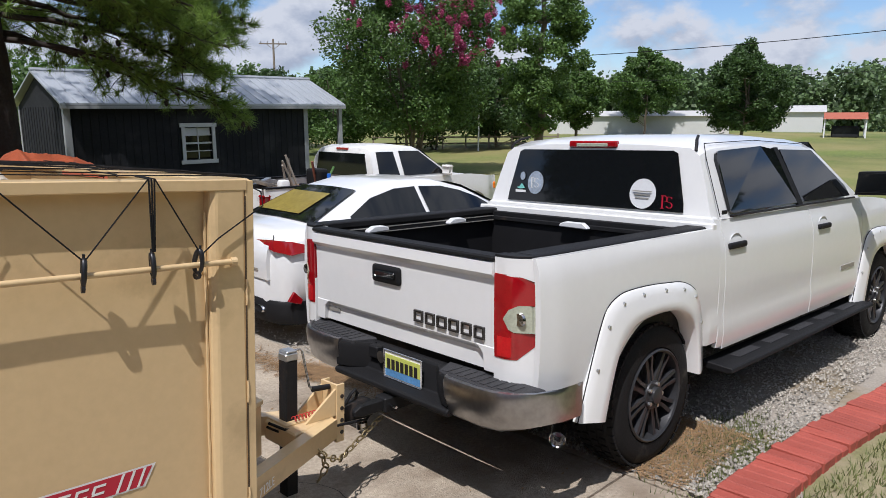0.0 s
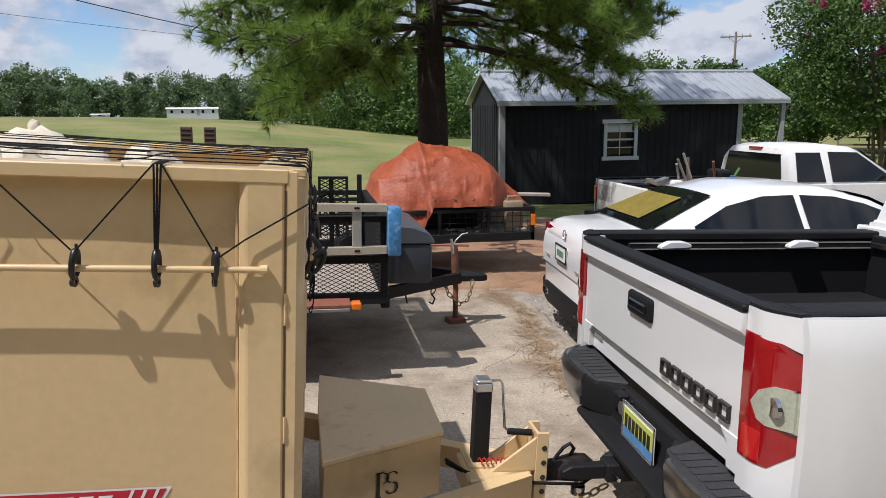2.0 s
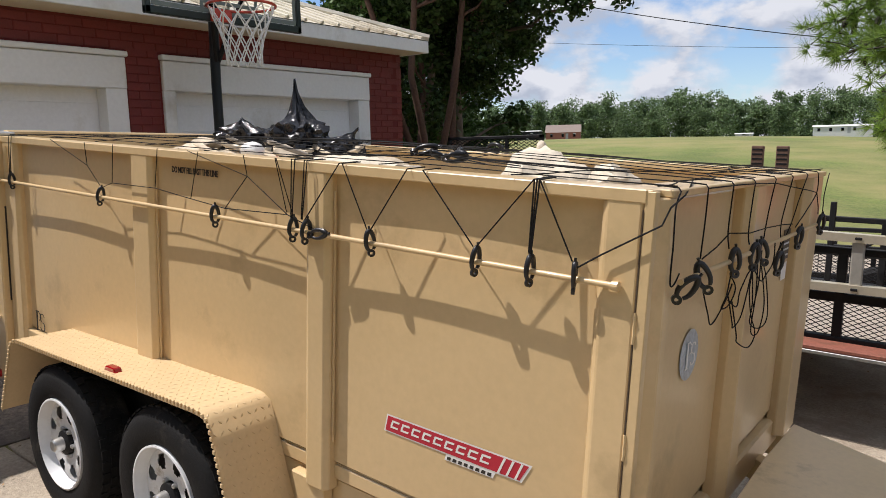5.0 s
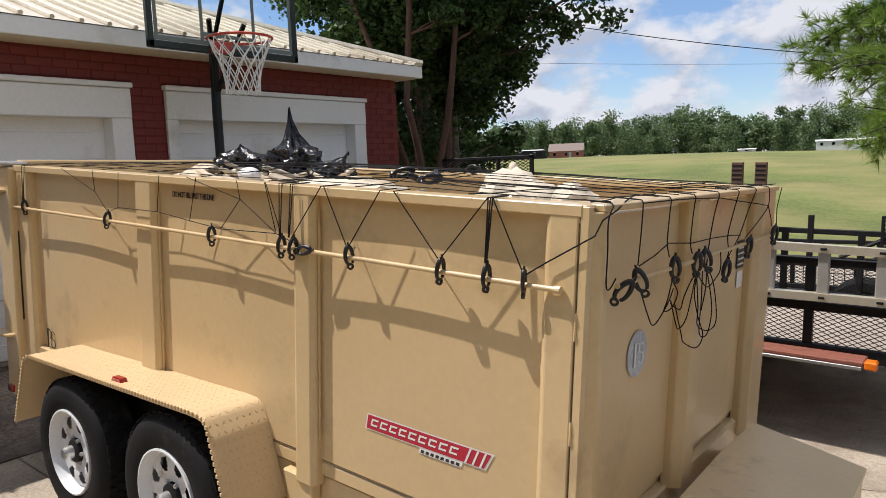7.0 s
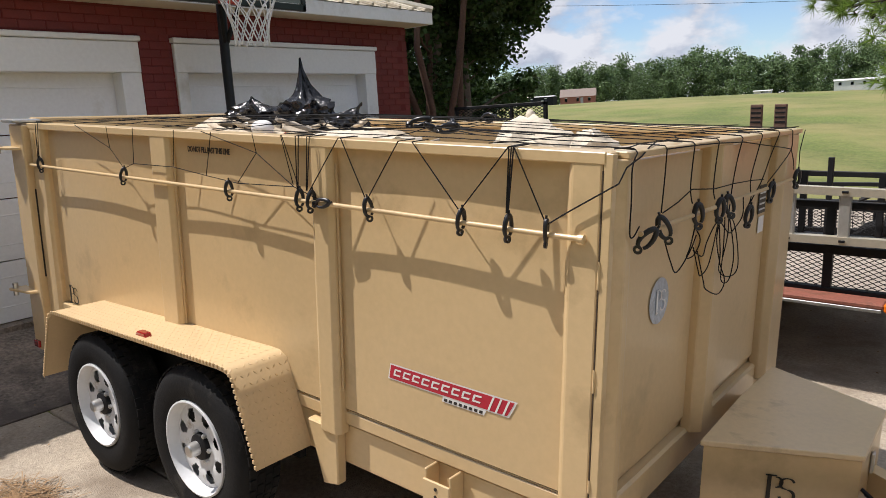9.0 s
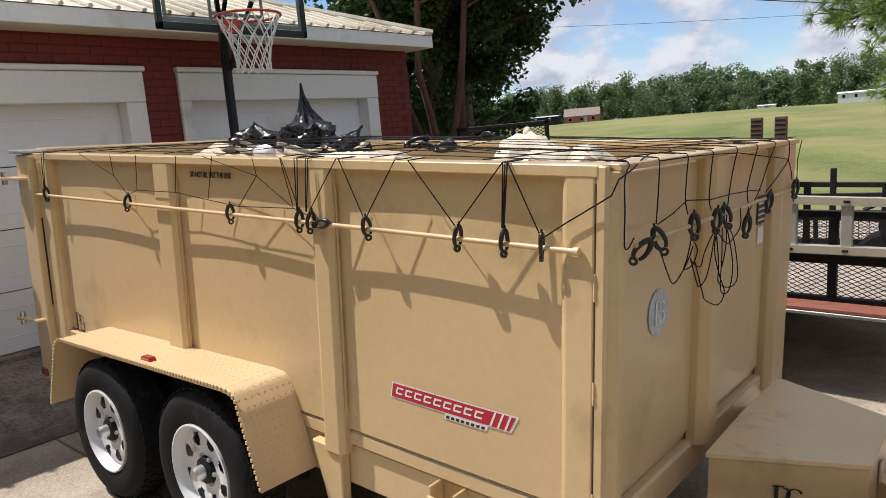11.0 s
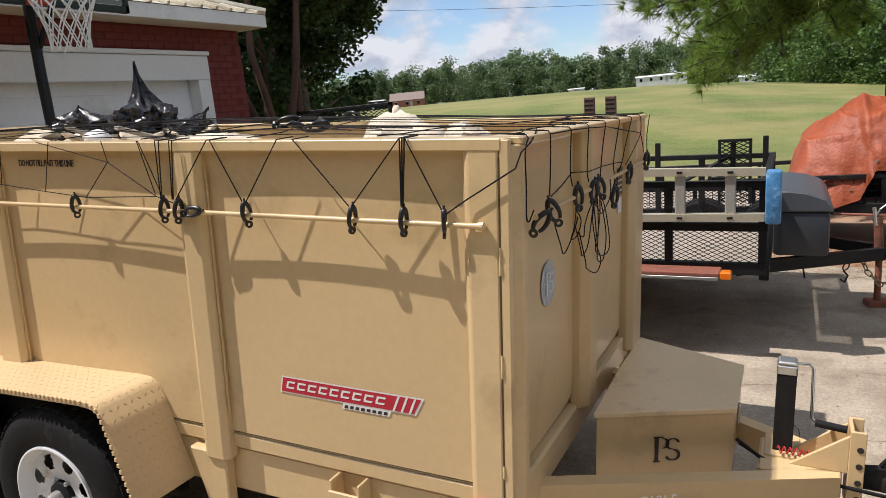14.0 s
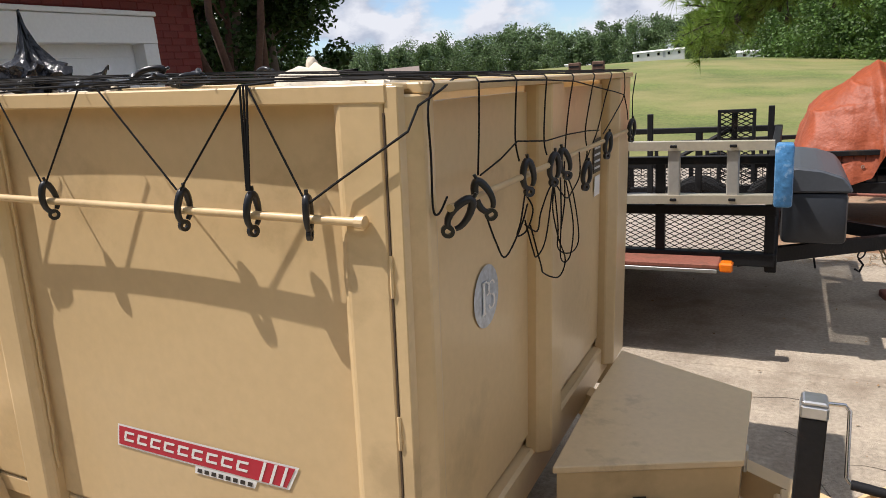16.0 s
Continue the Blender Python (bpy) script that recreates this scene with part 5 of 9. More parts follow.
def flare(xc, sign):
    """Pocket flare with bolts round a wheel arch."""
    def rounded(knots, n=44):
        pts = []
        for k in range(n):
            f = k * (len(knots) - 1) / (n - 1)
            i = min(len(knots) - 2, int(f))
            a, b, c, d = (Vector(knots[max(0, min(len(knots) - 1, i + o))]) for o in (-1, 0, 1, 2))
            t = f - i
            pts.append(0.5 * ((2 * b) + (c - a) * t + (2 * a - 5 * b + 4 * c - d) * t * t + (3 * b - a - 3 * c + d) * t ** 3))
        return pts
    outer = rounded([(-0.75, 0.47), (-0.665, 0.71), (-0.60, 0.88), (-0.535, 1.0), (-0.43, 1.055), (-0.30, 1.068), (-0.13, 1.066), (0.03, 1.055), (0.18, 1.04), (0.30, 1.0), (0.37, 0.94), (0.43, 0.78), (0.47, 0.47)])
    inner = rounded([(-0.57, 0.44), (-0.52, 0.62), (-0.47, 0.75), (-0.40, 0.835), (-0.32, 0.885), (-0.22, 0.905), (-0.09, 0.912), (0.03, 0.905), (0.14, 0.88), (0.23, 0.835), (0.29, 0.77), (0.33, 0.65), (0.36, 0.47)])
    bm = bmesh.new()
    rows = []
    for o, i in zip(outer, inner):
        ring = [(o, 0.975), (o, 1.006), (o.lerp(i, 0.05), 1.018), (o.lerp(i, 0.35), 1.030), (o.lerp(i, 0.65), 1.044), (o.lerp(i, 0.93), 1.050), (i, 1.042), (i, 0.93)]
        rows.append([bm.verts.new((xc + p.x, sign * y, p.y)) for p, y in ring])
    for a, b in zip(rows, rows[1:]):
        for k in range(7):
            bm.faces.new((a[k], a[k + 1], b[k + 1], b[k]))
    bmesh.ops.recalc_face_normals(bm, faces=bm.faces[:])
    fl = part("fender_flare", bm, WHITE_PAINT, tundra, "white pocket fender flare", 60)
    part("flare_seal", tube([(xc + p.x, sign * 1.005, p.y) for p in outer], 0.0035, 5), BLACK_PLASTIC, fl)
    for k in range(4, 42, 5):
        p = outer[k].lerp(inner[k], 0.24)
        b = turned([(0.0, 0.008), (0.008, 0.007), (0.010, 0.0), (0.013, -0.002)], 8, "y", (0, 0, 0))
        part("bolt", b, DULL_STEEL, fl, m=Matrix.Translation((xc + p.x, sign * 1.025, p.y)) @ Matrix.Diagonal((1, sign, 1, 1)))


def truck_wheel(xc, sign):
    """All-terrain tyre on a black alloy."""
    m = Matrix.Translation((xc, sign * 0.985, 0.415)) @ Matrix.Diagonal((1, -sign, 1, 1))
    tyre = part("wheel", turned([(0.255, 0.03), (0.275, 0.005), (0.33, 0.0), (0.375, 0.012), (0.402, 0.035), (0.415, 0.065), (0.415, 0.22), (0.40, 0.25), (0.34, 0.275), (0.255, 0.25)], 56, "y"), RUBBER, tundra, "black all-terrain tyre on a black alloy", 35, m)
    bm = bmesh.new()
    for k in range(48):
        a = k * 2 * math.pi / 48
        for j, dy in enumerate((0.035, 0.085, 0.14, 0.195, 0.245)):
            r = 0.417 - (0.014 if j in (0, 4) else 0)
            own = box(-0.007, 0.006, -0.019, 0.019, -0.02, 0.02)
            rot = Matrix.Rotation(-(a + 0.06 * (j % 2)), 3, "Y")
            for v in own.verts:
                v.co = rot @ (v.co + Vector((r, 0, 0))) + Vector((0, dy, 0))
            join(bm, own)
    tagged(part("tread_block", bm, RUBBER, tyre), "tread blocks", kind="stuff")
    part("rim", turned([(0.262, 0.04), (0.266, 0.002), (0.258, -0.004), (0.248, 0.004), (0.238, 0.06), (0.23, 0.12), (0.0, 0.13)], 48, "y"), ALLOY_BLACK, tyre, "satin black alloy rim", 35)
    for k in range(8):
        a = k * math.pi / 4 + 0.25
        def pt(r, da, h):
            return Vector((r * math.cos(a + da), h, r * math.sin(a + da)))
        for d in (-1, 1):
            ring = [[pt(0.075, d * 0.10, 0.02), pt(0.075, d * 0.42, 0.022), pt(0.075, d * 0.42, 0.06), pt(0.075, d * 0.10, 0.06)],
                    [pt(0.16, d * 0.06, 0.018), pt(0.16, d * 0.19, 0.022), pt(0.16, d * 0.19, 0.055), pt(0.16, d * 0.06, 0.055)],
                    [pt(0.245, d * 0.08, 0.014), pt(0.245, d * 0.17, 0.016), pt(0.245, d * 0.17, 0.05), pt(0.245, d * 0.08, 0.05)]]
            part("spoke", loft(ring), ALLOY_BLACK, tyre, "split spoke", 30)
    part("hub", turned([(0.085, 0.03), (0.08, 0.012), (0.05, 0.01), (0.046, -0.012), (0.03, -0.018), (0.0, -0.018)], 24, "y"), ALLOY_BLACK, tyre, "black hub cap", 30)
    for k in range(5):
        a = k * 2 * math.pi / 5
        part("lug_nut", turned([(0.012, 0.02), (0.012, -0.004), (0.0, -0.006)], 6, "y", (0.065 * math.cos(a), 0, 0.065 * math.sin(a))), DULL_STEEL, tyre)


for sign in (-1, 1):
    for xc in (0.0, 3.83):
        flare(xc, sign)
        truck_wheel(xc, sign)


# stickers on the rear glass
SHIFT[tundra.name] = CAB_AT


def disc(y, z, r, material, name, label, sides=28, rz=None):
    bm = bmesh.new()
    bm.faces.new([bm.verts.new((rear_x(z + (rz or r) * math.sin(k * 2 * math.pi / sides), 0.020), y + r * math.cos(k * 2 * math.pi / sides), z + (rz or r) * math.sin(k * 2 * math.pi / sides))) for k in range(sides)][::-1])
    return part(name, bm, material, tundra, label)


s1 = disc(0.47, 1.555, 0.075, SILVER, "sticker", "round silver sticker", rz=0.085)
s2 = disc(-0.44, 1.52, 0.098, PALE_GREY, "sticker", "round pale grey sticker", rz=0.098)
for k in range(3):
    part("sticker_line", box(0.527, 0.530, -0.44 - 0.07 + 0.01 * k, -0.44 + 0.07 - 0.01 * k, 1.532 - k * 0.022, 1.540 - k * 0.022), ALU_GREY, s2)
disc(0.60, 1.60, 0.024, SILVER, "sticker", "small round sticker", rz=0.032)
part("sticker", box(0.527, 0.530, 0.555, 0.655, 1.478, 1.496), DECAL_WHITE, tundra, "small white sticker")
part("sticker", prism([(0.565, 1.51), (0.595, 1.545), (0.62, 1.52), (0.645, 1.515), (0.615, 1.503)], 0.003, "x", 0.529), mat("teal sticker", (0.2, 0.55, 0.5), 0.4), tundra, "small teal sticker")
monogram(Matrix.Translation((0.528, -0.585, 1.475)) @ Matrix.Rotation(-math.pi / 2, 4, "Z") @ Matrix.Rotation(math.pi / 2, 4, "X"), 0.085, DECAL_RED, tundra, "red monogram sticker")
monogram(Matrix.Translation((0.533, 0.505, 1.555)) @ Matrix.Rotation(-math.pi / 2, 4, "Z") @ Matrix.Rotation(math.pi / 2, 4, "X"), 0.08, DECAL_WHITE, tundra, "white monogram sticker")

SHIFT.pop(tundra.name)

# ---- white saloon ----
def lerp_table(table, x):
    for (xa, *va), (xb, *vb) in zip(table, table[1:]):
        if x <= xb:
            t = 0 if xb == xa else max(0.0, (x - xa) / (xb - xa))
            return [a + (b - a) * t for a, b in zip(va, vb)]
    return list(table[-1][1:])


# along the car from the rear: half width, top height, half width at top, belt height
CAR = [(0.0, 0.62, 0.92, 0.55, 0.86), (0.05, 0.78, 1.0, 0.66, 0.92), (0.12, 0.84, 1.03, 0.68, 0.95), (0.30, 0.87, 1.045, 0.69, 0.98), (0.46, 0.885, 1.05, 0.66, 1.0),
       (0.75, 0.90, 1.19, 0.60, 1.025), (1.05, 0.905, 1.325, 0.56, 1.03), (1.45, 0.905, 1.41, 0.565, 1.03), (1.95, 0.905, 1.41, 0.575, 1.02), (2.35, 0.905, 1.32, 0.60, 1.01),
       (2.9, 0.90, 1.07, 0.68, 0.99), (3.9, 0.88, 0.98, 0.68, 0.90), (4.35, 0.82, 0.88, 0.62, 0.80), (4.62, 0.62, 0.70, 0.5, 0.62)]



def saloon(m, label):
    car = thing("car", m, label, "car")
    secs = []
    for i in range(60):
        x = 4.62 * i / 59
        w, zt, wt, zb = lerp_table(CAR, x)
        low = 0.24 if 0.2 < x < 4.4 else 0.36
        half = [(0.0, low), (0.80 * w, low), (0.97 * w, 0.40), (1.0 * w, 0.62), (0.99 * w, 0.78), (0.955 * w, zb - 0.04), (0.925 * w, zb), ((0.925 * w + wt) / 2, (zb + zt - 0.04) / 2), (wt, zt - 0.035), (wt * 0.82, zt - 0.012), (0.0, zt)]
        secs.append([(x, y, z) for y, z in half] + [(x, -y, z) for y, z in half[-2:0:-1]])
    part("body", loft(secs), WHITE_PAINT, car, "white painted body", 50)
    def top(x, y):
        w, zt, wt, zb = lerp_table(CAR, x)
        return zt - (0.012 * (y / (wt * 0.82)) ** 2)
    rear = sheet(lambda u, v: (0.47 + 0.57 * v, (1 - 2 * u) * (0.62 - 0.13 * v), top(0.47 + 0.57 * v, (1 - 2 * u) * 0.5) + 0.012), 8, 8)
    part("rear_window", rear, GLASS, car, "dark rear window", 60)
    # sheet laid on the pane; the sunlit shelf within is painted in its colour
    shade = sheet(lambda u, v: (0.54 + 0.36 * v, 0.53 - 0.09 * v - u * (0.80 - 0.10 * v), top(0.54 + 0.36 * v, 0.0) + 0.020), 6, 6)
    part("parcel_shelf_glow", shade, mat("painted view of a sunlit olive shelf", (0.24, 0.185, 0.045), 0.25, 0, 0.2, 6, 30), car, "olive sheet on the glass, painted as a sunlit parcel shelf", 60)
    front = sheet(lambda u, v: (2.18 + 0.66 * v, (1 - 2 * u) * (0.54 + 0.10 * v), top(2.18 + 0.66 * v, 0.5) + 0.012), 8, 8)
    part("windscreen", front, GLASS, car, "windscreen", 60)
    for s in (-1, 1):
        def at(x, k):
            w, zt, wt, zb = lerp_table(CAR, x)
            y0, z0, y1, z1 = 0.925 * w, zb, wt, zt - 0.035
            return (x, s * (y0 + (y1 - y0) * k + 0.012), z0 + (z1 - z0) * k + 0.006)
        for name, xs, lo, hi in (("rear_side_window", [0.80, 1.1, 1.4, 1.66], [0.12, 0.10, 0.10, 0.10], [0.45, 0.78, 0.86, 0.87]), ("front_side_window", [1.71, 2.0, 2.25, 2.48, 2.65], [0.10, 0.10, 0.10, 0.12, 0.2], [0.87, 0.87, 0.86, 0.82, 0.6])):
            bm = bmesh.new()
            a = [bm.verts.new(at(x, l)) for x, l in zip(xs, lo)]
            b = [bm.verts.new(at(x, h)) for x, h in zip(xs, hi)]
            for i in range(len(xs) - 1):
                bm.faces.new((a[i], a[i + 1], b[i + 1], b[i]))
            part(name, bm, GLASS, car, "dark side window", 60)
        part("window_trim", tube([at(x, 0.05) for x in (0.76, 1.1, 1.6, 2.1, 2.5, 2.72)], 0.008, 6), CHROME, car, "chrome window trim")
        part("mirror", box(2.55, 2.69, s * 0.92, s * 1.06, 0.97, 1.08, 0.03, seg=2), WHITE_PAINT, car, "white door mirror", 40)
        lamp = part("tail_lamp", loft([[(-0.012 + dx, s * y, z) for y, z in ((0.40, 0.93), (0.62, 0.945), (0.62, 0.90), (0.40, 0.90))] if k == 0 else [(x, s * y, z) for x, y, z in pts] for k, (dx, pts) in enumerate(((0.03, None), (0, [(0.02, 0.70, 0.955), (0.02, 0.72, 0.955), (0.015, 0.74, 0.86), (0.01, 0.70, 0.87)]), (0, [(0.13, 0.835, 0.945), (0.14, 0.838, 0.944), (0.12, 0.855, 0.83), (0.10, 0.85, 0.835)]), (0, [(0.34, 0.895, 0.885), (0.345, 0.896, 0.884), (0.34, 0.90, 0.86), (0.335, 0.90, 0.862)])))]), RED_LENS, car, "red tail lamp", 40)
        part("bumper_reflector", prism([(0.06, 0.44), (0.18, 0.40), (0.20, 0.44), (0.12, 0.52)], 0.03, "y", s * 0.86 - (0.0 if s > 0 else 0.03), 0.004), RED_LENS, car, "red corner reflector")
        ex = part("exhaust_tip", loft([[(x, s * (0.50 + k * 0.10 * math.cos(a)), 0.33 + k * 0.04 * math.sin(a)) for a in np.arange(0, 6.28, 0.524)] for x, k in ((0.12, 0.9), (-0.02, 1.0), (-0.03, 0.85), (0.08, 0.75))]), CHROME, car, "chrome exhaust tip", 40)
        for xw in (1.0, 3.80):
            w = part("wheel", turned([(0.0, 0.03), (0.22, 0.02), (0.235, 0.0), (0.30, 0.0), (0.325, 0.03), (0.325, 0.20), (0.0, 0.20)], 32, "y"), RUBBER, car, "black tyre", 35, Matrix.Translation((xw, s * 0.905, 0.325)) @ Matrix.Diagonal((1, -s, 1, 1)))
            part("rim", turned([(0.22, 0.018), (0.20, 0.012), (0.05, 0.02), (0.0, 0.018)], 24, "y"), ALU_GREY, w, "grey alloy rim", 35)
    part("lower_bumper", loft([[(x - dx, y, z) for dx, z in ((0.0, 0.22), (0.018, 0.25), (0.024, 0.39), (0.006, 0.42), (-0.1, 0.42), (-0.1, 0.22))] for y, x in ((-0.87, 0.16), (-0.78, 0.045), (-0.5, 0.0), (0.5, 0.0), (0.78, 0.045), (0.87, 0.16))]), BLACK_PLASTIC, car, "black lower bumper", 40)
    part("boot_seam", tube([(0.035, -0.66, 0.62), (0.04, -0.68, 0.78), (0.06, -0.66, 0.99)], 0.004, 4), DECAL_BLACK, car)
    part("boot_seam", tube([(0.035, 0.66, 0.62), (0.04, 0.68, 0.78), (0.06, 0.66, 0.99)], 0.004, 4), DECAL_BLACK, car)
    part("boot_seam", tube([(-0.004, -0.6, 0.62), (-0.006, 0, 0.615), (-0.004, 0.6, 0.62)], 0.004, 4), DECAL_BLACK, car)
    part("boot_face", loft([[(x, y, z) for x, z in ((-0.012, 0.60), (-0.02, 0.75), (-0.005, 0.86), (0.04, 0.955), (0.08, 0.955), (0.08, 0.60))] for y in (-0.66, -0.3, 0.3, 0.66)]), WHITE_PAINT, car, "white boot lid", 40)
    pl = part("number_plate", box(-0.035, -0.022, -0.155, 0.155, 0.70, 0.83, 0.004), DECAL_WHITE, car, "number plate in a black frame")
    part("plate_frame", tube([(-0.034, -0.158, 0.697), (-0.034, 0.158, 0.697), (-0.034, 0.158, 0.833), (-0.034, -0.158, 0.833)], 0.008, 6, closed=True), BLACK_PLASTIC, pl)
    for k in range(6):
        part("plate_bar", box(-0.037, -0.035, 0.09 - k * 0.036, 0.115 - k * 0.036, 0.735, 0.79), mat("plate green", (0.08, 0.2, 0.1), 0.5) if k == 0 else bpy.data.materials["plate green"], pl)
    part("badge", turned([(0.048, 0.0), (0.042, -0.008), (0.038, 0.0)], 20, "x", (-0.004, 0.0, 0.925)), CHROME, car, "chrome oval badge")
    for yy in (-0.42, 0.5):
        part("badge_bar", box(-0.028, -0.02, yy - 0.09, yy + 0.02, 0.675, 0.69), ALU_GREY, car)
    return car


saloon(on_drive(2.22, 6.19, -0.02, -4), "white saloon car with dark windows and red lamps")

# ---- old white extended cab pickup ----
old = thing("pickup_truck", pose(7.025, 10.80, land(7.0, 10.7) - 0.12, 0, 1.0, 0.8), "old white extended cab pickup with tools in the bed", "pickup truck")


def old_flank(x, z):
    return 0.95 + 0.03 * math.sin(math.pi * min(1, max(0, (z - 0.45) / 0.75)))


for s in (-1, 1):
    part("bed_side", side_skin(-2.250, -0.03, lambda x: arch(-1.0, 0.46, 0.38, 0.52)(x), lambda x: 1.17, old_flank, s, 30, 8), OLD_WHITE, old, "worn white bed side", 40)
    part("door", side_skin(0.02, 1.95, lambda x: 0.48, lambda x: 1.20, old_flank, s, 14, 8), OLD_WHITE, old, "white door", 40)
    part("fender", side_skin(1.97, 3.40, lambda x: arch(2.62, 0.46, 0.38, 0.50)(x), lambda x: 1.19 - 0.07 * ramp(2.4, 3.4, x), lambda x, z: old_flank(x, z) - 0.10 * ramp(3.0, 3.4, x), s, 26, 8), OLD_WHITE, old, "white front fender", 40)
    part("bed_rail", box(-2.230, -0.03, s * 0.86, s * 0.96, 1.165, 1.19, 0.008), BLACK_PLASTIC, old, "black bed rail")
    part("bed_wall", box(-2.200, -0.05, s * 0.80, s * 0.84, 0.72, 1.15), GREY_TRIM, old)
    part("tail_lamp", box(-2.275, -2.180, s * 0.86, s * 0.975, 0.78, 1.06, 0.02), RED_LENS, old, "red tail lamp")
    def sg(x, z, o=0.01):
        return (x, s * (0.93 - 0.36 * (z - 1.19) + o), z)
    pane([sg(0.14, 1.24), sg(0.62, 1.24), sg(0.58, 1.67), sg(0.17, 1.67)], GLASS, old, "side_window", "dark rear side window", 0.015)
    pane([sg(0.74, 1.24), sg(1.78, 1.24), sg(1.70, 1.34), sg(1.22, 1.67), sg(0.72, 1.68)], GLASS, old, "side_window", "side window", 0.015)
    part("mirror", box(1.70, 1.79, s * 0.98, s * 1.10, 1.24, 1.37, 0.03, seg=2), OLD_WHITE, old, "white door mirror", 40)
    for xw in (-1.0, 2.62):
        w = part("wheel", turned([(0.0, 0.02), (0.20, 0.02), (0.22, 0.0), (0.33, 0.0), (0.37, 0.03), (0.37, 0.22), (0.0, 0.22)], 32, "y"), RUBBER, old, "black tyre", 35, Matrix.Translation((xw, s * 0.96, 0.37)) @ Matrix.Diagonal((1, -s, 1, 1)))
        part("rim", turned([(0.21, 0.018), (0.18, 0.03), (0.05, 0.01), (0.0, 0.01)], 24, "y"), ALU_GREY, w, "steel rim", 35)
part("bed_floor", box(-2.200, -0.05, -0.82, 0.82, 0.66, 0.72), GREY_TRIM, old)
part("tailgate", box(-2.270, -2.200, -0.85, 0.85, 0.66, 1.165, 0.02, seg=2), OLD_WHITE, old, "white tailgate with black scuffs")
part("scuff", box(-2.274, -2.269, 0.25, 0.78, 0.84, 1.10), mat("scuffed grey paint", (0.42, 0.42, 0.41), 0.6, 0, 0.5, 5, 20), old)
part("rear_bumper", box(-2.460, -2.260, -0.93, 0.93, 0.46, 0.64, 0.03, seg=2), BLACK_PLASTIC, old, "dark rear bumper")
part("chassis", box(-1.9, 3.2, -0.75, 0.75, 0.42, 0.66), BLACK_IRON, old)
secs = []
for x, zt in ((0.0, 1.62), (0.06, 1.74), (0.3, 1.79), (0.8, 1.80), (1.15, 1.77), (1.32, 1.71), (2.0, 1.20)):
    ring = []
    for s in (1, -1):
        half = [(0.93, 1.17), (0.93 - 0.36 * (zt - 0.08 - 1.19), max(1.18, zt - 0.08)), (0.66, max(1.19, zt - 0.02)), (0.2, zt)]
        pts = [(x, s * y, z) for y, z in half]
        ring += pts if s > 0 else pts[::-1]
    secs.append(ring)
part("cab", loft(secs), OLD_WHITE, old, "white cab", 40)
part("cab_back", box(-0.02, 0.05, -0.93, 0.93, 0.6, 1.2, 0.01), OLD_WHITE, old)
pane([(-0.008, 0.74, 1.23), (-0.008, -0.74, 1.23), (0.012, -0.66, 1.64), (0.012, 0.66, 1.64)], GLASS, old, "rear_window", "dark rear window", -0.02)
pane([(1.96, 0.78, 1.24), (1.96, -0.78, 1.24), (1.38, -0.64, 1.68), (1.38, 0.64, 1.68)], GLASS, old, "windscreen", "windscreen", 0.02)
part("brake_light", box(0.01, 0.06, -0.16, 0.16, 1.69, 1.735, 0.008), RED_LENS, old, "red high brake light")
part("hood", loft([[(x, y, z) for y, z in ((-w, zz - 0.07), (-w * 0.8, zz), (0, zz + 0.02), (w * 0.8, zz), (w, zz - 0.07), (w, zz - 0.4), (-w, zz - 0.4))] for x, w, zz in ((1.9, 0.92, 1.21), (2.6, 0.92, 1.17), (3.3, 0.86, 1.08), (3.45, 0.78, 0.98))]), OLD_WHITE, old, "white bonnet", 40)
part("front_lamp", box(3.30, 3.40, -0.90, -0.76, 0.84, 0.98, 0.02), AMBER_LENS, old, "amber turn lamp")

# things in its bed
OLD_M = old.matrix_basis @ pose(-0.46, 0, -0.02)


def loose(name, bm, material, label, category, smooth=None):
    return solo(name, bm, material, OLD_M, label, category, smooth=smooth)


loose("rake_handle", tube([(-0.62, -0.3, 0.74), (-1.05, -0.35, 1.58)], 0.02, 7), FLAKY_WOOD, "wooden rake handle with white tip leaning in pickup bed", "tool")
loose("shovel_handle", tube([(-0.50, -0.2, 0.74), (-0.85, -0.15, 1.66)], 0.02, 7), FLAKY_WOOD, "long wooden shovel handle leaning in the pickup bed", "tool")
loose("pitchfork", tube([(-0.75, -0.1, 0.74), (-1.15, -0.5, 1.52)], 0.018, 7), FLAKY_WOOD, "wooden pitchfork handle leaning in the pickup bed", "tool")
loose("pry_bar", tube([(-0.3, -0.3, 0.9), (-0.52, -0.45, 1.55)], 0.022, 7), RUST, "rusty bar standing in the pickup bed", "tool")
loose("folded_chair", box(-0.42, -0.2, -0.5, -0.1, 1.0, 1.42, 0.05, seg=2), BLACK_PLASTIC, "dark bag standing in the pickup bed", "bag")
loose("fence_post", tube([(-0.55, 0.1, 0.74), (-0.60, 0.15, 1.58)], 0.028, 7), POLE_WOOD, "short grey wooden post standing in the pickup bed", "post")
loose("garden_hoe", tube([(-0.45, -0.4, 0.74), (-0.10, -0.5, 1.45)], 0.02, 7), mat("green handle", (0.1, 0.22, 0.06), 0.6), "green tool handle leaning in the pickup bed", "tool")
loose("white_jug", box(-1.18, -1.0, -0.5, -0.35, 1.0, 1.27, 0.04, seg=2), DECAL_WHITE, "white plastic jug among tools in the pickup bed", "jug", 40)
loose("blue_bottle", tube([(-0.25, -0.55, 1.0), (-0.25, -0.55, 1.34)], 0.035, 10), mat("blue plastic", (0.03, 0.15, 0.6), 0.3), "blue plastic bottle standing in the pickup bed", "bottle")
random.seed(31)
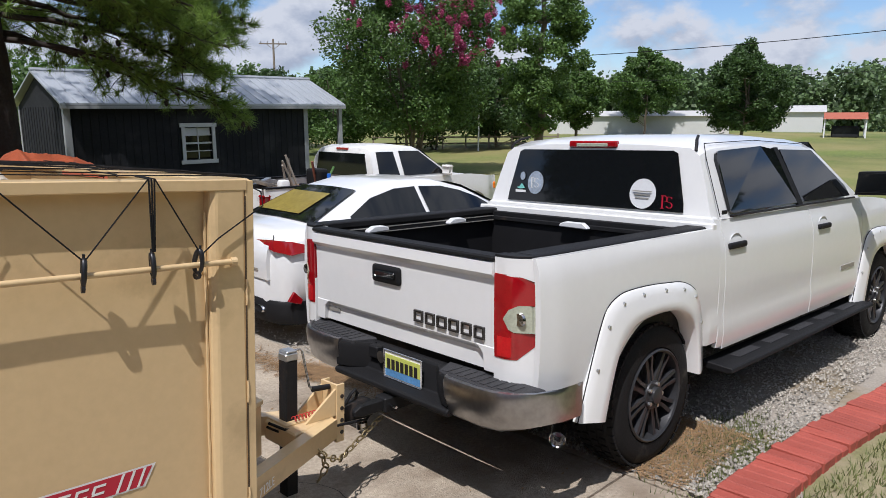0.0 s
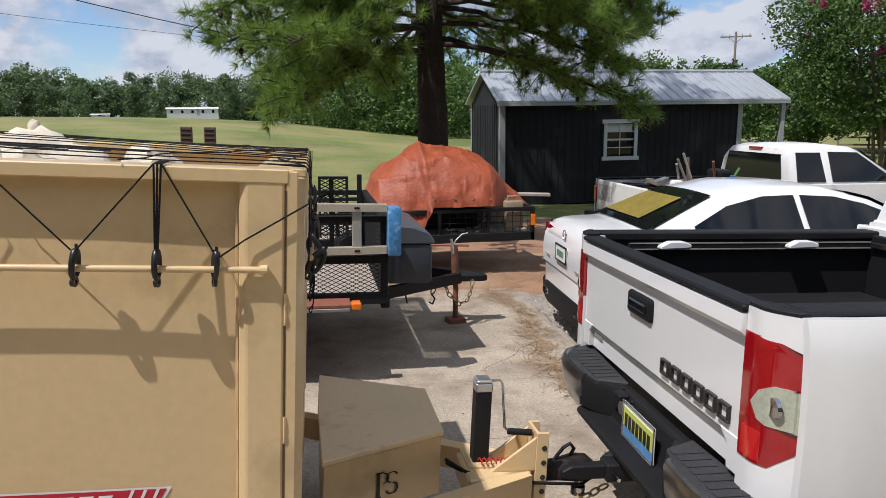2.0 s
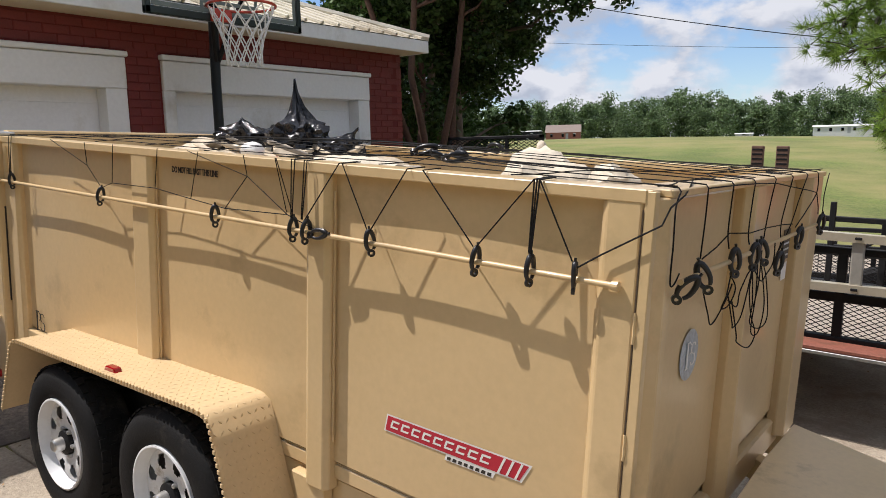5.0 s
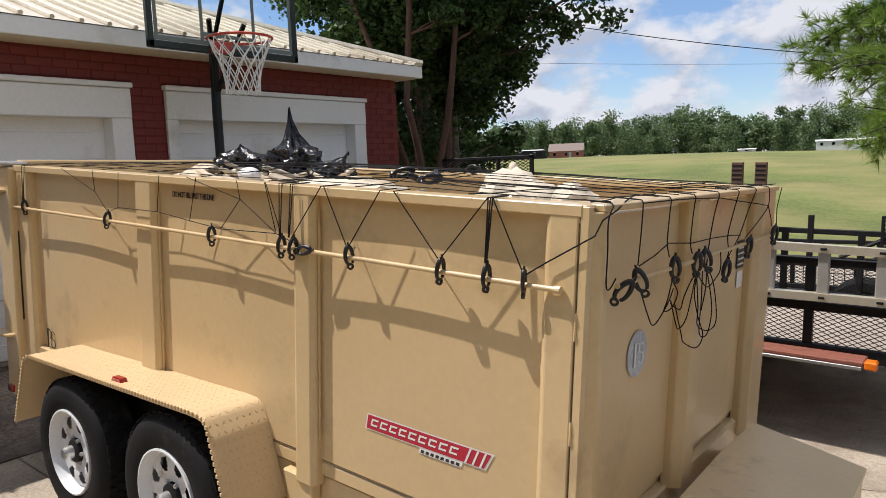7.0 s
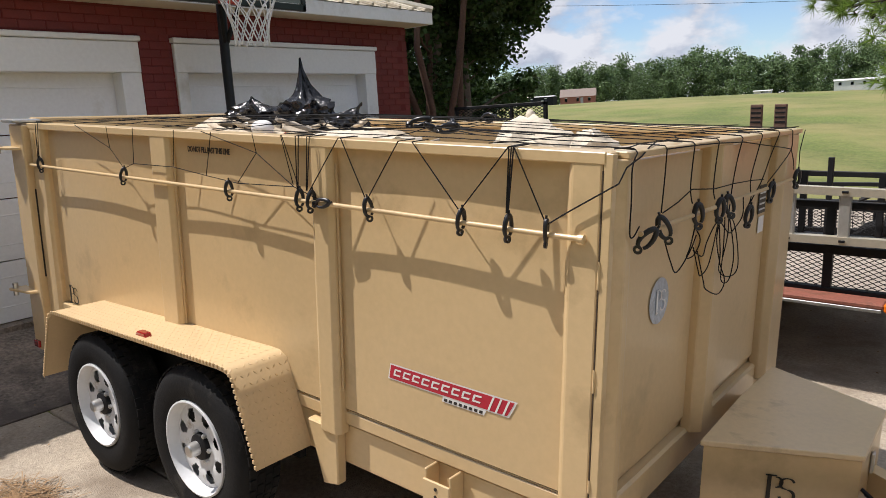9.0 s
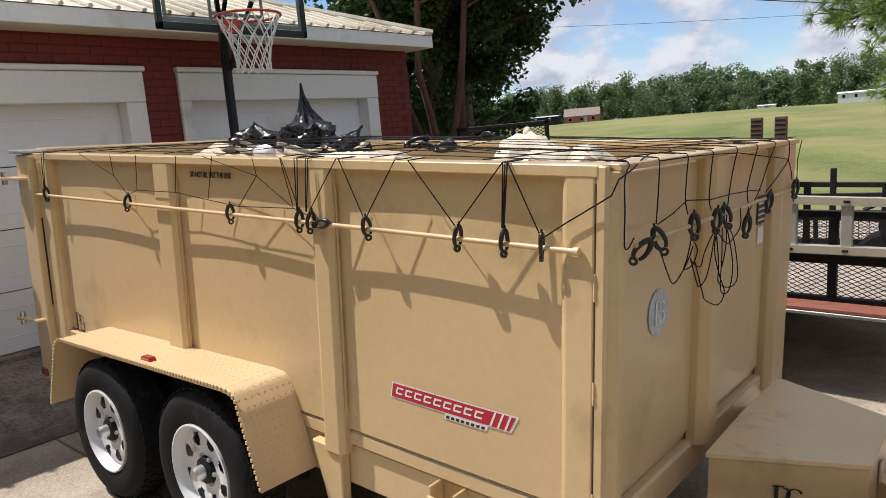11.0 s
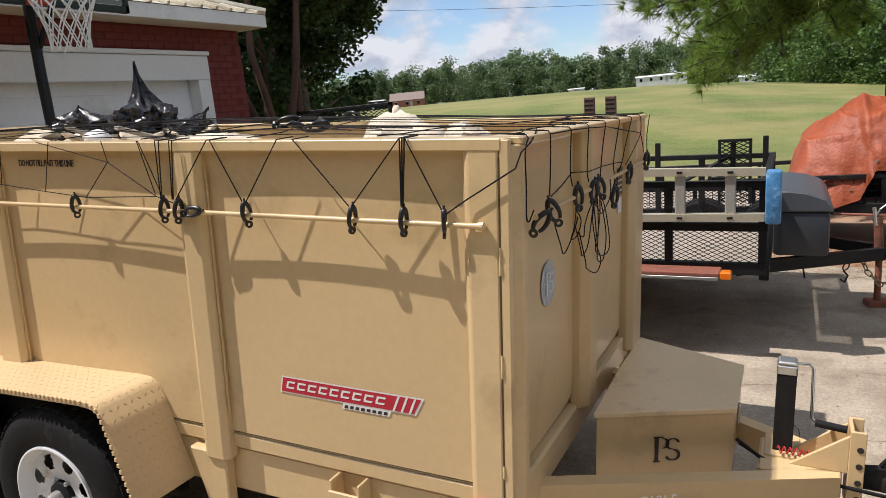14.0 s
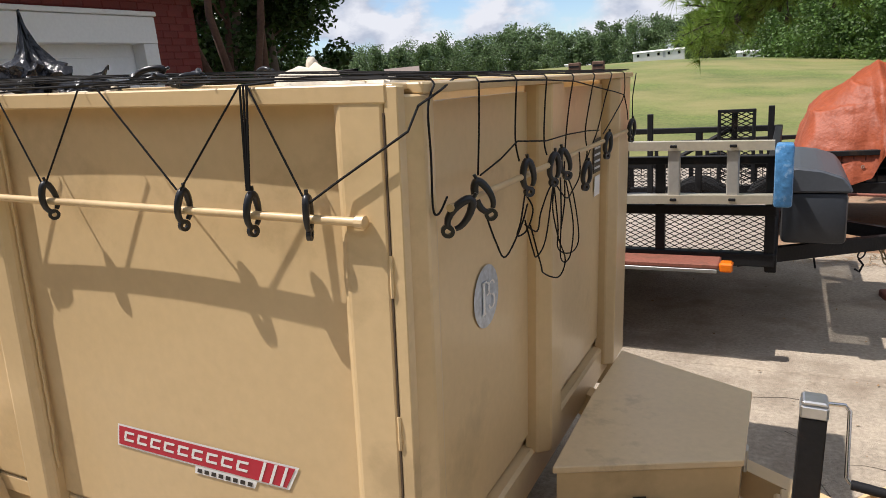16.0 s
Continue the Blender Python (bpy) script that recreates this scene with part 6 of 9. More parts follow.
for k in range(9):
    x, y = random.uniform(-1.4, 0.0), random.uniform(-0.65, 0.6)
    a = random.uniform(0, 3.1)
    bm = box(-0.35, 0.35, -0.05, 0.05, -0.03, 0.03, 0.008, turn=Matrix.Rotation(a, 3, "Z") @ Matrix.Rotation(random.uniform(-0.15, 0.15), 3, "Y"))
    bmesh.ops.translate(bm, vec=(x, y, 1.10 + random.uniform(0, 0.1)), verts=bm.verts[:])
    loose("scrap_board", bm, random.choice((FLAKY_WOOD, BLACK_PLASTIC, DULL_STEEL)), "scrap board lying across the loaded pickup bed", "board")
loose("load", box(-1.70, 0.36, -0.78, 0.78, 0.72, 1.06, 0.05), DIRT, "dark mixed load filling the pickup bed", "load")

# ---- trailer front: tongue, tool box, jack, coupler ----
SHIFT[dump.name] = ON_TONGUE @ pose(-0.055, -0.03, -0.025)
for s, y0 in ((-1, 2.50), (1, 3.78)):
    tongue = [(-0.06, y0 - s * 0.035, 0.44), (0.95, 3.08 + s * 0.07, 0.44)]
    a, b = Vector(tongue[0]), Vector(tongue[1])
    d = (b - a).normalized()
    n = Vector((-d.y, d.x, 0)) * 0.032
    bm = loft([[p - n - Vector((0, 0, 0.038)), p + n - Vector((0, 0, 0.038)), p + n + Vector((0, 0, 0.06)), p - n + Vector((0, 0, 0.06))] for p in (a, b)])
    part("tongue_rail", bm, TAN, dump, "tan steel tongue rail")

# five-sided tool box on the tongue
BOX = [(0.085, 2.835), (0.553, 3.065), (0.553, 3.525), (0.085, 3.735), (0.075, 3.3)]
tool_box = thing_on_drive("tool_box", 0.35, 3.2, "tan steel tool box with a tapering lid on the trailer tongue", "tool box", base=TRAIL)
LOW, LIDN, LIDF = 0.36, 0.63, 0.63


def lid_z(x, y):
    return LIDN + (LIDF - LIDN) * (y - 2.80) / 0.7


def box_body():
    bm = bmesh.new()
    top = [bm.verts.new((x, y, lid_z(x, y) - 0.012)) for x, y in BOX]
    low = [bm.verts.new((x, y, LOW)) for x, y in BOX]
    bm.faces.new(top)
    bm.faces.new(low[::-1])
    for i in range(5):
        bm.faces.new((low[i], low[(i + 1) % 5], top[(i + 1) % 5], top[i]))
    bmesh.ops.recalc_face_normals(bm, faces=bm.faces[:])
    return bm


def box_lid():
    bm = bmesh.new()
    c = Vector((0.32, 3.29))
    rim = [c + (Vector(p) - c) * 1.035 for p in BOX]
    top = [bm.verts.new((p.x, p.y, lid_z(p.x, p.y))) for p in rim]
    low = [bm.verts.new((p.x, p.y, lid_z(p.x, p.y) - 0.022)) for p in rim]
    bm.faces.new(top)
    bm.faces.new(low[::-1])
    for i in range(5):
        bm.faces.new((low[i], low[(i + 1) % 5], top[(i + 1) % 5], top[i]))
    bmesh.ops.recalc_face_normals(bm, faces=bm.faces[:])
    bmesh.ops.bevel(bm, geom=bm.edges[:], offset=0.003, segments=1, affect="EDGES")
    return bm


# lid paint made paler than the trailer's, to stand for skylight on it
TAN_SKYLIT = mat("skylit tan trailer paint", (0.68, 0.52, 0.31), 0.34, 0, 0.06, 2, 50, 0.05, 25, (0.40, 0.30, 0.18), 0.08, 3)
body = part("body", box_body(), TAN, tool_box, "tan steel box")
part("lid", box_lid(), TAN_SKYLIT, tool_box, "tan lid painted paler for skylight")
face_dir = Vector((0.468, 0.23, 0)).normalized()
face_m = Matrix((( face_dir.x, 0, face_dir.y, 0.325), (face_dir.y, 0, -face_dir.x, 2.953), (0, 1, 0, 0.475), (0, 0, 0, 1)))
mono = monogram(face_m @ pose(-0.045, -0.005, 0.004), 0.105, DECAL_BLACK, tool_box, "black monogram on the box")
words("712LE", 0.054, 0.0008, DECAL_WHITE, Matrix.Translation((0.40, 2.710, 0.433)) @ Matrix.Rotation(radians(31), 4, "Z") @ Matrix.Rotation(math.pi / 2, 4, "X"), dump, "model_mark", "white model lettering")
part("latch", box(0.5535, 0.566, 3.27, 3.31, 0.47, 0.55, 0.004), DULL_STEEL, tool_box, "steel latch")

# jack with crank
JX, JY = 0.722, 3.095
jack = thing_on_drive("trailer_jack", JX, JY, "black trailer jack with zinc head and crank handle", "trailer jack", base=TRAIL)
part("post", box(JX - 0.033, JX + 0.033, JY - 0.033, JY + 0.033, 0.10, 0.785, 0.004), BLACK_IRON, jack, "black square jack post")
part("inner_leg", box(JX - 0.025, JX + 0.025, JY - 0.025, JY + 0.025, 0.03, 0.12), DULL_STEEL, jack)
part("foot", box(JX - 0.07, JX + 0.07, JY - 0.07, JY + 0.07, 0.012, 0.03, 0.003), BLACK_IRON, jack)
part("head", box(JX - 0.035, JX + 0.035, JY - 0.035, JY + 0.035, 0.78, 0.82, 0.006), DULL_STEEL, jack, "zinc plated head")
part("head_cap", prism([(JX - 0.035, 0.82), (JX - 0.028, 0.833), (JX + 0.028, 0.833), (JX + 0.035, 0.82)], 0.07, "y", JY - 0.035, 0.004), DULL_STEEL, jack)
arm = part("crank_arm", tube([(JX + 0.03, JY, 0.82), (JX + 0.072, JY + 0.005, 0.82), (JX + 0.085, JY + 0.005, 0.805), (JX + 0.088, JY - 0.05, 0.64), (JX + 0.10, JY - 0.055, 0.628)], 0.006, 8), CHROME, jack, "zinc crank arm", 50)
part("crank_grip", tube([(JX + 0.10, JY - 0.055, 0.625), (JX + 0.20, JY - 0.06, 0.618)], 0.0135, 10), BLACK_PLASTIC, jack, "black crank grip", 50)
part("jack_plate", box(JX - 0.06, JX + 0.06, JY - 0.07, JY + 0.1, 0.47, 0.485, 0.003), TAN, jack)

# tongue head with its channel plate and coupler
part("tongue_head", prism([(0.70, 2.96), (0.97, 3.01), (0.97, 3.15), (0.70, 3.22)], 0.10, "z", 0.40, 0.008), TAN, dump, "tan tongue head")
part("channel_gusset", prism([(0.80, 0.50), (0.985, 0.64), (0.985, 0.50)], 0.014, "y", 3.02, 0.002), TAN, dump)
part("channel_gusset", prism([(0.80, 0.50), (0.985, 0.64), (0.985, 0.50)], 0.014, "y", 3.13, 0.002), TAN, dump)
channel = part("adjust_channel", prism([(0.985, 3.015), (1.035, 3.015), (1.035, 3.027), (0.998, 3.027), (0.998, 3.135), (1.035, 3.135), (1.035, 3.147), (0.985, 3.147)], 0.30, "z", 0.36, 0.002), TAN, dump, "tan drilled channel")
for k in range(4):
    part("bolt_hole", turned([(0.0, -0.001), (0.011, -0.001), (0.011, 0.001), (0.0, 0.001)], 12, "y", (1.018, 3.0135, 0.41 + k * 0.062)), DECAL_BLACK, channel)
coupler = part("coupler", loft([[(x, 3.08 + y, z) for y, z in ((-w, 0.44), (-w, 0.49), (-w * 0.5, h), (w * 0.5, h), (w, 0.49), (w, 0.44))] for x, w, h in ((1.03, 0.035, 0.505), (1.10, 0.038, 0.515), (1.17, 0.055, 0.53), (1.23, 0.05, 0.525), (1.26, 0.025, 0.50))]), BLACK_IRON, dump, "black ball coupler", 45)
part("coupler_latch", tube([(1.09, 3.08, 0.52), (1.12, 3.07, 0.57), (1.15, 3.075, 0.585), (1.17, 3.08, 0.56), (1.16, 3.085, 0.53)], 0.008, 7), BLACK_IRON, coupler)
part("hitch_ball", turned([(0.0, 0.50), (0.02, 0.497), (0.026, 0.475), (0.018, 0.452), (0.016, 0.40), (0.03, 0.395), (0.03, 0.36), (0.0, 0.36)], 16, "z", (1.20, 3.08, 0)), CHROME, dump, "chrome tow ball", 40)


def chain(points, link, material, parent_ob, name="safety_chain", label=""):
    """Oval links strung along points."""
    bm = bmesh.new()
    pts = [Vector(p) for p in points]
    total = sum((b - a).length for a, b in zip(pts, pts[1:]))
    n = max(2, int(total / (link * 1.15)))
    for i in range(n):
        t = (i + 0.5) / n * total
        for a, b in zip(pts, pts[1:]):
            if t <= (b - a).length:
                break
            t -= (b - a).length
        d = (b - a).normalized()
        c = a + d * t
        q = d.to_track_quat("X", "Z").to_matrix() @ Matrix.Rotation(math.pi / 2 * (i % 2), 3, "X")
        ring = [c + q @ Vector((0.75 * link * math.cos(w) , 0.42 * link * math.sin(w), 0)) for w in np.arange(0, 6.28, 6.2832 / 10)]
        tube(ring, link * 0.13, 5, bm, closed=True)
    return part(name, bm, material, parent_ob, label)


CHAIN = mat("worn brass coloured chain", (0.34, 0.27, 0.15), 0.45, 0.8, 0.2, 20, 90)
chain([(0.78, 2.94, 0.42), (0.85, 2.90, 0.36), (0.95, 2.94, 0.31), (1.04, 3.0, 0.30), (1.16, 3.03, 0.34), (1.32, 3.06, 0.40)], 0.035, CHAIN, dump, label="yellow zinc safety chain")
chain([(0.74, 2.95, 0.44), (0.80, 2.89, 0.40), (0.86, 2.93, 0.30), (0.84, 2.97, 0.22)], 0.035, CHAIN, dump, label="yellow zinc safety chain")
coil = [(0.76 + 0.22 * t, 3.06 + 0.013 * math.cos(t * 70), 0.53 + 0.013 * math.sin(t * 70)) for t in np.arange(0, 1, 0.012)]
part("breakaway_cable", tube(coil, 0.0025, 5), mat("red coil cable", (0.5, 0.03, 0.03), 0.4), dump, "red coiled breakaway cable")
part("wiring_cable", tube([(0.62, 3.05, 0.55), (0.70, 3.04, 0.50), (0.80, 3.02, 0.47), (0.95, 3.0, 0.46), (1.2, 3.04, 0.42), (1.45, 3.15, 0.52)], 0.007, 7), BLACK_PLASTIC, dump, "black wiring cable", 60)
part("wiring_cable", tube([(0.63, 3.08, 0.52), (0.72, 3.10, 0.46), (0.74, 3.02, 0.44)], 0.006, 7), BLACK_PLASTIC, dump, "black wiring cable", 60)

# round sticker and small label on the front sheet
SHIFT[dump.name] = ON_TONGUE


def front_mark(y, z, off=0.004):
    return Matrix(((0, 0, 1, FRONT - 0.03 + off), (1, 0, 0, y), (0, 1, 0, z), (0, 0, 0, 1)))


bm = bmesh.new()
bm.faces.new([bm.verts.new((0.081 * math.cos(k * 0.2244), 0.081 * math.sin(k * 0.2244), 0)) for k in range(28)])
sticker = part("sticker", bm, SILVER, dump, "round silver sticker", m=front_mark(2.663, 1.165))
monogram(front_mark(2.663, 1.165, 0.006) @ pose(-0.03, 0, 0), 0.085, DECAL_WHITE, dump, "white monogram")
part("label", box(-0.055, 0.055, -0.06, 0.07, 0, 0.002), DECAL_BLACK, dump, "black warning label", m=front_mark(3.80, 1.385))
part("label", box(-0.04, 0.04, -0.045, 0.03, 0, 0.002), DECAL_WHITE, dump, "white data label", m=front_mark(3.805, 1.28))
for k in range(4):
    part("label_line", box(-0.045, 0.045, -0.045 + k * 0.025, -0.037 + k * 0.025, 0, 0.003), PALE_GREY, dump, m=front_mark(3.80, 1.385))

# ---- black utility trailer with a ladder along it ----
def lattice(origin, across, up, w, h, cell, r, bm=None):
    """Expanded metal: slanting strands both ways, as thin bars."""
    bm = bm or bmesh.new()
    o, a, u = Vector(origin), Vector(across).normalized(), Vector(up).normalized()
    n = a.cross(u).normalized() * r
    ratio = 0.5
    def strand(p, q):
        p, q = o + a * p[0] + u * p[1], o + a * q[0] + u * q[1]
        s = (q - p).normalized().cross(n).normalized() * r
        quad = [p - s + n, q - s + n, q + s + n, p + s + n]
        rear = [v - 2 * n for v in quad]
        f, g = [bm.verts.new(v) for v in quad], [bm.verts.new(v) for v in rear]
        bm.faces.new(f)
        bm.faces.new(g[::-1])
        for i in range(4):
            bm.faces.new((f[i], g[i], g[(i + 1) % 4], f[(i + 1) % 4]))
    k = -h / ratio
    while k < w:
        for flip in (0, 1):
            x0, z0, x1, z1 = k, 0.0, k + h / ratio, h
            if x0 < 0:
                z0, x0 = -x0 * ratio, 0.0
            if x1 > w:
                z1, x1 = z1 - (x1 - w) * ratio, w
            if x1 - x0 > cell * 0.3:
                strand((x0, h - z0 if flip else z0), (x1, h - z1 if flip else z1))
        k += cell
    return bm


UTIL = DRIVE @ pose(-0.115, 0.085, -0.035) @ Matrix.Scale(1.04, 4)
util = thing_on_drive("utility_trailer", -1.4, 6.1, "black steel utility trailer with mesh sides, on a jack", "trailer", base=UTIL)
UF, UR, UN, UX = 0.67, -3.6, 5.15, 7.10
deck = part("deck", box(UR, UF, UN + 0.3, UN + 0.36, 0.50, 0.555, 0.004), BLACK_IRON, util, "black deck bearer")
part("bearer", box(UR, UF, UX - 0.36, UX - 0.30, 0.50, 0.555, 0.004), BLACK_IRON, deck)
for k in range(13):
    part("plank", box(UR, UF, UN + 0.036 + k * 0.145, UN + 0.036 + k * 0.145 + (0.1405 if k % 3 else 0.138), 0.556, 0.598, 0.003), FLAKY_WOOD, deck)
for y in (UN, UX):
    part("bottom_frame", box(UR, UF + 0.03, y - 0.035, y + 0.035, 0.56, 0.635, 0.006), BLACK_IRON, util, "black angle frame")
    part("mid_bar", box(UR, UF + 0.03, y - 0.025, y + 0.025, 0.845, 0.90, 0.005), BLACK_IRON, util, "black side bar")
    part("top_bar", box(UR, UF + 0.03, y - 0.025, y + 0.025, 1.13, 1.175, 0.005), BLACK_IRON, util, "black top rail")
    for x in (UF, 0.09, -0.5, -1.1, -1.7, -2.3, -2.9, UR + 0.03):
        part("upright", box(x - 0.026, x + 0.026, y - 0.024, y + 0.024, 0.60, 1.15, 0.004), BLACK_IRON, util, "black upright")
    mesh = part("mesh_panel", lattice((UR, y - 0.004, 0.64), (1, 0, 0), (0, 0, 1), UF - UR - 0.02, 0.205, 0.056, 0.0022), BLACK_IRON, util, "black expanded metal panel")
    tagged(mesh, kind="stuff")
part("front_frame", box(UF - 0.02, UF + 0.04, UN, UX, 0.52, 0.62, 0.006), BLACK_IRON, util)
part("front_bar", box(UF - 0.02, UF + 0.03, UN, UX, 1.13, 1.175, 0.005), BLACK_IRON, util)
tagged(part("mesh_panel", lattice((UF, UN, 0.64), (0, 1, 0), (0, 0, 1), UX - UN, 0.48, 0.06, 0.0024), BLACK_IRON, util, "black expanded metal panel"), kind="stuff")
for x in (-0.28, 0.36, 0.62):
    part("tie_post", box(x - 0.022, x + 0.022, UX - 0.12, UX - 0.08, 0.6, 1.30 if x < 0.6 else 1.33, 0.004), BLACK_IRON, util)
part("cross_tie", tube([(-0.05, UX - 0.1, 0.95), (0.35, UX - 0.1, 1.17)], 0.02, 6), BLACK_IRON, util)
ramp_gate = part("ramp_gate", box(0.24, 0.265, UX - 0.16, UX - 0.13, 0.75, 1.31, 0.003), BLACK_IRON, util, "black mesh ramp piece standing upright")
part("gate_side", box(0.49, 0.515, UX - 0.16, UX - 0.13, 0.75, 1.31, 0.003), BLACK_IRON, ramp_gate)
part("gate_top", box(0.24, 0.515, UX - 0.16, UX - 0.13, 1.29, 1.315, 0.003), BLACK_IRON, ramp_gate)
tagged(part("gate_mesh", lattice((0.25, UX - 0.145, 0.76), (1, 0, 0), (0, 0, 1), 0.25, 0.54, 0.07, 0.004), BLACK_IRON, ramp_gate), kind="stuff")
step = part("fender_step", box(-1.9, 0.43, 4.93, 5.113, 0.585, 0.612, 0.006), RUST, util, "faded red fender plate")
part("step_edge", box(-1.9, 0.42, 4.92, 4.93, 0.565, 0.585, 0.002), DULL_STEEL, step)
part("marker_light", box(0.43, 0.50, 4.93, 5.01, 0.568, 0.62, 0.01), AMBER_LENS, util, "amber marker lamp")
for x in (-1.55, -0.75):
    for y in (4.84, 7.17):
        part("wheel", turned([(0.0, 0.02), (0.19, 0.02), (0.21, 0.0), (0.29, 0.0), (0.33, 0.03), (0.33, 0.19), (0.0, 0.19)], 28, "y", (x, y, 0.33)), RUBBER, util, "black tyre", 35)
for s in (-1, 1):
    a, b = Vector((0.5, 6.1 + s * 0.75, 0.56)), Vector((1.47, 6.43 + s * 0.04, 0.47))
    n = Vector((0, 0.03, 0))
    part("tongue_rail", loft([[p - n - Vector((0, 0, 0.06)), p + n - Vector((0, 0, 0.06)), p + n + Vector((0, 0, 0.03)), p - n + Vector((0, 0, 0.03))] for p in (a, b)]), BLACK_IRON, util, "black tongue rail")
part("coupler", loft([[(x, 6.43 + y, z - 0.10) for y, z in ((-w, 0.52), (-w, 0.57), (0, h), (w, 0.57), (w, 0.52))] for x, w, h in ((1.44, 0.05, 0.60), (1.58, 0.05, 0.60), (1.66, 0.06, 0.595), (1.72, 0.03, 0.56))]), BLACK_IRON, util, "black coupler", 45)
# black plastic box on its tongue
ubox = thing_on_drive("storage_box", 0.9, 5.9, "dark plastic storage box with a grey sloped lid", "storage box", base=UTIL)
part("body", box(0.72, 1.06, 5.45, 6.55, 0.62, 0.92, 0.03, seg=2), mat("dark grey plastic", (0.032, 0.037, 0.045), 0.45, 0, 0.12), ubox, "dark grey plastic body", 40)
part("lid", prism([(0.70, 0.92), (1.08, 0.92), (1.075, 0.95), (1.03, 1.01), (0.92, 1.05), (0.80, 1.065), (0.70, 1.06)], 1.12, "y", 5.44, 0.012), mat("grey plastic lid", (0.07, 0.078, 0.09), 0.4, 0, 0.1), ubox, "grey plastic lid")
# its jack on a brick block
JX, JY = 1.44, 6.43
ujack = thing_on_drive("tongue_jack", JX, JY, "rusty red trailer jack post with cross handle", "trailer jack", base=UTIL)
part("tube", tube([(JX, JY, 0.08), (JX, JY, 0.50)], 0.024, 10), RUST, ujack, "rusty steel tube", 50)
part("collar", tube([(JX, JY, 0.40), (JX, JY, 0.425)], 0.055, 12), RUST, ujack, "rusty collar plate", 50)
part("upper_tube", tube([(JX, JY, 0.42), (JX - 0.02, JY, 0.73)], 0.033, 10), RUST, ujack, "red primer tube", 50)
part("handle", box(-0.30, 0.13, -0.022, 0.022, -0.007, 0.007, 0.003, turn=Matrix.Rotation(0.03, 3, "Y")), RUST, ujack, "rusty flat handle", None, pose(JX - 0.02, JY, 0.742))
part("handle_hook", tube([(JX - 0.04, JY - 0.02, 0.73), (JX - 0.01, JY - 0.02, 0.79), (JX + 0.05, JY, 0.84), (JX + 0.10, JY, 0.85)], 0.006, 6), DULL_STEEL, ujack)
part("pin", tube([(JX - 0.03, JY - 0.02, 0.66), (JX - 0.05, JY - 0.02, 0.80)], 0.013, 8), DULL_STEEL, ujack)
chain([(JX - 0.14, JY - 0.06, 0.47), (JX - 0.08, JY - 0.10, 0.32), (JX + 0.0, JY - 0.12, 0.24), (JX + 0.07, JY - 0.12, 0.25), (JX + 0.12, JY - 0.09, 0.33), (JX + 0.14, JY - 0.06, 0.43)], 0.042, CHAIN, util, label="rusty safety chain")
chain([(JX - 0.20, JY - 0.10, 0.46), (JX - 0.22, JY - 0.12, 0.37), (JX - 0.24, JY - 0.12, 0.33)], 0.042, BLACK_IRON, util, label="black chain end")
part("chain_hook", tube([(JX - 0.24, JY - 0.12, 0.33), (JX - 0.21, JY - 0.12, 0.29), (JX - 0.23, JY - 0.12, 0.24), (JX - 0.26, JY - 0.12, 0.26)], 0.008, 6), BLACK_IRON, util)
part("wiring", tube([(0.90, 5.95, 0.60), (0.92, 5.9, 0.42), (0.93, 5.9, 0.36)], 0.007, 6), BLACK_PLASTIC, util)
block = solo("brick_block", box(-0.08, 0.08, -0.065, 0.065, 0.0, 0.08, 0.008), RUST, UTIL @ pose(JX, JY, 0.0, 0, 0, 12), "red brick block under the trailer jack", "block")

# aluminium ladder lying on edge along the trailer side
ladder = thing_on_drive("ladder", -1.0, 5.08, "weathered aluminium ladder lying on edge along the trailer", "ladder", base=UTIL)
LY = 5.07
def lz(x, top):
    return (1.245 - 0.012 * x if top else 0.945 + 0.01 * x)
for top in (True, False):
    a, b = Vector((-3.2, LY, lz(-3.2, top))), Vector((0.68, LY, lz(0.68, top)))
    part("side_rail", loft([[p + Vector((0, dy, dz)) for dy, dz in ((-0.035, -0.024), (0.035, -0.024), (0.035, 0.024), (-0.035, 0.024))] for p in (a, b)]), ALUMINIUM, ladder, "aluminium side rail")
for k in range(12):
    x = 0.48 - k * 0.305
    part("rung", box(x - 0.032, x + 0.032, LY - 0.02, LY + 0.02, lz(x, False) + 0.015, lz(x, True) - 0.015, 0.006), ALU_GREY, ladder, "grey rung")
    for top in (True, False):
        part("rivet", box(x - 0.018, x + 0.018, LY - 0.042, LY - 0.034, lz(x, top) - 0.008, lz(x, top) + 0.008, 0.003), BLACK_IRON, ladder)
foot = solo("wrapped_pad", box(-0.045, 0.045, -0.07, 0.07, -0.165, 0.165, 0.016, seg=2), BLUE_FOAM, UTIL @ pose(0.728, LY, 1.08), "blue plastic wrapped pad on the ladder end", "pad", smooth=40)
for k, x in enumerate((-0.90, -0.70)):
    st = solo("stake", box(-0.05, 0.05, -0.02, 0.02, 0.0, 1.14, 0.006), mat("brown stake wood", (0.13, 0.075, 0.05), 0.8, 0, 0.25, 8, 40) if k == 0 else bpy.data.materials["brown stake wood"], UTIL @ pose(x, 7.0, 0.61), "brown wooden stake standing in the utility trailer", "stake", "stakes in the utility trailer")
    for j in range(4):
        part("groove", box(-0.042, 0.042, -0.023, -0.019, 0.98 + j * 0.04, 0.995 + j * 0.04), BLACK_IRON, st)

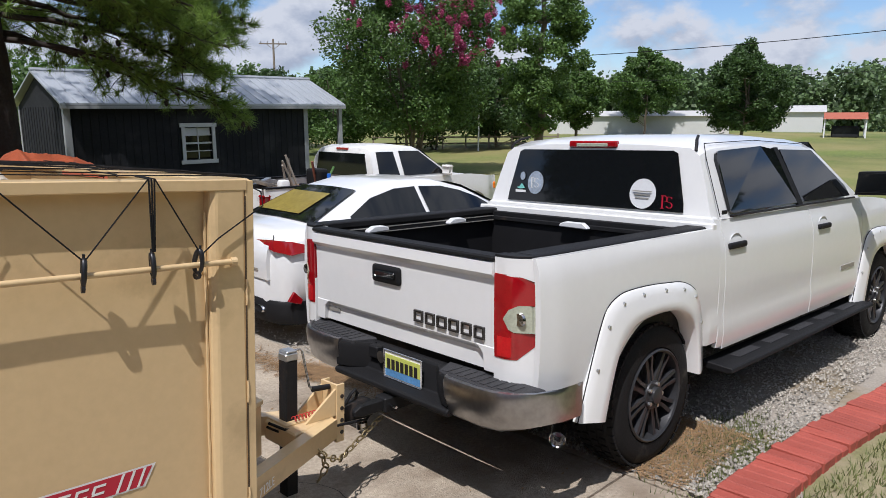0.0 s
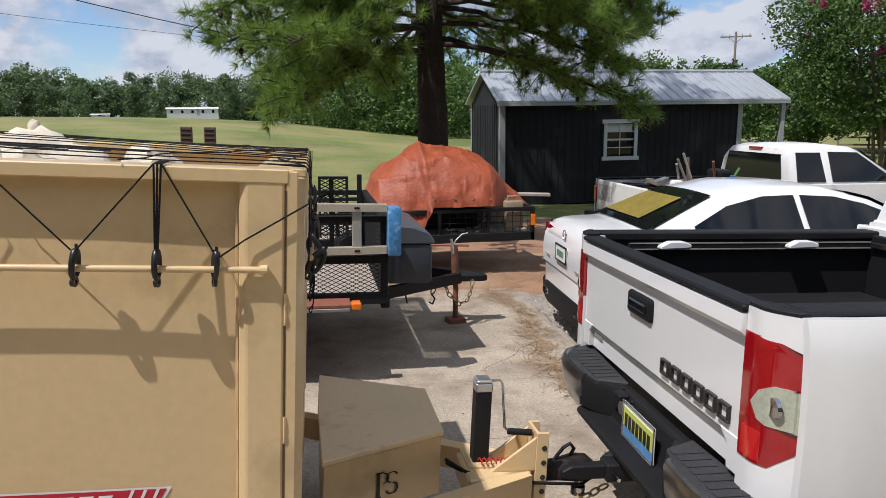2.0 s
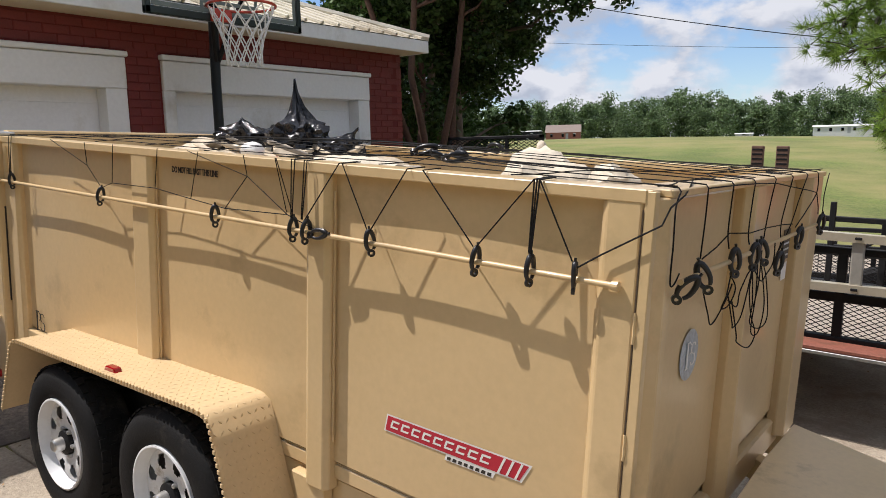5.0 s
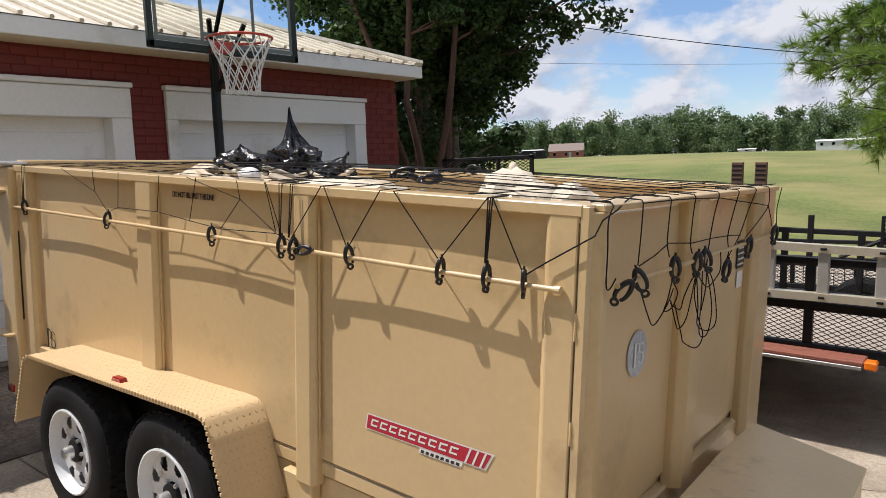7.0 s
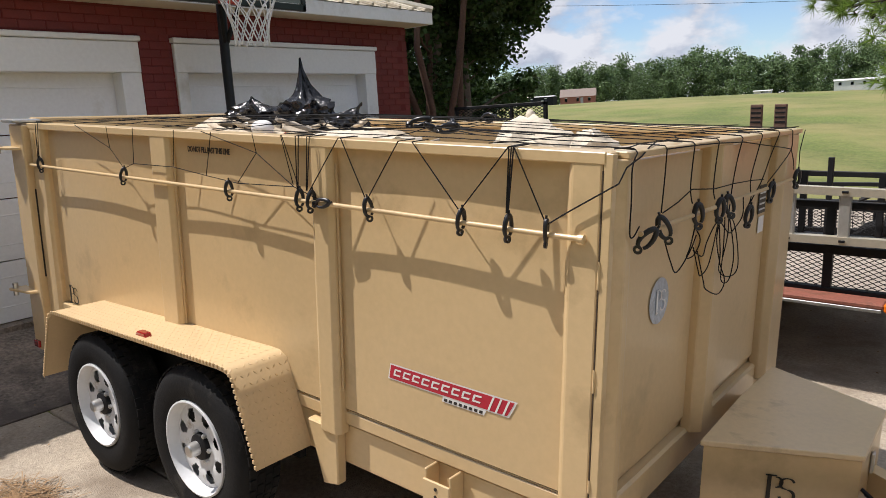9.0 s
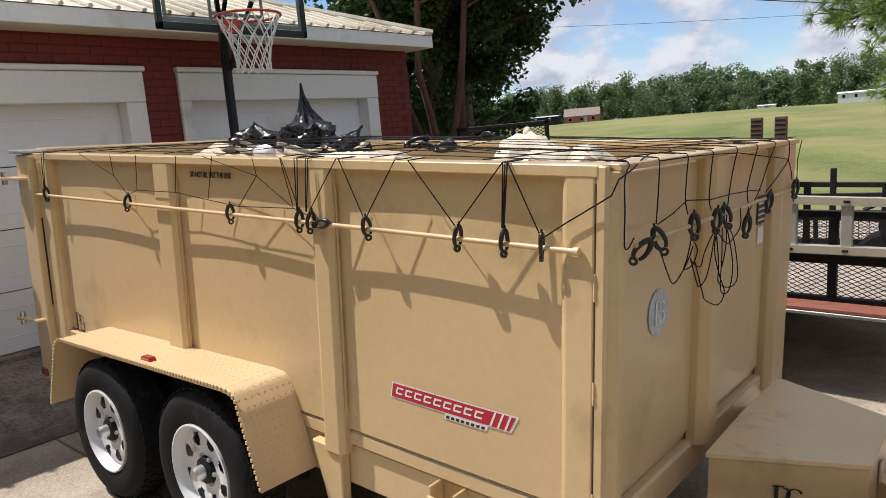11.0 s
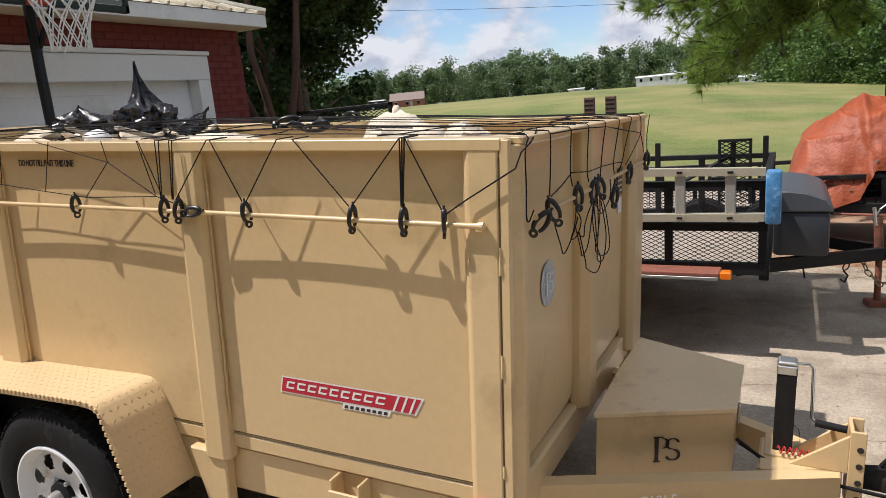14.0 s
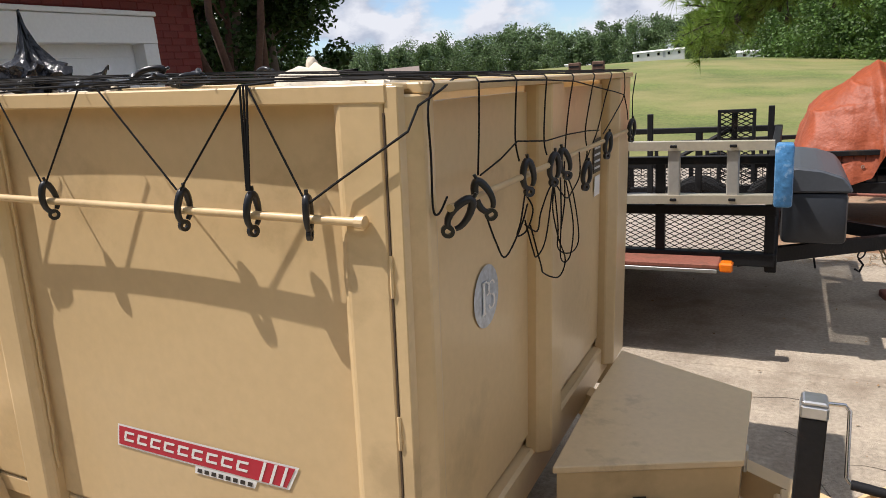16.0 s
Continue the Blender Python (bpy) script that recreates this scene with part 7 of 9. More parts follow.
# ---- second trailer under an orange tarp ----
G2 = land(1.5, 9.6) - 0.01
hauler = thing("flat_trailer", pose(1.05, 9.75, G2), "black steel trailer with low mesh sides and an orange tarped load", "trailer")
HX0, HX1, HY0, HY1 = -3.2, 1.78, -0.80, 0.85
part("deck", box(HX0, HX1, HY0, HY1, 0.46, 0.52, 0.006), FLAKY_WOOD, hauler, "grey wooden deck")
for y in (HY0, HY1):
    part("frame", box(HX0, HX1, y - 0.03, y + 0.03, 0.43, 0.54, 0.006), BLACK_IRON, hauler, "black frame")
    part("rail", box(HX0, HX1, y - 0.025, y + 0.025, 0.80, 0.85, 0.005), BLACK_IRON, hauler, "black top rail")
    for x in np.arange(HX0 + 0.05, HX1, 0.62):
        part("upright", box(x - 0.022, x + 0.022, y - 0.02, y + 0.02, 0.5, 0.82, 0.004), BLACK_IRON, hauler, "black upright")
part("rear_post", box(HX1 - 0.05, HX1, HY0 - 0.03, HY0 + 0.03, 0.43, 0.85, 0.005), BLACK_IRON, hauler)
part("rail_end", box(HX1 - 0.04, HX1, HY0, HY1, 0.80, 0.85, 0.005), BLACK_IRON, hauler)
part("marker_light", box(HX1 - 0.055, HX1 + 0.005, HY0 - 0.045, HY0 - 0.03, 0.62, 0.76, 0.004), AMBER_LENS, hauler, "amber marker lamp")
bm = bmesh.new()
for x in np.arange(HX0 + 0.1, HX1, 0.10):
    tube([(x, HY0, 0.54), (x, HY0, 0.80)], 0.004, 4, bm)
for z in (0.6, 0.67, 0.74):
    tube([(HX0, HY0, z), (HX1, HY0, z)], 0.004, 4, bm)
tagged(part("wire_mesh", bm, BLACK_IRON, hauler, "black wire mesh"), kind="stuff")
for x in (-1.2, -0.45):
    for y, in ((HY0 - 0.22,), (HY1 + 0.03,)):
        part("wheel", turned([(0.0, 0.02), (0.19, 0.02), (0.21, 0.0), (0.29, 0.0), (0.33, 0.03), (0.33, 0.19), (0.0, 0.19)], 24, "y", (x, y, 0.33)), RUBBER, hauler, "black tyre", 35)
part("jack_leg", tube([(-2.9, HY0 + 0.1, 0.0), (-2.9, HY0 + 0.1, 0.5)], 0.03, 8), BLACK_IRON, hauler)


def along(x, knots):
    for (x0, z0), (x1, z1) in zip(knots, knots[1:]):
        if x <= x1:
            return z0 + (z1 - z0) * min(1.0, max(0.0, (x - x0) / (x1 - x0)))
    return knots[-1][1]


def tarp(u, v):
    """Draped cloth: a ridge that falls away to one end, hanging in creased folds to a ragged hem."""
    x, s = -0.32 + 2.14 * u, 2 * v - 1
    top = along(x, ((-0.32, 0.74), (-0.26, 1.02), (-0.14, 1.27), (0.06, 1.42), (0.26, 1.54), (0.42, 1.60), (0.52, 1.585), (0.98, 1.545), (1.26, 1.47), (1.40, 1.36), (1.54, 1.17), (1.68, 1.03), (1.82, 0.86)))
    hem = along(x, ((-0.32, 0.66), (0.10, 0.50), (0.36, 0.58), (0.50, 0.88), (1.15, 0.88), (1.82, 0.82)))
    k = abs(s) ** 3.0
    z = hem + (max(top, hem) - hem) * (1 - k) ** 0.8
    fold = math.sin(x * 7 + 2.2 * math.sin(x * 2.1)) + 0.35 * math.sin(x * 19 + s)
    wide = (0.72 + 0.10 * (1 - abs(2 * u - 1) ** 3)) * (1 - 0.42 * ramp(1.25, 1.55, x))
    y = -0.02 + s * wide + 0.022 * fold * s * abs(s) ** 1.5
    p = Vector((x * 2.0, y * 1.6, z * 1.5))
    ridge = (1 - abs(noise.noise(p * 0.8))) ** 5 + 0.45 * (1 - abs(noise.noise(p * 1.9 + Vector((5, 0, 0))))) ** 5
    seam = 0.05 * math.exp(-((x - 0.42 - 0.06 * (1.5 - z)) / 0.05) ** 2) + 0.04 * math.exp(-((z - 1.24 - 0.1 * (x - 0.3)) / 0.03) ** 2) * (1 - ramp(0.7, 0.95, x))
    lift = 0.055 * ridge + 0.014 * noise.noise(p * 3.6) + 0.008 * (1 - abs(noise.noise(p * 7.0))) ** 3 + seam - 0.05
    side = min(1.0, k * 1.3)
    return (x + 0.02 * noise.noise(p * 1.7), y + math.copysign(lift * side * 0.9, s), z + lift * (1 - side))


cover = solo("tarp", sheet(tarp, 150, 90), TARP, pose(1.05, 9.75, G2), "crumpled orange tarp draped over a load on the trailer", "tarp", smooth=55)
for u in np.linspace(0.06, 0.94, 9):
    p = Vector(tarp(u, 0.012))
    part("grommet", turned([(0.008, -0.003), (0.016, -0.004), (0.016, 0.002), (0.008, 0.003)], 10, "y", tuple(p + Vector((0, -0.006, 0.02)))), DULL_STEEL, cover, "steel eyelet")
load = solo("covered_load", box(0.1, 1.25, -0.36, 0.3, 0.52, 1.05, 0.1), BLACK_IRON, pose(1.05, 9.75, G2), "dark machine hidden under the orange tarp", "machine")
can = thing("gas_can", pose(2.59, 9.07, G2 + 0.56), "tan plastic fuel can on the trailer deck", "gas can")
part("body", box(-0.12, 0.12, -0.08, 0.08, 0.0, 0.36, 0.03, seg=2), mat("tan plastic can", (0.27, 0.21, 0.14), 0.5, 0, 0.15), can, "tan plastic body", 40)
part("handle", tube([(-0.08, 0, 0.35), (-0.07, 0, 0.41), (0.05, 0, 0.41), (0.07, 0, 0.35)], 0.016, 8), bpy.data.materials["tan plastic can"], can)
solo("board", box(-0.55, 0.55, -0.07, 0.07, -0.02, 0.02, 0.006), FLAKY_WOOD, pose(2.80, 9.95, G2 + 0.90, 0, 2, -8), "grey weathered board lying across the trailer rail", "board")
solo("board_pile", box(-0.6, 0.5, -0.3, 0.3, -0.03, 0.32, 0.02), FLAKY_WOOD, pose(2.35, 10.05, G2 + 0.55, 0, 0, 5), "stacked grey lumber on the trailer deck", "lumber")
for k in range(26):
    random.seed(50 + k)
    p = (1.60 + random.uniform(0, 0.75), 9.1 + random.uniform(-0.1, 0.25), G2 + 0.545)
    solo("chain_scrap", tube([(0.03 * math.cos(a), 0.02 * math.sin(a), 0.01) for a in np.arange(0, 6.28, 0.7)], 0.006, 5, closed=True), DULL_STEEL, pose(*p, random.uniform(-20, 20), 0, random.uniform(0, 180)), "bare steel chain link lying on the deck", "chain link", "scrap on the flat trailer")

# ---- upright mesh gate at the back of the yard ----
gate_t = thing("mesh_gate", pose(-3.81, 7.3, 0.10), "black framed mesh gate panel standing upright", "gate")
part("post", box(-0.64, -0.60, -0.02, 0.02, 0.0, 1.72, 0.004), BLACK_IRON, gate_t)
part("post", box(0.60, 0.64, -0.02, 0.02, 0.0, 1.72, 0.004), BLACK_IRON, gate_t)
part("post", box(0.16, 0.19, -0.02, 0.02, 0.0, 1.70, 0.004), BLACK_IRON, gate_t)
part("top_bar", box(-0.64, 0.64, -0.02, 0.02, 1.685, 1.72, 0.004), BLACK_IRON, gate_t)
part("bottom_bar", box(-0.64, 0.64, -0.02, 0.02, 0.1, 0.14, 0.004), BLACK_IRON, gate_t)
tagged(part("wire", lattice((-0.62, 0, 0.9), (1, 0, 0), (0, 0, 1), 1.24, 0.80, 0.07, 0.003), BLACK_IRON, gate_t, "black wire mesh"), kind="stuff")

# ---- basketball goal ----
goal = thing("basketball_goal", pose(-4.72, 4.34, land(-4.72, 4.34) - 0.04), "basketball goal with clear board, red rim and white net", "basketball goal")
part("pole", tube([(0, 0, 0.0), (0, 0, 2.2), (0.05, -0.02, 2.9)], 0.043, 14), mat("dark blue pole paint", (0.012, 0.016, 0.022), 0.35, 0.2, 0.1), goal, "dark steel pole", 50)
part("base", box(-0.35, 0.35, -0.45, 0.45, 0.0, 0.16, 0.05, seg=2), BLACK_PLASTIC, goal, "black base", 40)
FRAME = mat("dark green board frame", (0.018, 0.028, 0.024), 0.4, 0, 0.1)
INNER = mat("grey green board edging", (0.16, 0.19, 0.175), 0.5, 0, 0.1)
BX, B0, B1, BZ = 0.30, -0.80, 0.72, 2.66
for a, b, c, d in ((B0, B1, BZ, BZ + 0.06), (B0, B1, BZ + 1.0, BZ + 1.06)):
    part("frame_bar", box(BX - 0.02, BX + 0.03, a, b, c, d, 0.008), FRAME, goal, "dark frame")
for a in (B0, B1 - 0.05):
    part("frame_bar", box(BX - 0.02, BX + 0.03, a, a + 0.05, BZ, BZ + 1.06, 0.008), FRAME, goal, "dark frame")
CLEAR = bpy.data.materials.new("clear acrylic")
CLEAR.use_nodes = True
cb = CLEAR.node_tree.nodes["Principled BSDF"]
cb.inputs["Base Color"].default_value, cb.inputs["Roughness"].default_value, cb.inputs["Transmission Weight"].default_value, cb.inputs["IOR"].default_value = (0.93, 0.95, 0.94, 1), 0.08, 1.0, 1.05
part("clear_board", box(BX, BX + 0.012, B0 + 0.05, B1 - 0.05, BZ + 0.06, BZ + 1.0), CLEAR, goal, "clear acrylic board")
for a, b, c, d in ((B0 + 0.06, B1 - 0.06, BZ + 0.065, BZ + 0.10), (-0.32, 0.24, BZ + 0.14, BZ + 0.17)):
    part("edging", box(BX + 0.013, BX + 0.02, a, b, c, d), INNER, goal)
for a in (B0 + 0.06, B1 - 0.09, -0.32, 0.21):
    part("edging", box(BX + 0.0135, BX + 0.0195, a, a + 0.03, BZ + 0.10, BZ + 0.98), INNER, goal)
part("arm", tube([(0.02, 0, 2.35), (BX, -0.22, 2.95)], 0.022, 6), BLACK_IRON, goal)
part("arm", tube([(0.02, 0, 2.35), (BX, 0.14, 2.95)], 0.022, 6), BLACK_IRON, goal)
part("arm", tube([(0.02, 0, 2.80), (BX, -0.05, 3.2)], 0.022, 6), BLACK_IRON, goal)
RC, RR, RZ = Vector((0.62, -0.15, 0)), 0.265, 2.75
ORANGE = mat("red rim paint", (0.48, 0.055, 0.03), 0.4, 0, 0.1)
rim = part("rim", tube([(RC.x + RR * math.cos(a), RC.y + RR * math.sin(a), RZ) for a in np.arange(0, 6.28, 0.196)], 0.011, 8, closed=True), ORANGE, goal, "red steel rim", 50)
part("rim_bracket", box(BX + 0.02, RC.x - RR + 0.02, RC.y - 0.09, RC.y + 0.09, RZ - 0.09, RZ + 0.01, 0.006), ORANGE, goal, "red bracket")
bm = bmesh.new()
def net_r(k):
    return (RR - 0.01, 0.225, 0.185, 0.155, 0.14, 0.14)[k]
N = 12
for k in range(5):
    for i in range(N):
        for d in (-0.5, 0.5):
            a0, a1 = (i + 0.5 * (k % 2)) * 2 * math.pi / N, (i + 0.5 * (k % 2) + d) * 2 * math.pi / N
            tube([(RC.x + net_r(k) * math.cos(a0), RC.y + net_r(k) * math.sin(a0), RZ - 0.092 * k), (RC.x + net_r(k + 1) * math.cos(a1), RC.y + net_r(k + 1) * math.sin(a1), RZ - 0.092 * (k + 1))], 0.0055, 5, bm)
part("net", bm, mat("white nylon net", (0.78, 0.77, 0.74), 0.8), goal, "white nylon net")

# ---- charcoal shed ----
SG = land(8.5, 19.5) - 0.05
SX0, SX1, SY0, SY1, SE, SR = 5.38, 12.5, 19.05, 22.5, 2.10, 3.06
shed = thing("shed", pose(8.60, 20.83, SG - 0.06, 0, 0, 0.4), "charcoal board shed with grey metal roof and one window", "shed")
def shx(x):
    return x - 8.9
def shy(y):
    return y - 20.7
def shz(z):
    return z - SG
WIN = (8.42, 9.22, 0.62, 1.50)
bm = box(shx(SX0), shx(WIN[0]), shy(SY0), shy(SY0) + 0.1, 0.12, shz(SE))
box(shx(WIN[1]), shx(SX1), shy(SY0), shy(SY0) + 0.1, 0.12, shz(SE), bm=bm)
box(shx(WIN[0]), shx(WIN[1]), shy(SY0), shy(SY0) + 0.1, 0.12, shz(WIN[2]), bm=bm)
box(shx(WIN[0]), shx(WIN[1]), shy(SY0), shy(SY0) + 0.1, shz(WIN[3]), shz(SE), bm=bm)
front = part("front_wall", bm, CHARCOAL, shed, "charcoal grooved siding")
gable = [(shy(SY0) + 0.1, 0.12), (shy(SY1), 0.12), (shy(SY1), shz(SE)), (0.05, shz(SR) - 0.16), (shy(SY0) + 0.1, shz(SE))]
part("gable_wall", prism(gable, 0.1, "x", shx(SX0)), CHARCOAL, shed, "charcoal gable siding")
part("gable_wall", prism(gable, 0.1, "x", shx(SX1) - 0.1), CHARCOAL, shed, "charcoal gable siding")
part("rear_wall", box(shx(SX0) + 0.1, shx(SX1) - 0.1, shy(SY1) - 0.1, shy(SY1), 0.12, shz(SE)), CHARCOAL, shed)
for k in range(34):
    x = shx(SX0) + 0.2 + k * 0.205
    if WIN[0] - 0.12 < x + 8.9 < WIN[1] + 0.12 or x > shx(SX1) - 0.1:
        continue
    part("batten", box(x - 0.012, x + 0.012, shy(SY0) - 0.012, shy(SY0), 0.12, shz(SE) - 0.02), CHARCOAL, front)
for k in range(16):
    y = shy(SY0) + 0.2 + k * 0.205
    part("batten", box(shx(SX0) - 0.012, shx(SX0), y - 0.012, y + 0.012, 0.12, shz(SE) - 0.05), CHARCOAL, front)
for x in (SX0, SX1 - 0.12):
    part("corner_board", box(shx(x) - 0.02, shx(x) + 0.13, shy(SY0) - 0.03, shy(SY0) - 0.013, 0.12, shz(SE), 0.003), GREY_TRIM, shed, "grey corner board")
part("corner_board", box(shx(SX0) - 0.03, shx(SX0) - 0.013, shy(SY0) - 0.03, shy(SY0) + 0.09, 0.12, shz(SE), 0.003), GREY_TRIM, shed, "grey corner board")
part("corner_board", box(shx(SX0) - 0.03, shx(SX0) - 0.013, shy(SY1) - 0.1, shy(SY1), 0.12, shz(SE), 0.003), GREY_TRIM, shed, "grey corner board")
for k in range(6):
    part("pier", box(shx(SX0) + 0.3 + k * 1.3, shx(SX0) + 0.5 + k * 1.3, shy(SY0) + 0.1, shy(SY0) + 0.3, -0.05, 0.12), ASPHALT, shed, "concrete block pier")


def shed_roof():
    bm = bmesh.new()
    a, b = shx(SX0) - 0.15, shx(SX1) + 1.35
    ya, ym, yb = shy(SY0) - 0.25, 0.05, shy(SY1) + 0.25
    pitch = (SR - SE) / (ym - shy(SY0))
    za = shz(SE) + 0.03
    zm = shz(SR) - 0.08
    for (p, q), (r, s_) in ((((a, ya, za), (b, ya, za)), ((b, ym, zm), (a, ym, zm))), (((a, ym, zm), (b, ym, zm)), ((b, yb, za), (a, yb, za)))):
        top = [Vector(v) for v in (p, q, r, s_)]
        one = [bm.verts.new(v) for v in top]
        two = [bm.verts.new(v - Vector((0, 0, 0.05))) for v in top]
        bm.faces.new(one)
        bm.faces.new(two[::-1])
        for i in range(4):
            bm.faces.new((one[i], two[i], two[(i + 1) % 4], one[(i + 1) % 4]))
    bmesh.ops.recalc_face_normals(bm, faces=bm.faces[:])
    roof = part("roof", bm, SHED_TIN, shed, "grey ribbed metal roof")
    x = a + 0.1
    while x < b:
        part("roof_rib", tube([(x, ya, za + 0.01), (x, ym, zm + 0.01)], 0.02, 4), SHED_TIN, roof)
        x += 0.305
    part("ridge_cap", tube([(a, ym, zm + 0.02), (b, ym, zm + 0.02)], 0.06, 6), SHED_TIN, roof)


shed_roof()
part("fascia", box(shx(SX0) - 0.16, shx(SX1) + 1.35, shy(SY0) - 0.262, shy(SY0) - 0.245, shz(SE) - 0.10, shz(SE) - 0.025), GREY_TRIM, shed, "grey fascia")
part("porch_post", box(shx(SX1) + 1.15, shx(SX1) + 1.27, shy(SY0) - 0.15, shy(SY0) - 0.03, 0.0, shz(SE) - 0.05), GREY_TRIM, shed, "porch post")
win = part("window", box(shx(WIN[0]) + 0.03, shx(WIN[1]) - 0.03, shy(SY0) + 0.05, shy(SY0) + 0.06, shz(WIN[2]) + 0.03, shz(WIN[3]) - 0.03), GLASS, shed, "white framed sash window")
for a, b, c, d in ((WIN[0] - 0.1, WIN[0], WIN[2] - 0.02, WIN[3] + 0.0), (WIN[1], WIN[1] + 0.1, WIN[2] - 0.02, WIN[3] + 0.0), (WIN[0] - 0.15, WIN[1] + 0.15, WIN[3], WIN[3] + 0.11), (WIN[0] - 0.15, WIN[1] + 0.15, WIN[2] - 0.13, WIN[2] - 0.02)):
    part("casing", box(shx(a), shx(b), shy(SY0) - 0.045, shy(SY0) - 0.012, shz(c), shz(d), 0.006), PALE_GREY, win, "white casing")
for k in range(1, 4):
    z = WIN[2] + (WIN[3] - WIN[2]) * k / 4
    part("muntin", box(shx(WIN[0]), shx(WIN[1]), shy(SY0) + 0.02, shy(SY0) + 0.045, shz(z) - (0.025 if k == 2 else 0.012), shz(z) + (0.025 if k == 2 else 0.012)), PALE_GREY, win)
part("muntin", box(shx(8.82) - 0.012, shx(8.82) + 0.012, shy(SY0) + 0.021, shy(SY0) + 0.044, shz(WIN[2]), shz(WIN[3])), PALE_GREY, win)
part("blind", box(shx(WIN[0]) + 0.03, shx(WIN[1]) - 0.03, shy(SY0) + 0.046, shy(SY0) + 0.049, shz(1.26), shz(WIN[3]) - 0.02), PALE_GREY, win, "half drawn pale blind")


# ---- trees ----
dice = np.random.default_rng(17)


def leaf_cloud(name, pts, sizes, long, leaf_mat):
    """Many leaves in one mesh: each a folded diamond turned at random."""
    n = len(pts)
    d = dice.normal(size=(n, 3)) * (1, 1, 0.7)
    d /= np.linalg.norm(d, axis=1)[:, None]
    s = np.cross(d, dice.normal(size=(n, 3)))
    s /= np.linalg.norm(s, axis=1)[:, None]
    d, s = d * (sizes * long * 0.5)[:, None], s * (sizes * 0.5)[:, None]
    co = np.stack((pts - d, pts + s, pts + d, pts - s), axis=1).reshape(-1, 3)
    me = bpy.data.meshes.new(name)
    me.vertices.add(4 * n)
    me.vertices.foreach_set("co", co.ravel())
    me.loops.add(4 * n)
    me.loops.foreach_set("vertex_index", np.arange(4 * n, dtype=np.int32))
    me.polygons.add(n)
    me.polygons.foreach_set("loop_start", np.arange(0, 4 * n, 4, dtype=np.int32))
    me.update(calc_edges=True)
    me.materials.append(leaf_mat)
    return new(name, me)


def clumped(blobs, count, flat=0.8):
    """Places on the uneven shells of leaf clumps."""
    c = np.array([tuple(b[0]) for b in blobs])
    r = np.array([b[1] for b in blobs])
    pick = dice.choice(len(blobs), count, p=r ** 2 / (r ** 2).sum())
    d = dice.normal(size=(count, 3))
    d /= np.linalg.norm(d, axis=1)[:, None]
    d *= (0.25 + 0.75 * dice.random(count) ** 0.45 + 0.12 * dice.normal(size=count))[:, None]
    return c[pick] + d * r[pick][:, None] * (1, 1, flat)


def limb(start, end, r0, r1, bm, sag=0.0, n=6, wild=0.12):
    a, b = Vector(start), Vector(end)
    pts = []
    for i in range(n + 1):
        t = i / n
        p = a.lerp(b, t) + Vector((0, 0, -sag * math.sin(math.pi * t)))
        if 0 < i < n:
            p += Vector((random.gauss(0, 1), random.gauss(0, 1), random.gauss(0, 0.6))) * wild * (b - a).length / n
        pts.append(p)
    tube(pts, r0, 7, bm, [r0 + (r1 - r0) * i / n for i in range(n + 1)])
    return pts


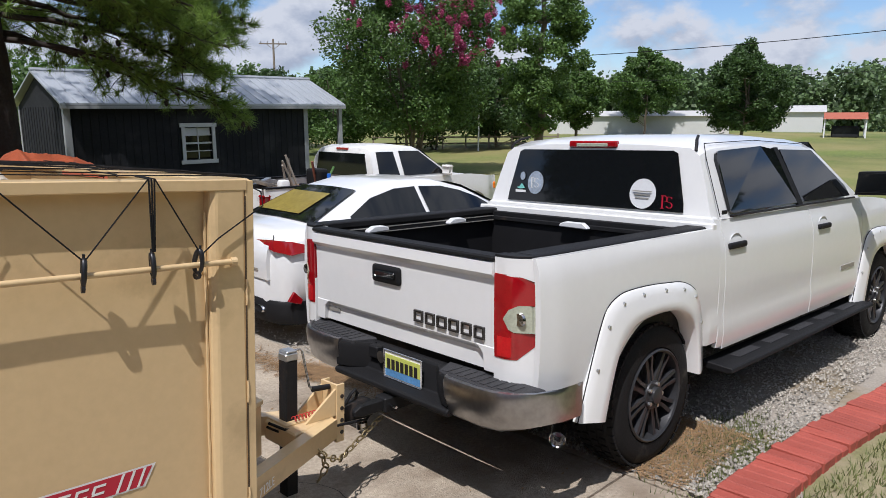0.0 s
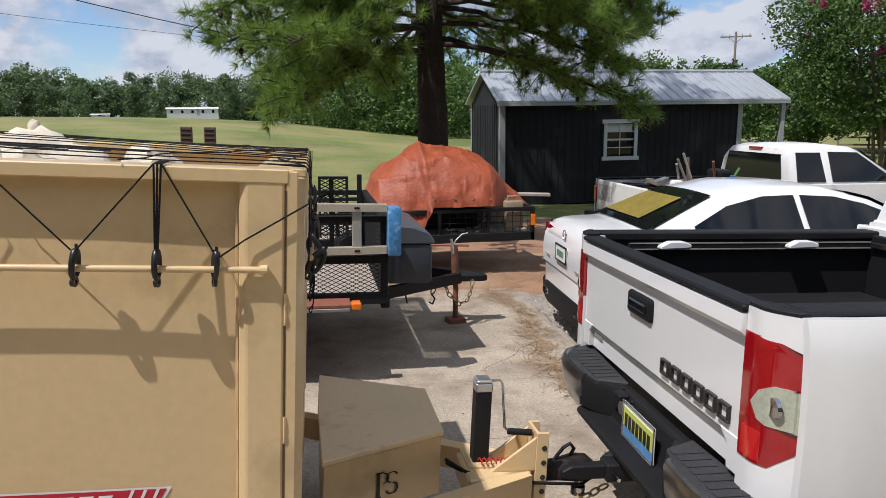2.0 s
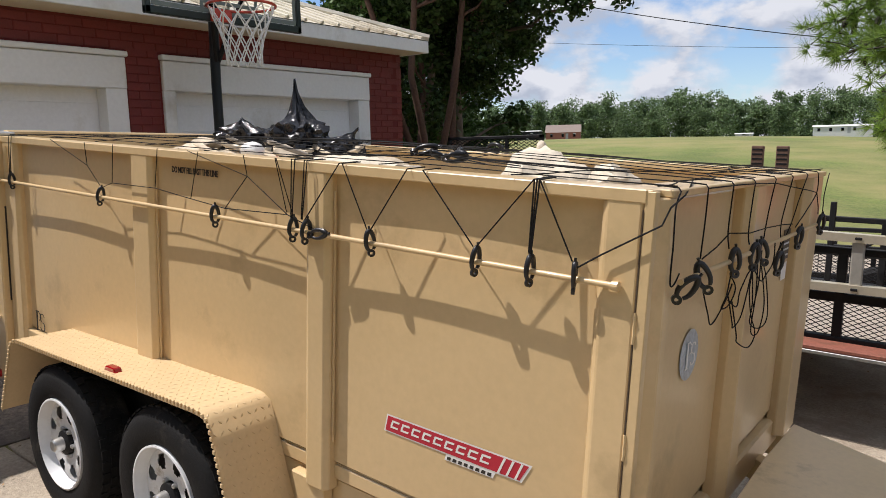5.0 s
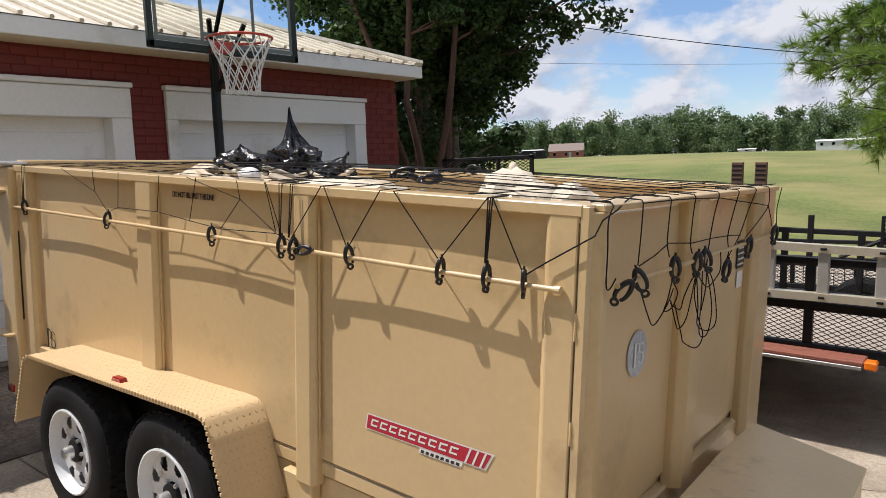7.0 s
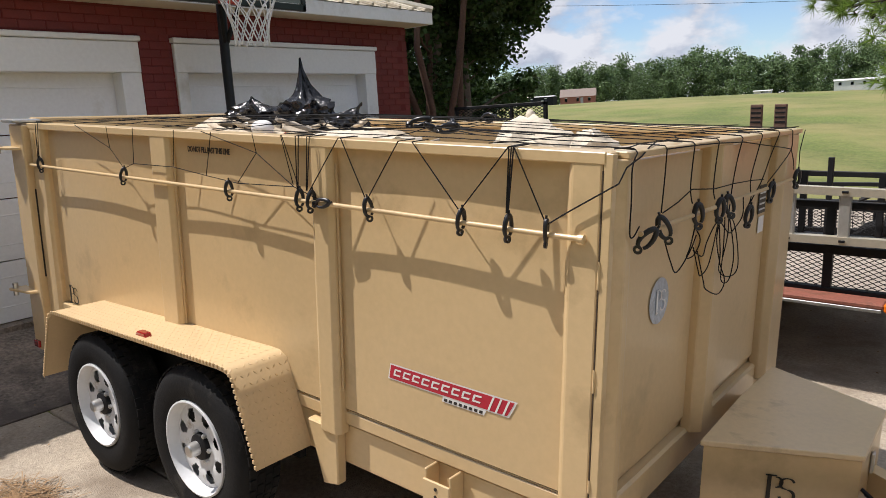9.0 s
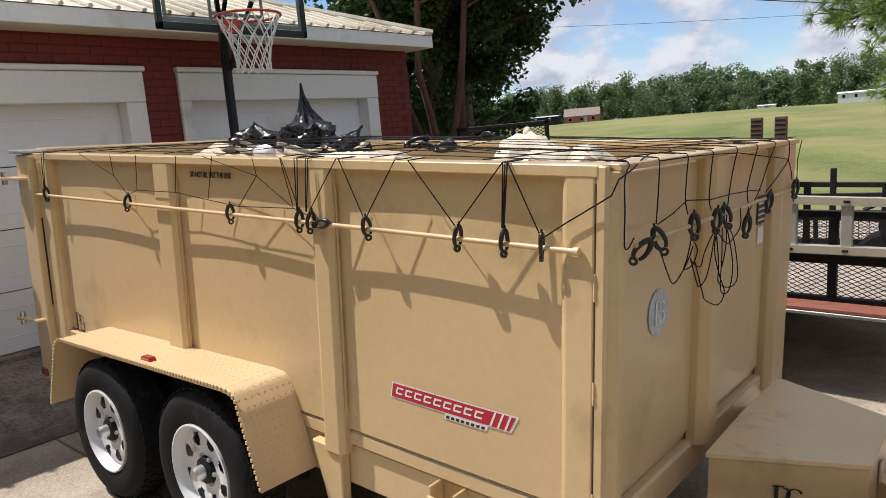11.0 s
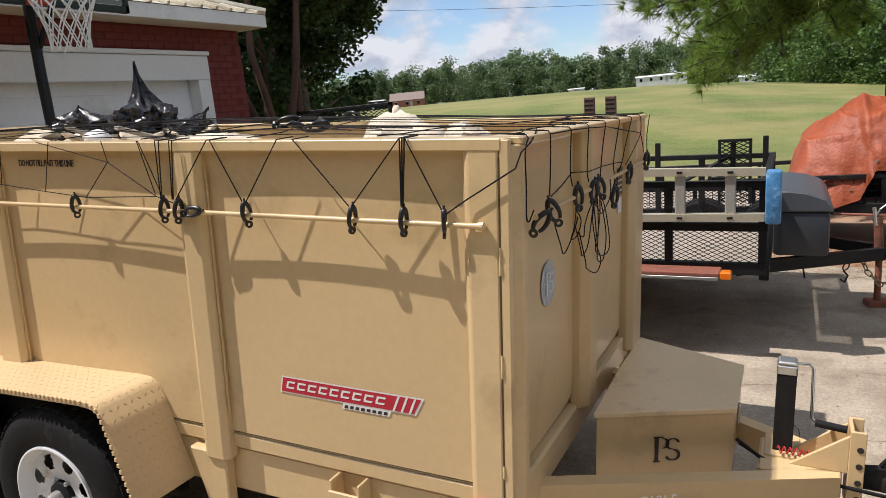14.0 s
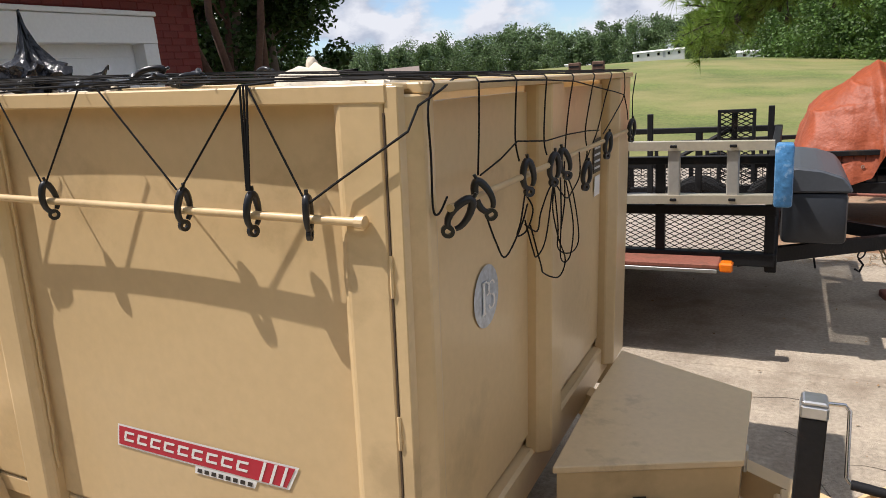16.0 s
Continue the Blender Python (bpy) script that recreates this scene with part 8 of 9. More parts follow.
def broadleaf(name, x, y, height, spread, base, leaf_mat, bark, label, seed, leaves=9000, size=0.11, stems=1, blossom=0, clumps=70, lean=(0, 0), squash=1.0, cone=0.35, boughs=()):
    """A tree: stems, limbs, and leaves gathered in uneven clumps with gaps."""
    random.seed(seed)
    root = thing(name, pose(x, y, land(x, y) - 0.06), label, "tree")
    wood = bmesh.new()
    tips = []
    for s in range(stems):
        a = s * 6.28 / stems + random.uniform(0, 0.6)
        off = 0.15 * height * (stems > 1)
        top = Vector((lean[0] + off * math.cos(a) + random.gauss(0, 0.1), lean[1] + off * math.sin(a) + random.gauss(0, 0.1), height * 0.78))
        r0 = 0.018 * height / math.sqrt(stems)
        line = limb((0.1 * math.cos(a) * (stems > 1), 0.1 * math.sin(a) * (stems > 1), 0), top, r0, r0 * 0.3, wood, n=8)
        for k in range(int(20 / stems) + 4):
            t = random.uniform(base / height / 0.78, 1.0)
            p = line[min(7, int(t * 8))]
            b = random.uniform(0, 6.28)
            reach = spread * random.uniform(0.45, 0.95) * (1.1 - (0.3 + cone * 0.7) * t) * (0.6 + 0.4 * min(1.0, 1.7 * t))
            q = p + Vector((reach * math.cos(b), reach * math.sin(b), reach * random.uniform(0.25, 0.8)))
            limb(p, q, r0 * 0.38, r0 * 0.08, wood, n=5)
            tips.append(q)
    centre = Vector((lean[0], lean[1], (base + height) / 2))
    half = (height - base) / 2
    blobs = []
    for k in range(clumps):
        d = Vector((random.gauss(0, 1), random.gauss(0, 1), random.gauss(0, 1))).normalized()
        r = random.uniform(0.3, 1.0) ** 0.5
        taper = 1.0 - cone * max(-0.2, d.z)
        c = centre + Vector((d.x * spread * taper * squash, d.y * spread * taper, d.z * half * 0.92)) * r
        blobs.append((c, spread * random.uniform(0.13, 0.28) * (1 - 0.35 * max(0.0, d.z))))
    blobs += [(q, spread * random.uniform(0.10, 0.20)) for q in tips]
    for q in boughs:
        q = Vector(q)
        pts = limb((lean[0] * 0.5, lean[1] * 0.5, min(q.z - 0.5, height * 0.45)), q, 0.05, 0.012, wood, 0.0, 8, 0.1)
        for t in (4, 5, 6, 7, 8):
            for _ in range(3):
                blobs.append((pts[t] + Vector((random.gauss(0, 0.22), random.gauss(0, 0.22), random.gauss(0, 0.14))), random.uniform(0.10, 0.24)))
    part("trunk", wood, bark, root, "bark covered stems", 60)
    crown = leaf_cloud("crown", clumped(blobs, leaves), size * dice.uniform(0.6, 1.3, leaves), 1.6, leaf_mat)
    crown.parent = root
    tagged(crown, "leafy crown", kind="stuff")
    if blossom:
        outer = [b for b in blobs if b[0].z > height * 0.42 and (b[0] - centre).length > 0.6 * spread]
        spots = []
        for c, r in outer:
            for _ in range(random.choice((2, 3, 4, 5, 6) if c.x - c.y > 0.4 else (0, 0, 1))):
                e = Vector((random.gauss(0, 1), random.gauss(0, 1), random.gauss(0.6, 0.8))).normalized() * r * 1.35
                spots += [(c + e + Vector((0, 0, 0.1 * k)), random.uniform(0.07, 0.15)) for k in range(2)]
        flowers = leaf_cloud("blossom", clumped(spots, blossom, 1.2), 0.06 * dice.uniform(0.6, 1.3, blossom), 1.2, BLOSSOM)
        flowers.parent = root
        tagged(flowers, "pink blossom clusters", kind="stuff")
    return root


def polar(az, dist):
    return dist * math.cos(radians(az)) - 0.3, dist * math.sin(radians(az)) + 0.45


x, y = polar(47.5, 29)
broadleaf("flowering_tree", x, y, 8.8, 3.25, 1.3, LEAF, GREY_BARK, "crepe myrtle in leaf with pink blossom clusters", 21, 50000, 0.085, 6, 34000, 150, (0, 0), 1.0, -0.1)
x, y = polar(37.3, 36)
broadleaf("poplar_tree", x, y, 13.5, 2.1, 0.9, LEAF_LIGHT, GREY_BARK, "tall slender light green tree on the lawn", 22, 42000, 0.10, 1, 0, 190, (0, 0), 1.0, 0.55)
x, y = polar(34.2, 50)
broadleaf("shade_tree", x, y, 6.6, 2.2, 1.0, LEAF, GREY_BARK, "medium green shade tree beside the mobile home", 23, 18000, 0.13, 1, 0, 90)
x, y = polar(28.9, 64)
broadleaf("shade_tree", x, y, 7.8, 3.0, 1.2, LEAF, GREY_BARK, "round green shade tree behind the mobile home", 24, 24000, 0.15, 2, 0, 110, cone=0.5)
x, y = polar(21.8, 52)
broadleaf("shade_tree", x, y, 7.2, 2.9, 0.7, LEAF_DARK, GREY_BARK, "dark green bushy tree on the lawn", 25, 34000, 0.12, 2, 0, 130, cone=0.6)
x, y = polar(57.5, 46)
broadleaf("shade_tree", x, y, 5.0, 3.2, 0.6, LEAF_DARK, GREY_BARK, "dark green tree behind the shed", 26, 16000, 0.13, 2, 0, 80)
x, y = polar(53.2, 40)
broadleaf("shade_tree", x, y, 5.2, 3.0, 0.4, LEAF, GREY_BARK, "green tree behind the shed porch", 27, 18000, 0.12, 2, 0, 90)
x, y = polar(45.5, 45)
broadleaf("shade_tree", x, y, 6.2, 4.0, 0.4, LEAF_DARK, GREY_BARK, "dark shaded tree at the edge of the lawn", 28, 22000, 0.14, 3, 0, 110)
x, y = polar(40.5, 48)
broadleaf("shade_tree", x, y, 6.2, 3.6, 0.4, LEAF_DARK, GREY_BARK, "dark shaded tree at the edge of the lawn", 29, 20000, 0.14, 2, 0, 100)
# trees beside the garage
broadleaf("shade_tree", -6.9, 10.15, 9.5, 2.25, 1.4, LEAF_DARK, GREY_BARK, "dense dark tree with several stems beside the garage", 30, 90000, 0.062, 4, 0, 190, (0.05, 0.0), boughs=((2.9, 0.05, 3.65), (3.15, 0.1, 4.15), (2.7, -0.2, 4.7), (2.3, 0.6, 5.2)))
broadleaf("shade_tree", -6.1, 8.75, 8.8, 1.35, 3.0, LEAF_DARK, mat("reddish brown bark", (0.11, 0.06, 0.04), 0.9, 0, 0.3, 3, 30, 0.6, 40), "tree with a fan of bare brown stems beside the garage", 35, 52000, 0.06, 6, 0, 90)
broadleaf("shade_tree", -8.5, 11.6, 7.0, 2.2, 0.2, LEAF_DARK, GREY_BARK, "dark evergreen tree behind the garage corner", 32, 50000, 0.06, 2, 0, 140)
# behind the camera, seen only in the windows
for k, (x, y) in enumerate(((9, -13), (2, -15), (-6, -14), (16, -12), (24, -10))):
    broadleaf("shade_tree", x, y - 2, 13.0, 4.6, 0.5, LEAF_DARK, GREY_BARK, "dark leafy tree across the lawn, mirrored in windows", 60 + k, 9000, 0.4, 2, 0, 110)

# ---- pine ----
def pine(x, y, height, seed):
    random.seed(seed)
    root = thing("pine_tree", pose(x, y, land(x, y) - 0.05), "tall pine with dark bark and drooping needle tufts", "pine tree")
    wood, cones = bmesh.new(), bmesh.new()
    def plated(u, v):
        a, z = 2 * math.pi * u, height * v
        r = 0.31 - 0.019 * min(z, 13.5) + 0.05 * math.exp(-z * 2.5)
        q = Vector((math.cos(a) * 3.2, math.sin(a) * 3.2, z * 0.9))
        r += 0.035 * (abs(noise.noise(q * 1.3)) - 0.25) + 0.020 * (abs(noise.noise(q * 3.1)) - 0.25)
        return (r * math.cos(a) + 0.03 * math.sin(z), r * math.sin(a), z)
    join(wood, sheet(plated, 72, 260))
    tufts = []
    boughs = [(random.uniform(0, 6.28), 3.4 + 3.4 * k / 34, random.uniform(2.4, 4.3), random.uniform(0.10, 0.34)) for k in range(27)]
    boughs += [(random.uniform(0, 6.28), 7.2 + 10.8 * k / 92, (5.2 - 3.6 * k / 92) * random.uniform(0.7, 1.0), random.uniform(-0.25, 0.1)) for k in range(92)]
    # low boughs sweeping down over the yard
    boughs += [(radians(a), z, reach, fall) for a, z, reach, fall in ((188, 4.4, 3.1, 0.34), (200, 5.0, 3.9, 0.30), (222, 5.0, 3.6, 0.34), (345, 4.8, 3.9, 0.22), (330, 5.2, 3.7, 0.2), (195, 3.6, 2.9, 0.45), (215, 3.9, 3.3, 0.45), (178, 3.9, 2.9, 0.36), (232, 4.3, 3.4, 0.36), (205, 4.6, 3.8, 0.33), (338, 3.9, 3.5, 0.26), (352, 4.1, 3.4, 0.27), (322, 4.2, 3.8, 0.22), (300, 4.6, 4.2, 0.22), (275, 4.7, 3.6, 0.2), (255, 4.8, 3.6, 0.24))]
    # unseen high boughs, added to shade the shed and the ground before it
    boughs += [(radians(a), z, reach, 0.04) for a, z, reach in ((205, 7.6, 5.2), (218, 7.2, 5.4), (231, 7.6, 4.7), (243, 7.0, 3.9), (254, 7.4, 3.4), (265, 7.8, 4.2), (278, 7.2, 4.4), (290, 7.7, 4.6), (303, 7.3, 4.6), (318, 7.8, 4.8), (333, 7.4, 5.0), (348, 8.2, 4.6), (240, 8.6, 4.0), (285, 8.8, 4.2), (325, 9.0, 4.4))]
    boughs += [(radians(12 + 88 * random.random()), 8.4 + 7.0 * k / 50, random.uniform(3.4, 6.2), 0.02) for k in range(50)]
    for a, z, reach, fall in boughs:
        p = Vector((0, 0, z))
        end = p + Vector((reach * math.cos(a), reach * math.sin(a), -reach * fall))
        pts = limb(p, end, 0.055, 0.014, wood, -0.22, 8, 0.10)
        low = z < 7
        for j in range(38 if low else 20):
            t = random.uniform(0.25, 1.0) ** 0.8
            i = min(7, int(t * 8))
            q = pts[i].lerp(pts[i + 1], t * 8 - i)
            b = a + random.choice((-1, 1)) * random.uniform(0.2, 1.5)
            l = random.uniform(0.3, 0.9) * (1.3 - t * 0.6)
            e = q + Vector((l * math.cos(b), l * math.sin(b), random.uniform(-0.75, 0.55) * l))
            tube([q, q.lerp(e, 0.5) + Vector((0, 0, 0.03)), e], 0.009, 4, wood)
            for w in range(4 if low else 3):
                c = q.lerp(e, 0.3 + 0.24 * w) + Vector((random.gauss(0, 0.06), random.gauss(0, 0.06), random.gauss(0, 0.05)))
                tufts.append((*c, *((e - q).normalized() * 0.75 + Vector((0, 0, 0.25)))))
            if random.random() < 0.10:
                bmesh.ops.create_icosphere(cones, subdivisions=1, radius=0.045, matrix=Matrix.Translation(e - Vector((0, 0, 0.06))) @ Matrix.Diagonal((1, 1, 1.5, 1)))
    # needles: slim triangles fanning out of every tuft
    tufts = np.repeat(np.array(tufts), 40, axis=0)
    n = len(tufts)
    v = tufts[:, 3:] + dice.normal(scale=0.62, size=(n, 3))
    v *= (dice.uniform(0.15, 0.27, n) / np.linalg.norm(v, axis=1))[:, None]
    s = np.cross(v, dice.normal(size=(n, 3)))
    s *= 0.0055 / np.linalg.norm(s, axis=1)[:, None]
    c = tufts[:, :3]
    co = np.stack((c - s, c + s, c + v), axis=1).reshape(-1, 3)
    me = bpy.data.meshes.new("needles")
    me.vertices.add(3 * n)
    me.vertices.foreach_set("co", co.ravel())
    me.loops.add(3 * n)
    me.loops.foreach_set("vertex_index", np.arange(3 * n, dtype=np.int32))
    me.polygons.add(n)
    me.polygons.foreach_set("loop_start", np.arange(0, 3 * n, 3, dtype=np.int32))
    me.update(calc_edges=True)
    me.materials.append(NEEDLES)
    part("trunk", wood, BARK, root, "furrowed dark bark", 60)
    needles = new("needles", me)
    needles.parent = root
    tagged(needles, "long green needles in tufts", kind="stuff")
    tagged(part("cone", cones, BARK, root, "small brown cones"), kind="stuff")
    return root


pine(2.35, 13.89, 18.5, 5)

# ---- far woods ----
def woods(name, arcs, seed, leaf_mat, label, size):
    """Belts of distant trees: trunks lost in uneven clumps of leaves."""
    random.seed(seed)
    pts, sizes = [], []
    for az0, az1, dist, top, count, per in arcs:
        for k in range(count):
            az = az0 + (az1 - az0) * (k + random.uniform(-0.5, 0.5)) / count
            d = dist * random.uniform(0.93, 1.12)
            x, y = polar(az, d)
            g = land(x, y)
            h = (1.75 + dist * math.tan(radians(top * random.uniform(0.74, 1.12)))) - g
            w = h * random.uniform(0.24, 0.52)
            point = random.random() < 0.3
            blobs = []
            for _ in range(26):
                t = random.uniform(0.0, 0.93)
                wide = w * (1.15 - t if point else math.sqrt(max(0.08, 1 - (2 * t - 0.85) ** 2 * 0.75)))
                a, r = random.uniform(0, 6.28), wide * math.sqrt(random.random())
                blobs.append(((x + r * math.cos(a), y + r * math.sin(a), g + h * t), w * random.uniform(0.30, 0.55)))
            pts.append(clumped(blobs, per))
            sizes.append(size * random.uniform(0.75, 1.2) * dice.uniform(0.6, 1.4, per))
    ob = leaf_cloud(name, np.concatenate(pts), np.concatenate(sizes), 1.2, leaf_mat)
    return tagged(ob, label, "woods", kind="stuff")


woods("far_woods", [(88, 142, 300, 3.05, 84, 2500), (88, 142, 330, 3.35, 64, 1600)], 41, LEAF_HAZED, "mixed green woodland along the far side of the field", 0.62)
woods("near_woods", [(77, 92, 92, 4.4, 20, 2400), (80, 90, 80, 4.8, 9, 2800), (60, 79, 75, 4.0, 20, 1700)], 42, LEAF, "dark broadleaf trees at the edge of the field", 0.28)
woods("right_woods", [(8, 60, 120, 3.2, 52, 900), (4, 34, 210, 2.6, 40, 700), (-10, 12, 150, 2.8, 20, 700)], 43, LEAF_HAZED, "green trees beyond the lawns", 0.65)
woods("back_woods", [(142, 260, 70, 6.0, 50, 250), (260, 350, 70, 6.0, 40, 250)], 44, LEAF_DARK, "trees round the rest of the place", 0.8)

# ---- far buildings ----
def plain_house(name, az, dist, w, d, h, yaw, wall, roof, label, roof_h=0.35, windows=3, footing=0.0):
    x, y = polar(az, dist)
    root = thing(name, pose(x, y, land(x, y) - 0.1 + footing, 0, 0, yaw), label, "house")
    part("wall", box(-w / 2, w / 2, -d / 2, d / 2, -footing - 0.3, h), wall, root)
    part("roof", prism([(-d / 2 - 0.25, h - 0.02), (d / 2 + 0.25, h - 0.02), (0, h + roof_h)], w + 0.5, "x", -w / 2 - 0.25), roof, root)
    for k in range(windows):
        cx = -w / 2 + w * (k + 0.5) / windows
        win = part("window", box(cx - 0.4, cx + 0.4, -d / 2 - 0.03, -d / 2 + 0.02, h * 0.38, h * 0.8), GLASS, root)
        part("frame", box(cx - 0.46, cx + 0.46, -d / 2 - 0.05, -d / 2 - 0.031, h * 0.8, h * 0.84), WHITE_TRIM, win)
    part("door", box(w * 0.08, w * 0.08 + 0.9, -d / 2 - 0.04, -d / 2 + 0.01, 0.1, min(2.1, h * 0.88)), GREY_TRIM, root)
    return root


PALE = mat("pale siding", (0.60, 0.60, 0.58), 0.6, 0, 0.06, 0.5, 10)
BROWN_ROOF = mat("brown shingle roof", (0.21, 0.165, 0.14), 0.8, 0, 0.15)
HOUSE_BRICK = mat("far brick", (0.26, 0.10, 0.07), 0.8, 0, 0.15)
RED_ROOF = mat("red metal roof", (0.40, 0.11, 0.06), 0.5, 0.1, 0.1)
plain_house("mobile_home", 29.5, 68, 15.5, 4.5, 1.65, 120, PALE, mat("grey white metal roof", (0.55, 0.54, 0.52), 0.5, 0.2, 0.1), "long pale mobile home with low metal roof", 0.45, 5)
plain_house("mobile_home", 18.2, 76, 4.2, 5.0, 1.9, 108, PALE, bpy.data.materials["grey white metal roof"], "small pale mobile home beyond the lawn", 0.6, 2)
carport = thing("carport", pose(*polar(15.2, 64), land(*polar(15.2, 64)) - 0.1, 0, 0, 106), "open carport with a faded red metal roof", "carport")
part("roof", prism([(-1.6, 1.45), (1.6, 1.45), (0, 1.95)], 3.0, "x", -1.5), RED_ROOF, carport, "faded red metal roof")
for xx in (-1.4, 1.4):
    for yy in (-1.4, 1.4):
        part("post", box(xx - 0.05, xx + 0.05, yy - 0.05, yy + 0.05, 0, 1.5), WHITE_TRIM, carport)
part("stored_load", box(-1.0, 0.9, -0.8, 1.0, 0, 0.9, 0.1), CHARCOAL, carport)
plain_house("brick_house", 118.3, 250, 11.5, 8.0, 2.5, 25, HOUSE_BRICK, BROWN_ROOF, "small brick house with a brown roof across the field", 2.6, 3)
plain_house("barn", 121.2, 258, 10.0, 8.0, 3.2, 20, CHARCOAL, bpy.data.materials["grey white metal roof"], "open barn with a pale metal roof across the field", 0.4, 2)
plain_house("mobile_home", 98.75, 260, 16.5, 5.0, 2.3, 9, PALE, PALE, "white mobile home on the rise across the field", 0.5, 5, 0.9)
plain_house("mobile_home", 92.2, 200, 7.2, 5.0, 1.7, 0, PALE, PALE, "small white house on the rise across the field", 0.5, 2)
plain_house("mobile_home", 105.0, 200, 4.0, 3.0, 0.7, 10, PALE, PALE, "low white roof on the field", 0.2, 1)

# parked car far off beside the field road
x, y = polar(85.9, 88)
far_car = thing("car", pose(x, y, land(x, y) - 0.02, 0, 0, 100), "small white car far off on the field road", "car")
part("body", box(-2.1, 2.1, -0.85, 0.85, 0.3, 0.85, 0.15, seg=2), WHITE_PAINT, far_car, "white body", 40)
part("cabin", box(-1.2, 0.8, -0.72, 0.72, 0.85, 1.35, 0.2, seg=2), GLASS, far_car, "dark cabin glass", 40)
for xx in (-1.3, 1.3):
    for yy in (-0.85, 0.65):
        part("wheel", turned([(0.0, 0.0), (0.3, 0.0), (0.3, 0.2), (0.0, 0.2)], 16, "y", (xx, yy, 0.3)), RUBBER, far_car)

# ---- poles and lines ----
def power_pole(az, dist, h, arm, yaw, label):
    x, y = polar(az, dist)
    g = land(x, y) - 0.1
    root = thing("utility_pole", pose(x, y, g, 0, 0, yaw), label, "utility pole")
    part("pole", tube([(0, 0, 0), (0, 0, h)], 0.14, 8, radii=[0.15, 0.10]), POLE_WOOD, root, "grey wooden pole", 60)
    if arm:
        part("crossarm", box(-arm, arm, -0.06, 0.06, h - 0.55, h - 0.42), POLE_WOOD, root, "wooden crossarm")
        part("brace", tube([(-arm * 0.5, 0, h - 0.5), (0, 0, h - 1.1), (arm * 0.5, 0, h - 0.5)], 0.03, 5), POLE_WOOD, root)
        for xx in (-arm * 0.9, -arm * 0.4, arm * 0.4, arm * 0.9):
            part("insulator", tube([(xx, 0, h - 0.42), (xx, 0, h - 0.22)], 0.05, 6), GREY_TRIM, root)
    return Vector((x, y, g + h))


p1 = power_pole(57.7, 80, 9.5, 1.45, -30, "wooden utility pole with crossarm behind the trees")
power_pole(78.9, 26, 7.5, 0, 0, "wooden utility pole behind the pine")
flag = thing("flag_pole", pose(*polar(42.0, 44), land(*polar(42.0, 44)) - 0.05), "white metal flag pole on the lawn", "flag pole")
part("pole", tube([(0, 0, 0), (0.05, 0, 4.2)], 0.05, 8), WHITE_TRIM, flag, "white pole")


def wire(name, az0, e0, az1, e1, dist, r, sag, label):
    a, b = Vector((*polar(az0, dist), 1.75 + dist * math.tan(radians(e0)))), Vector((*polar(az1, dist), 1.75 + dist * math.tan(radians(e1))))
    a, b = a + (a - b) * 0.35, b + (b - a) * 0.35
    pts = [a.lerp(b, t) - Vector((0, 0, sag * 4 * t * (1 - t))) for t in np.linspace(0, 1, 21)]
    solo(name, tube(pts, r, 5), CORD, Matrix(), label, "power line", "overhead lines")


wire("power_line", 33.6, 4.6, 13.1, 5.6, 45, 0.022, 0.3, "black overhead power line across the sky")
wire("power_line", 33.0, 2.4, 12.8, 2.8, 60, 0.018, 0.2, "black overhead power line across the sky")
wire("power_line", 114.1, 10.4, 94.0, 6.3, 30, 0.017, 0.35, "black overhead power line across the sky")
wire("power_line", 114.5, 7.4, 95.1, 5.75, 60, 0.014, 0.2, "thin overhead power line across the sky")
fence = thing("rail_fence", pose(*polar(43.0, 46), land(*polar(43, 46)) - 0.05, 0, 0, -45), "grey wooden fence under the trees", "fence")
for k in range(9):
    part("post", box(-6 + k * 1.5 - 0.05, -6 + k * 1.5 + 0.05, -0.05, 0.05, 0, 0.95), POLE_WOOD, fence)
for z in (0.35, 0.75):
    part("rail", box(-6, 6, -0.03, 0.03, z - 0.05, z + 0.05), POLE_WOOD, fence)

# ---- load in the dump trailer ----
def on_load(x, y, z=0.0):
    return TRAIL @ pose(x, y, z)



def lump(name, x, y, z, size, material, label, category, seed, rough=0.25, sub=3, m=None):
    """A soft or broken lump on the load."""
    bm = bmesh.new()
    bmesh.ops.create_icosphere(bm, subdivisions=sub, radius=1.0)
    o = Vector((seed * 3.7, seed * 1.3, 0))
    for v in bm.verts:
        k = 1 - 0.4 * rough + rough * noise.noise(v.co * 1.4 + o) + rough * 0.7 * (1 - abs(noise.noise(v.co * 2.8 + o))) ** 4 + rough * 0.4 * (1 - abs(noise.noise(v.co * 6 + o))) ** 4
        v.co = Vector((v.co.x * size[0], v.co.y * size[1], max(v.co.z, -0.5) * size[2])) * k
    return solo(name, bm, material, on_load(x, y, z), label, category, smooth=50 if sub > 2 else None)


def smooth_heap(u, v):
    x, y = -3.85 + 3.72 * u, 2.30 + 1.76 * v
    k = 1 - ramp(-2.6, -1.3, x)
    z = 1.30 + 0.32 * k * (0.35 + 0.65 * ramp(2.5, 3.3, y)) + 0.06 * noise.noise(Vector((x * 3, y * 3, 1))) + 0.035 * noise.noise(Vector((x * 9, y * 9, 2)))
    return (x, y, z)


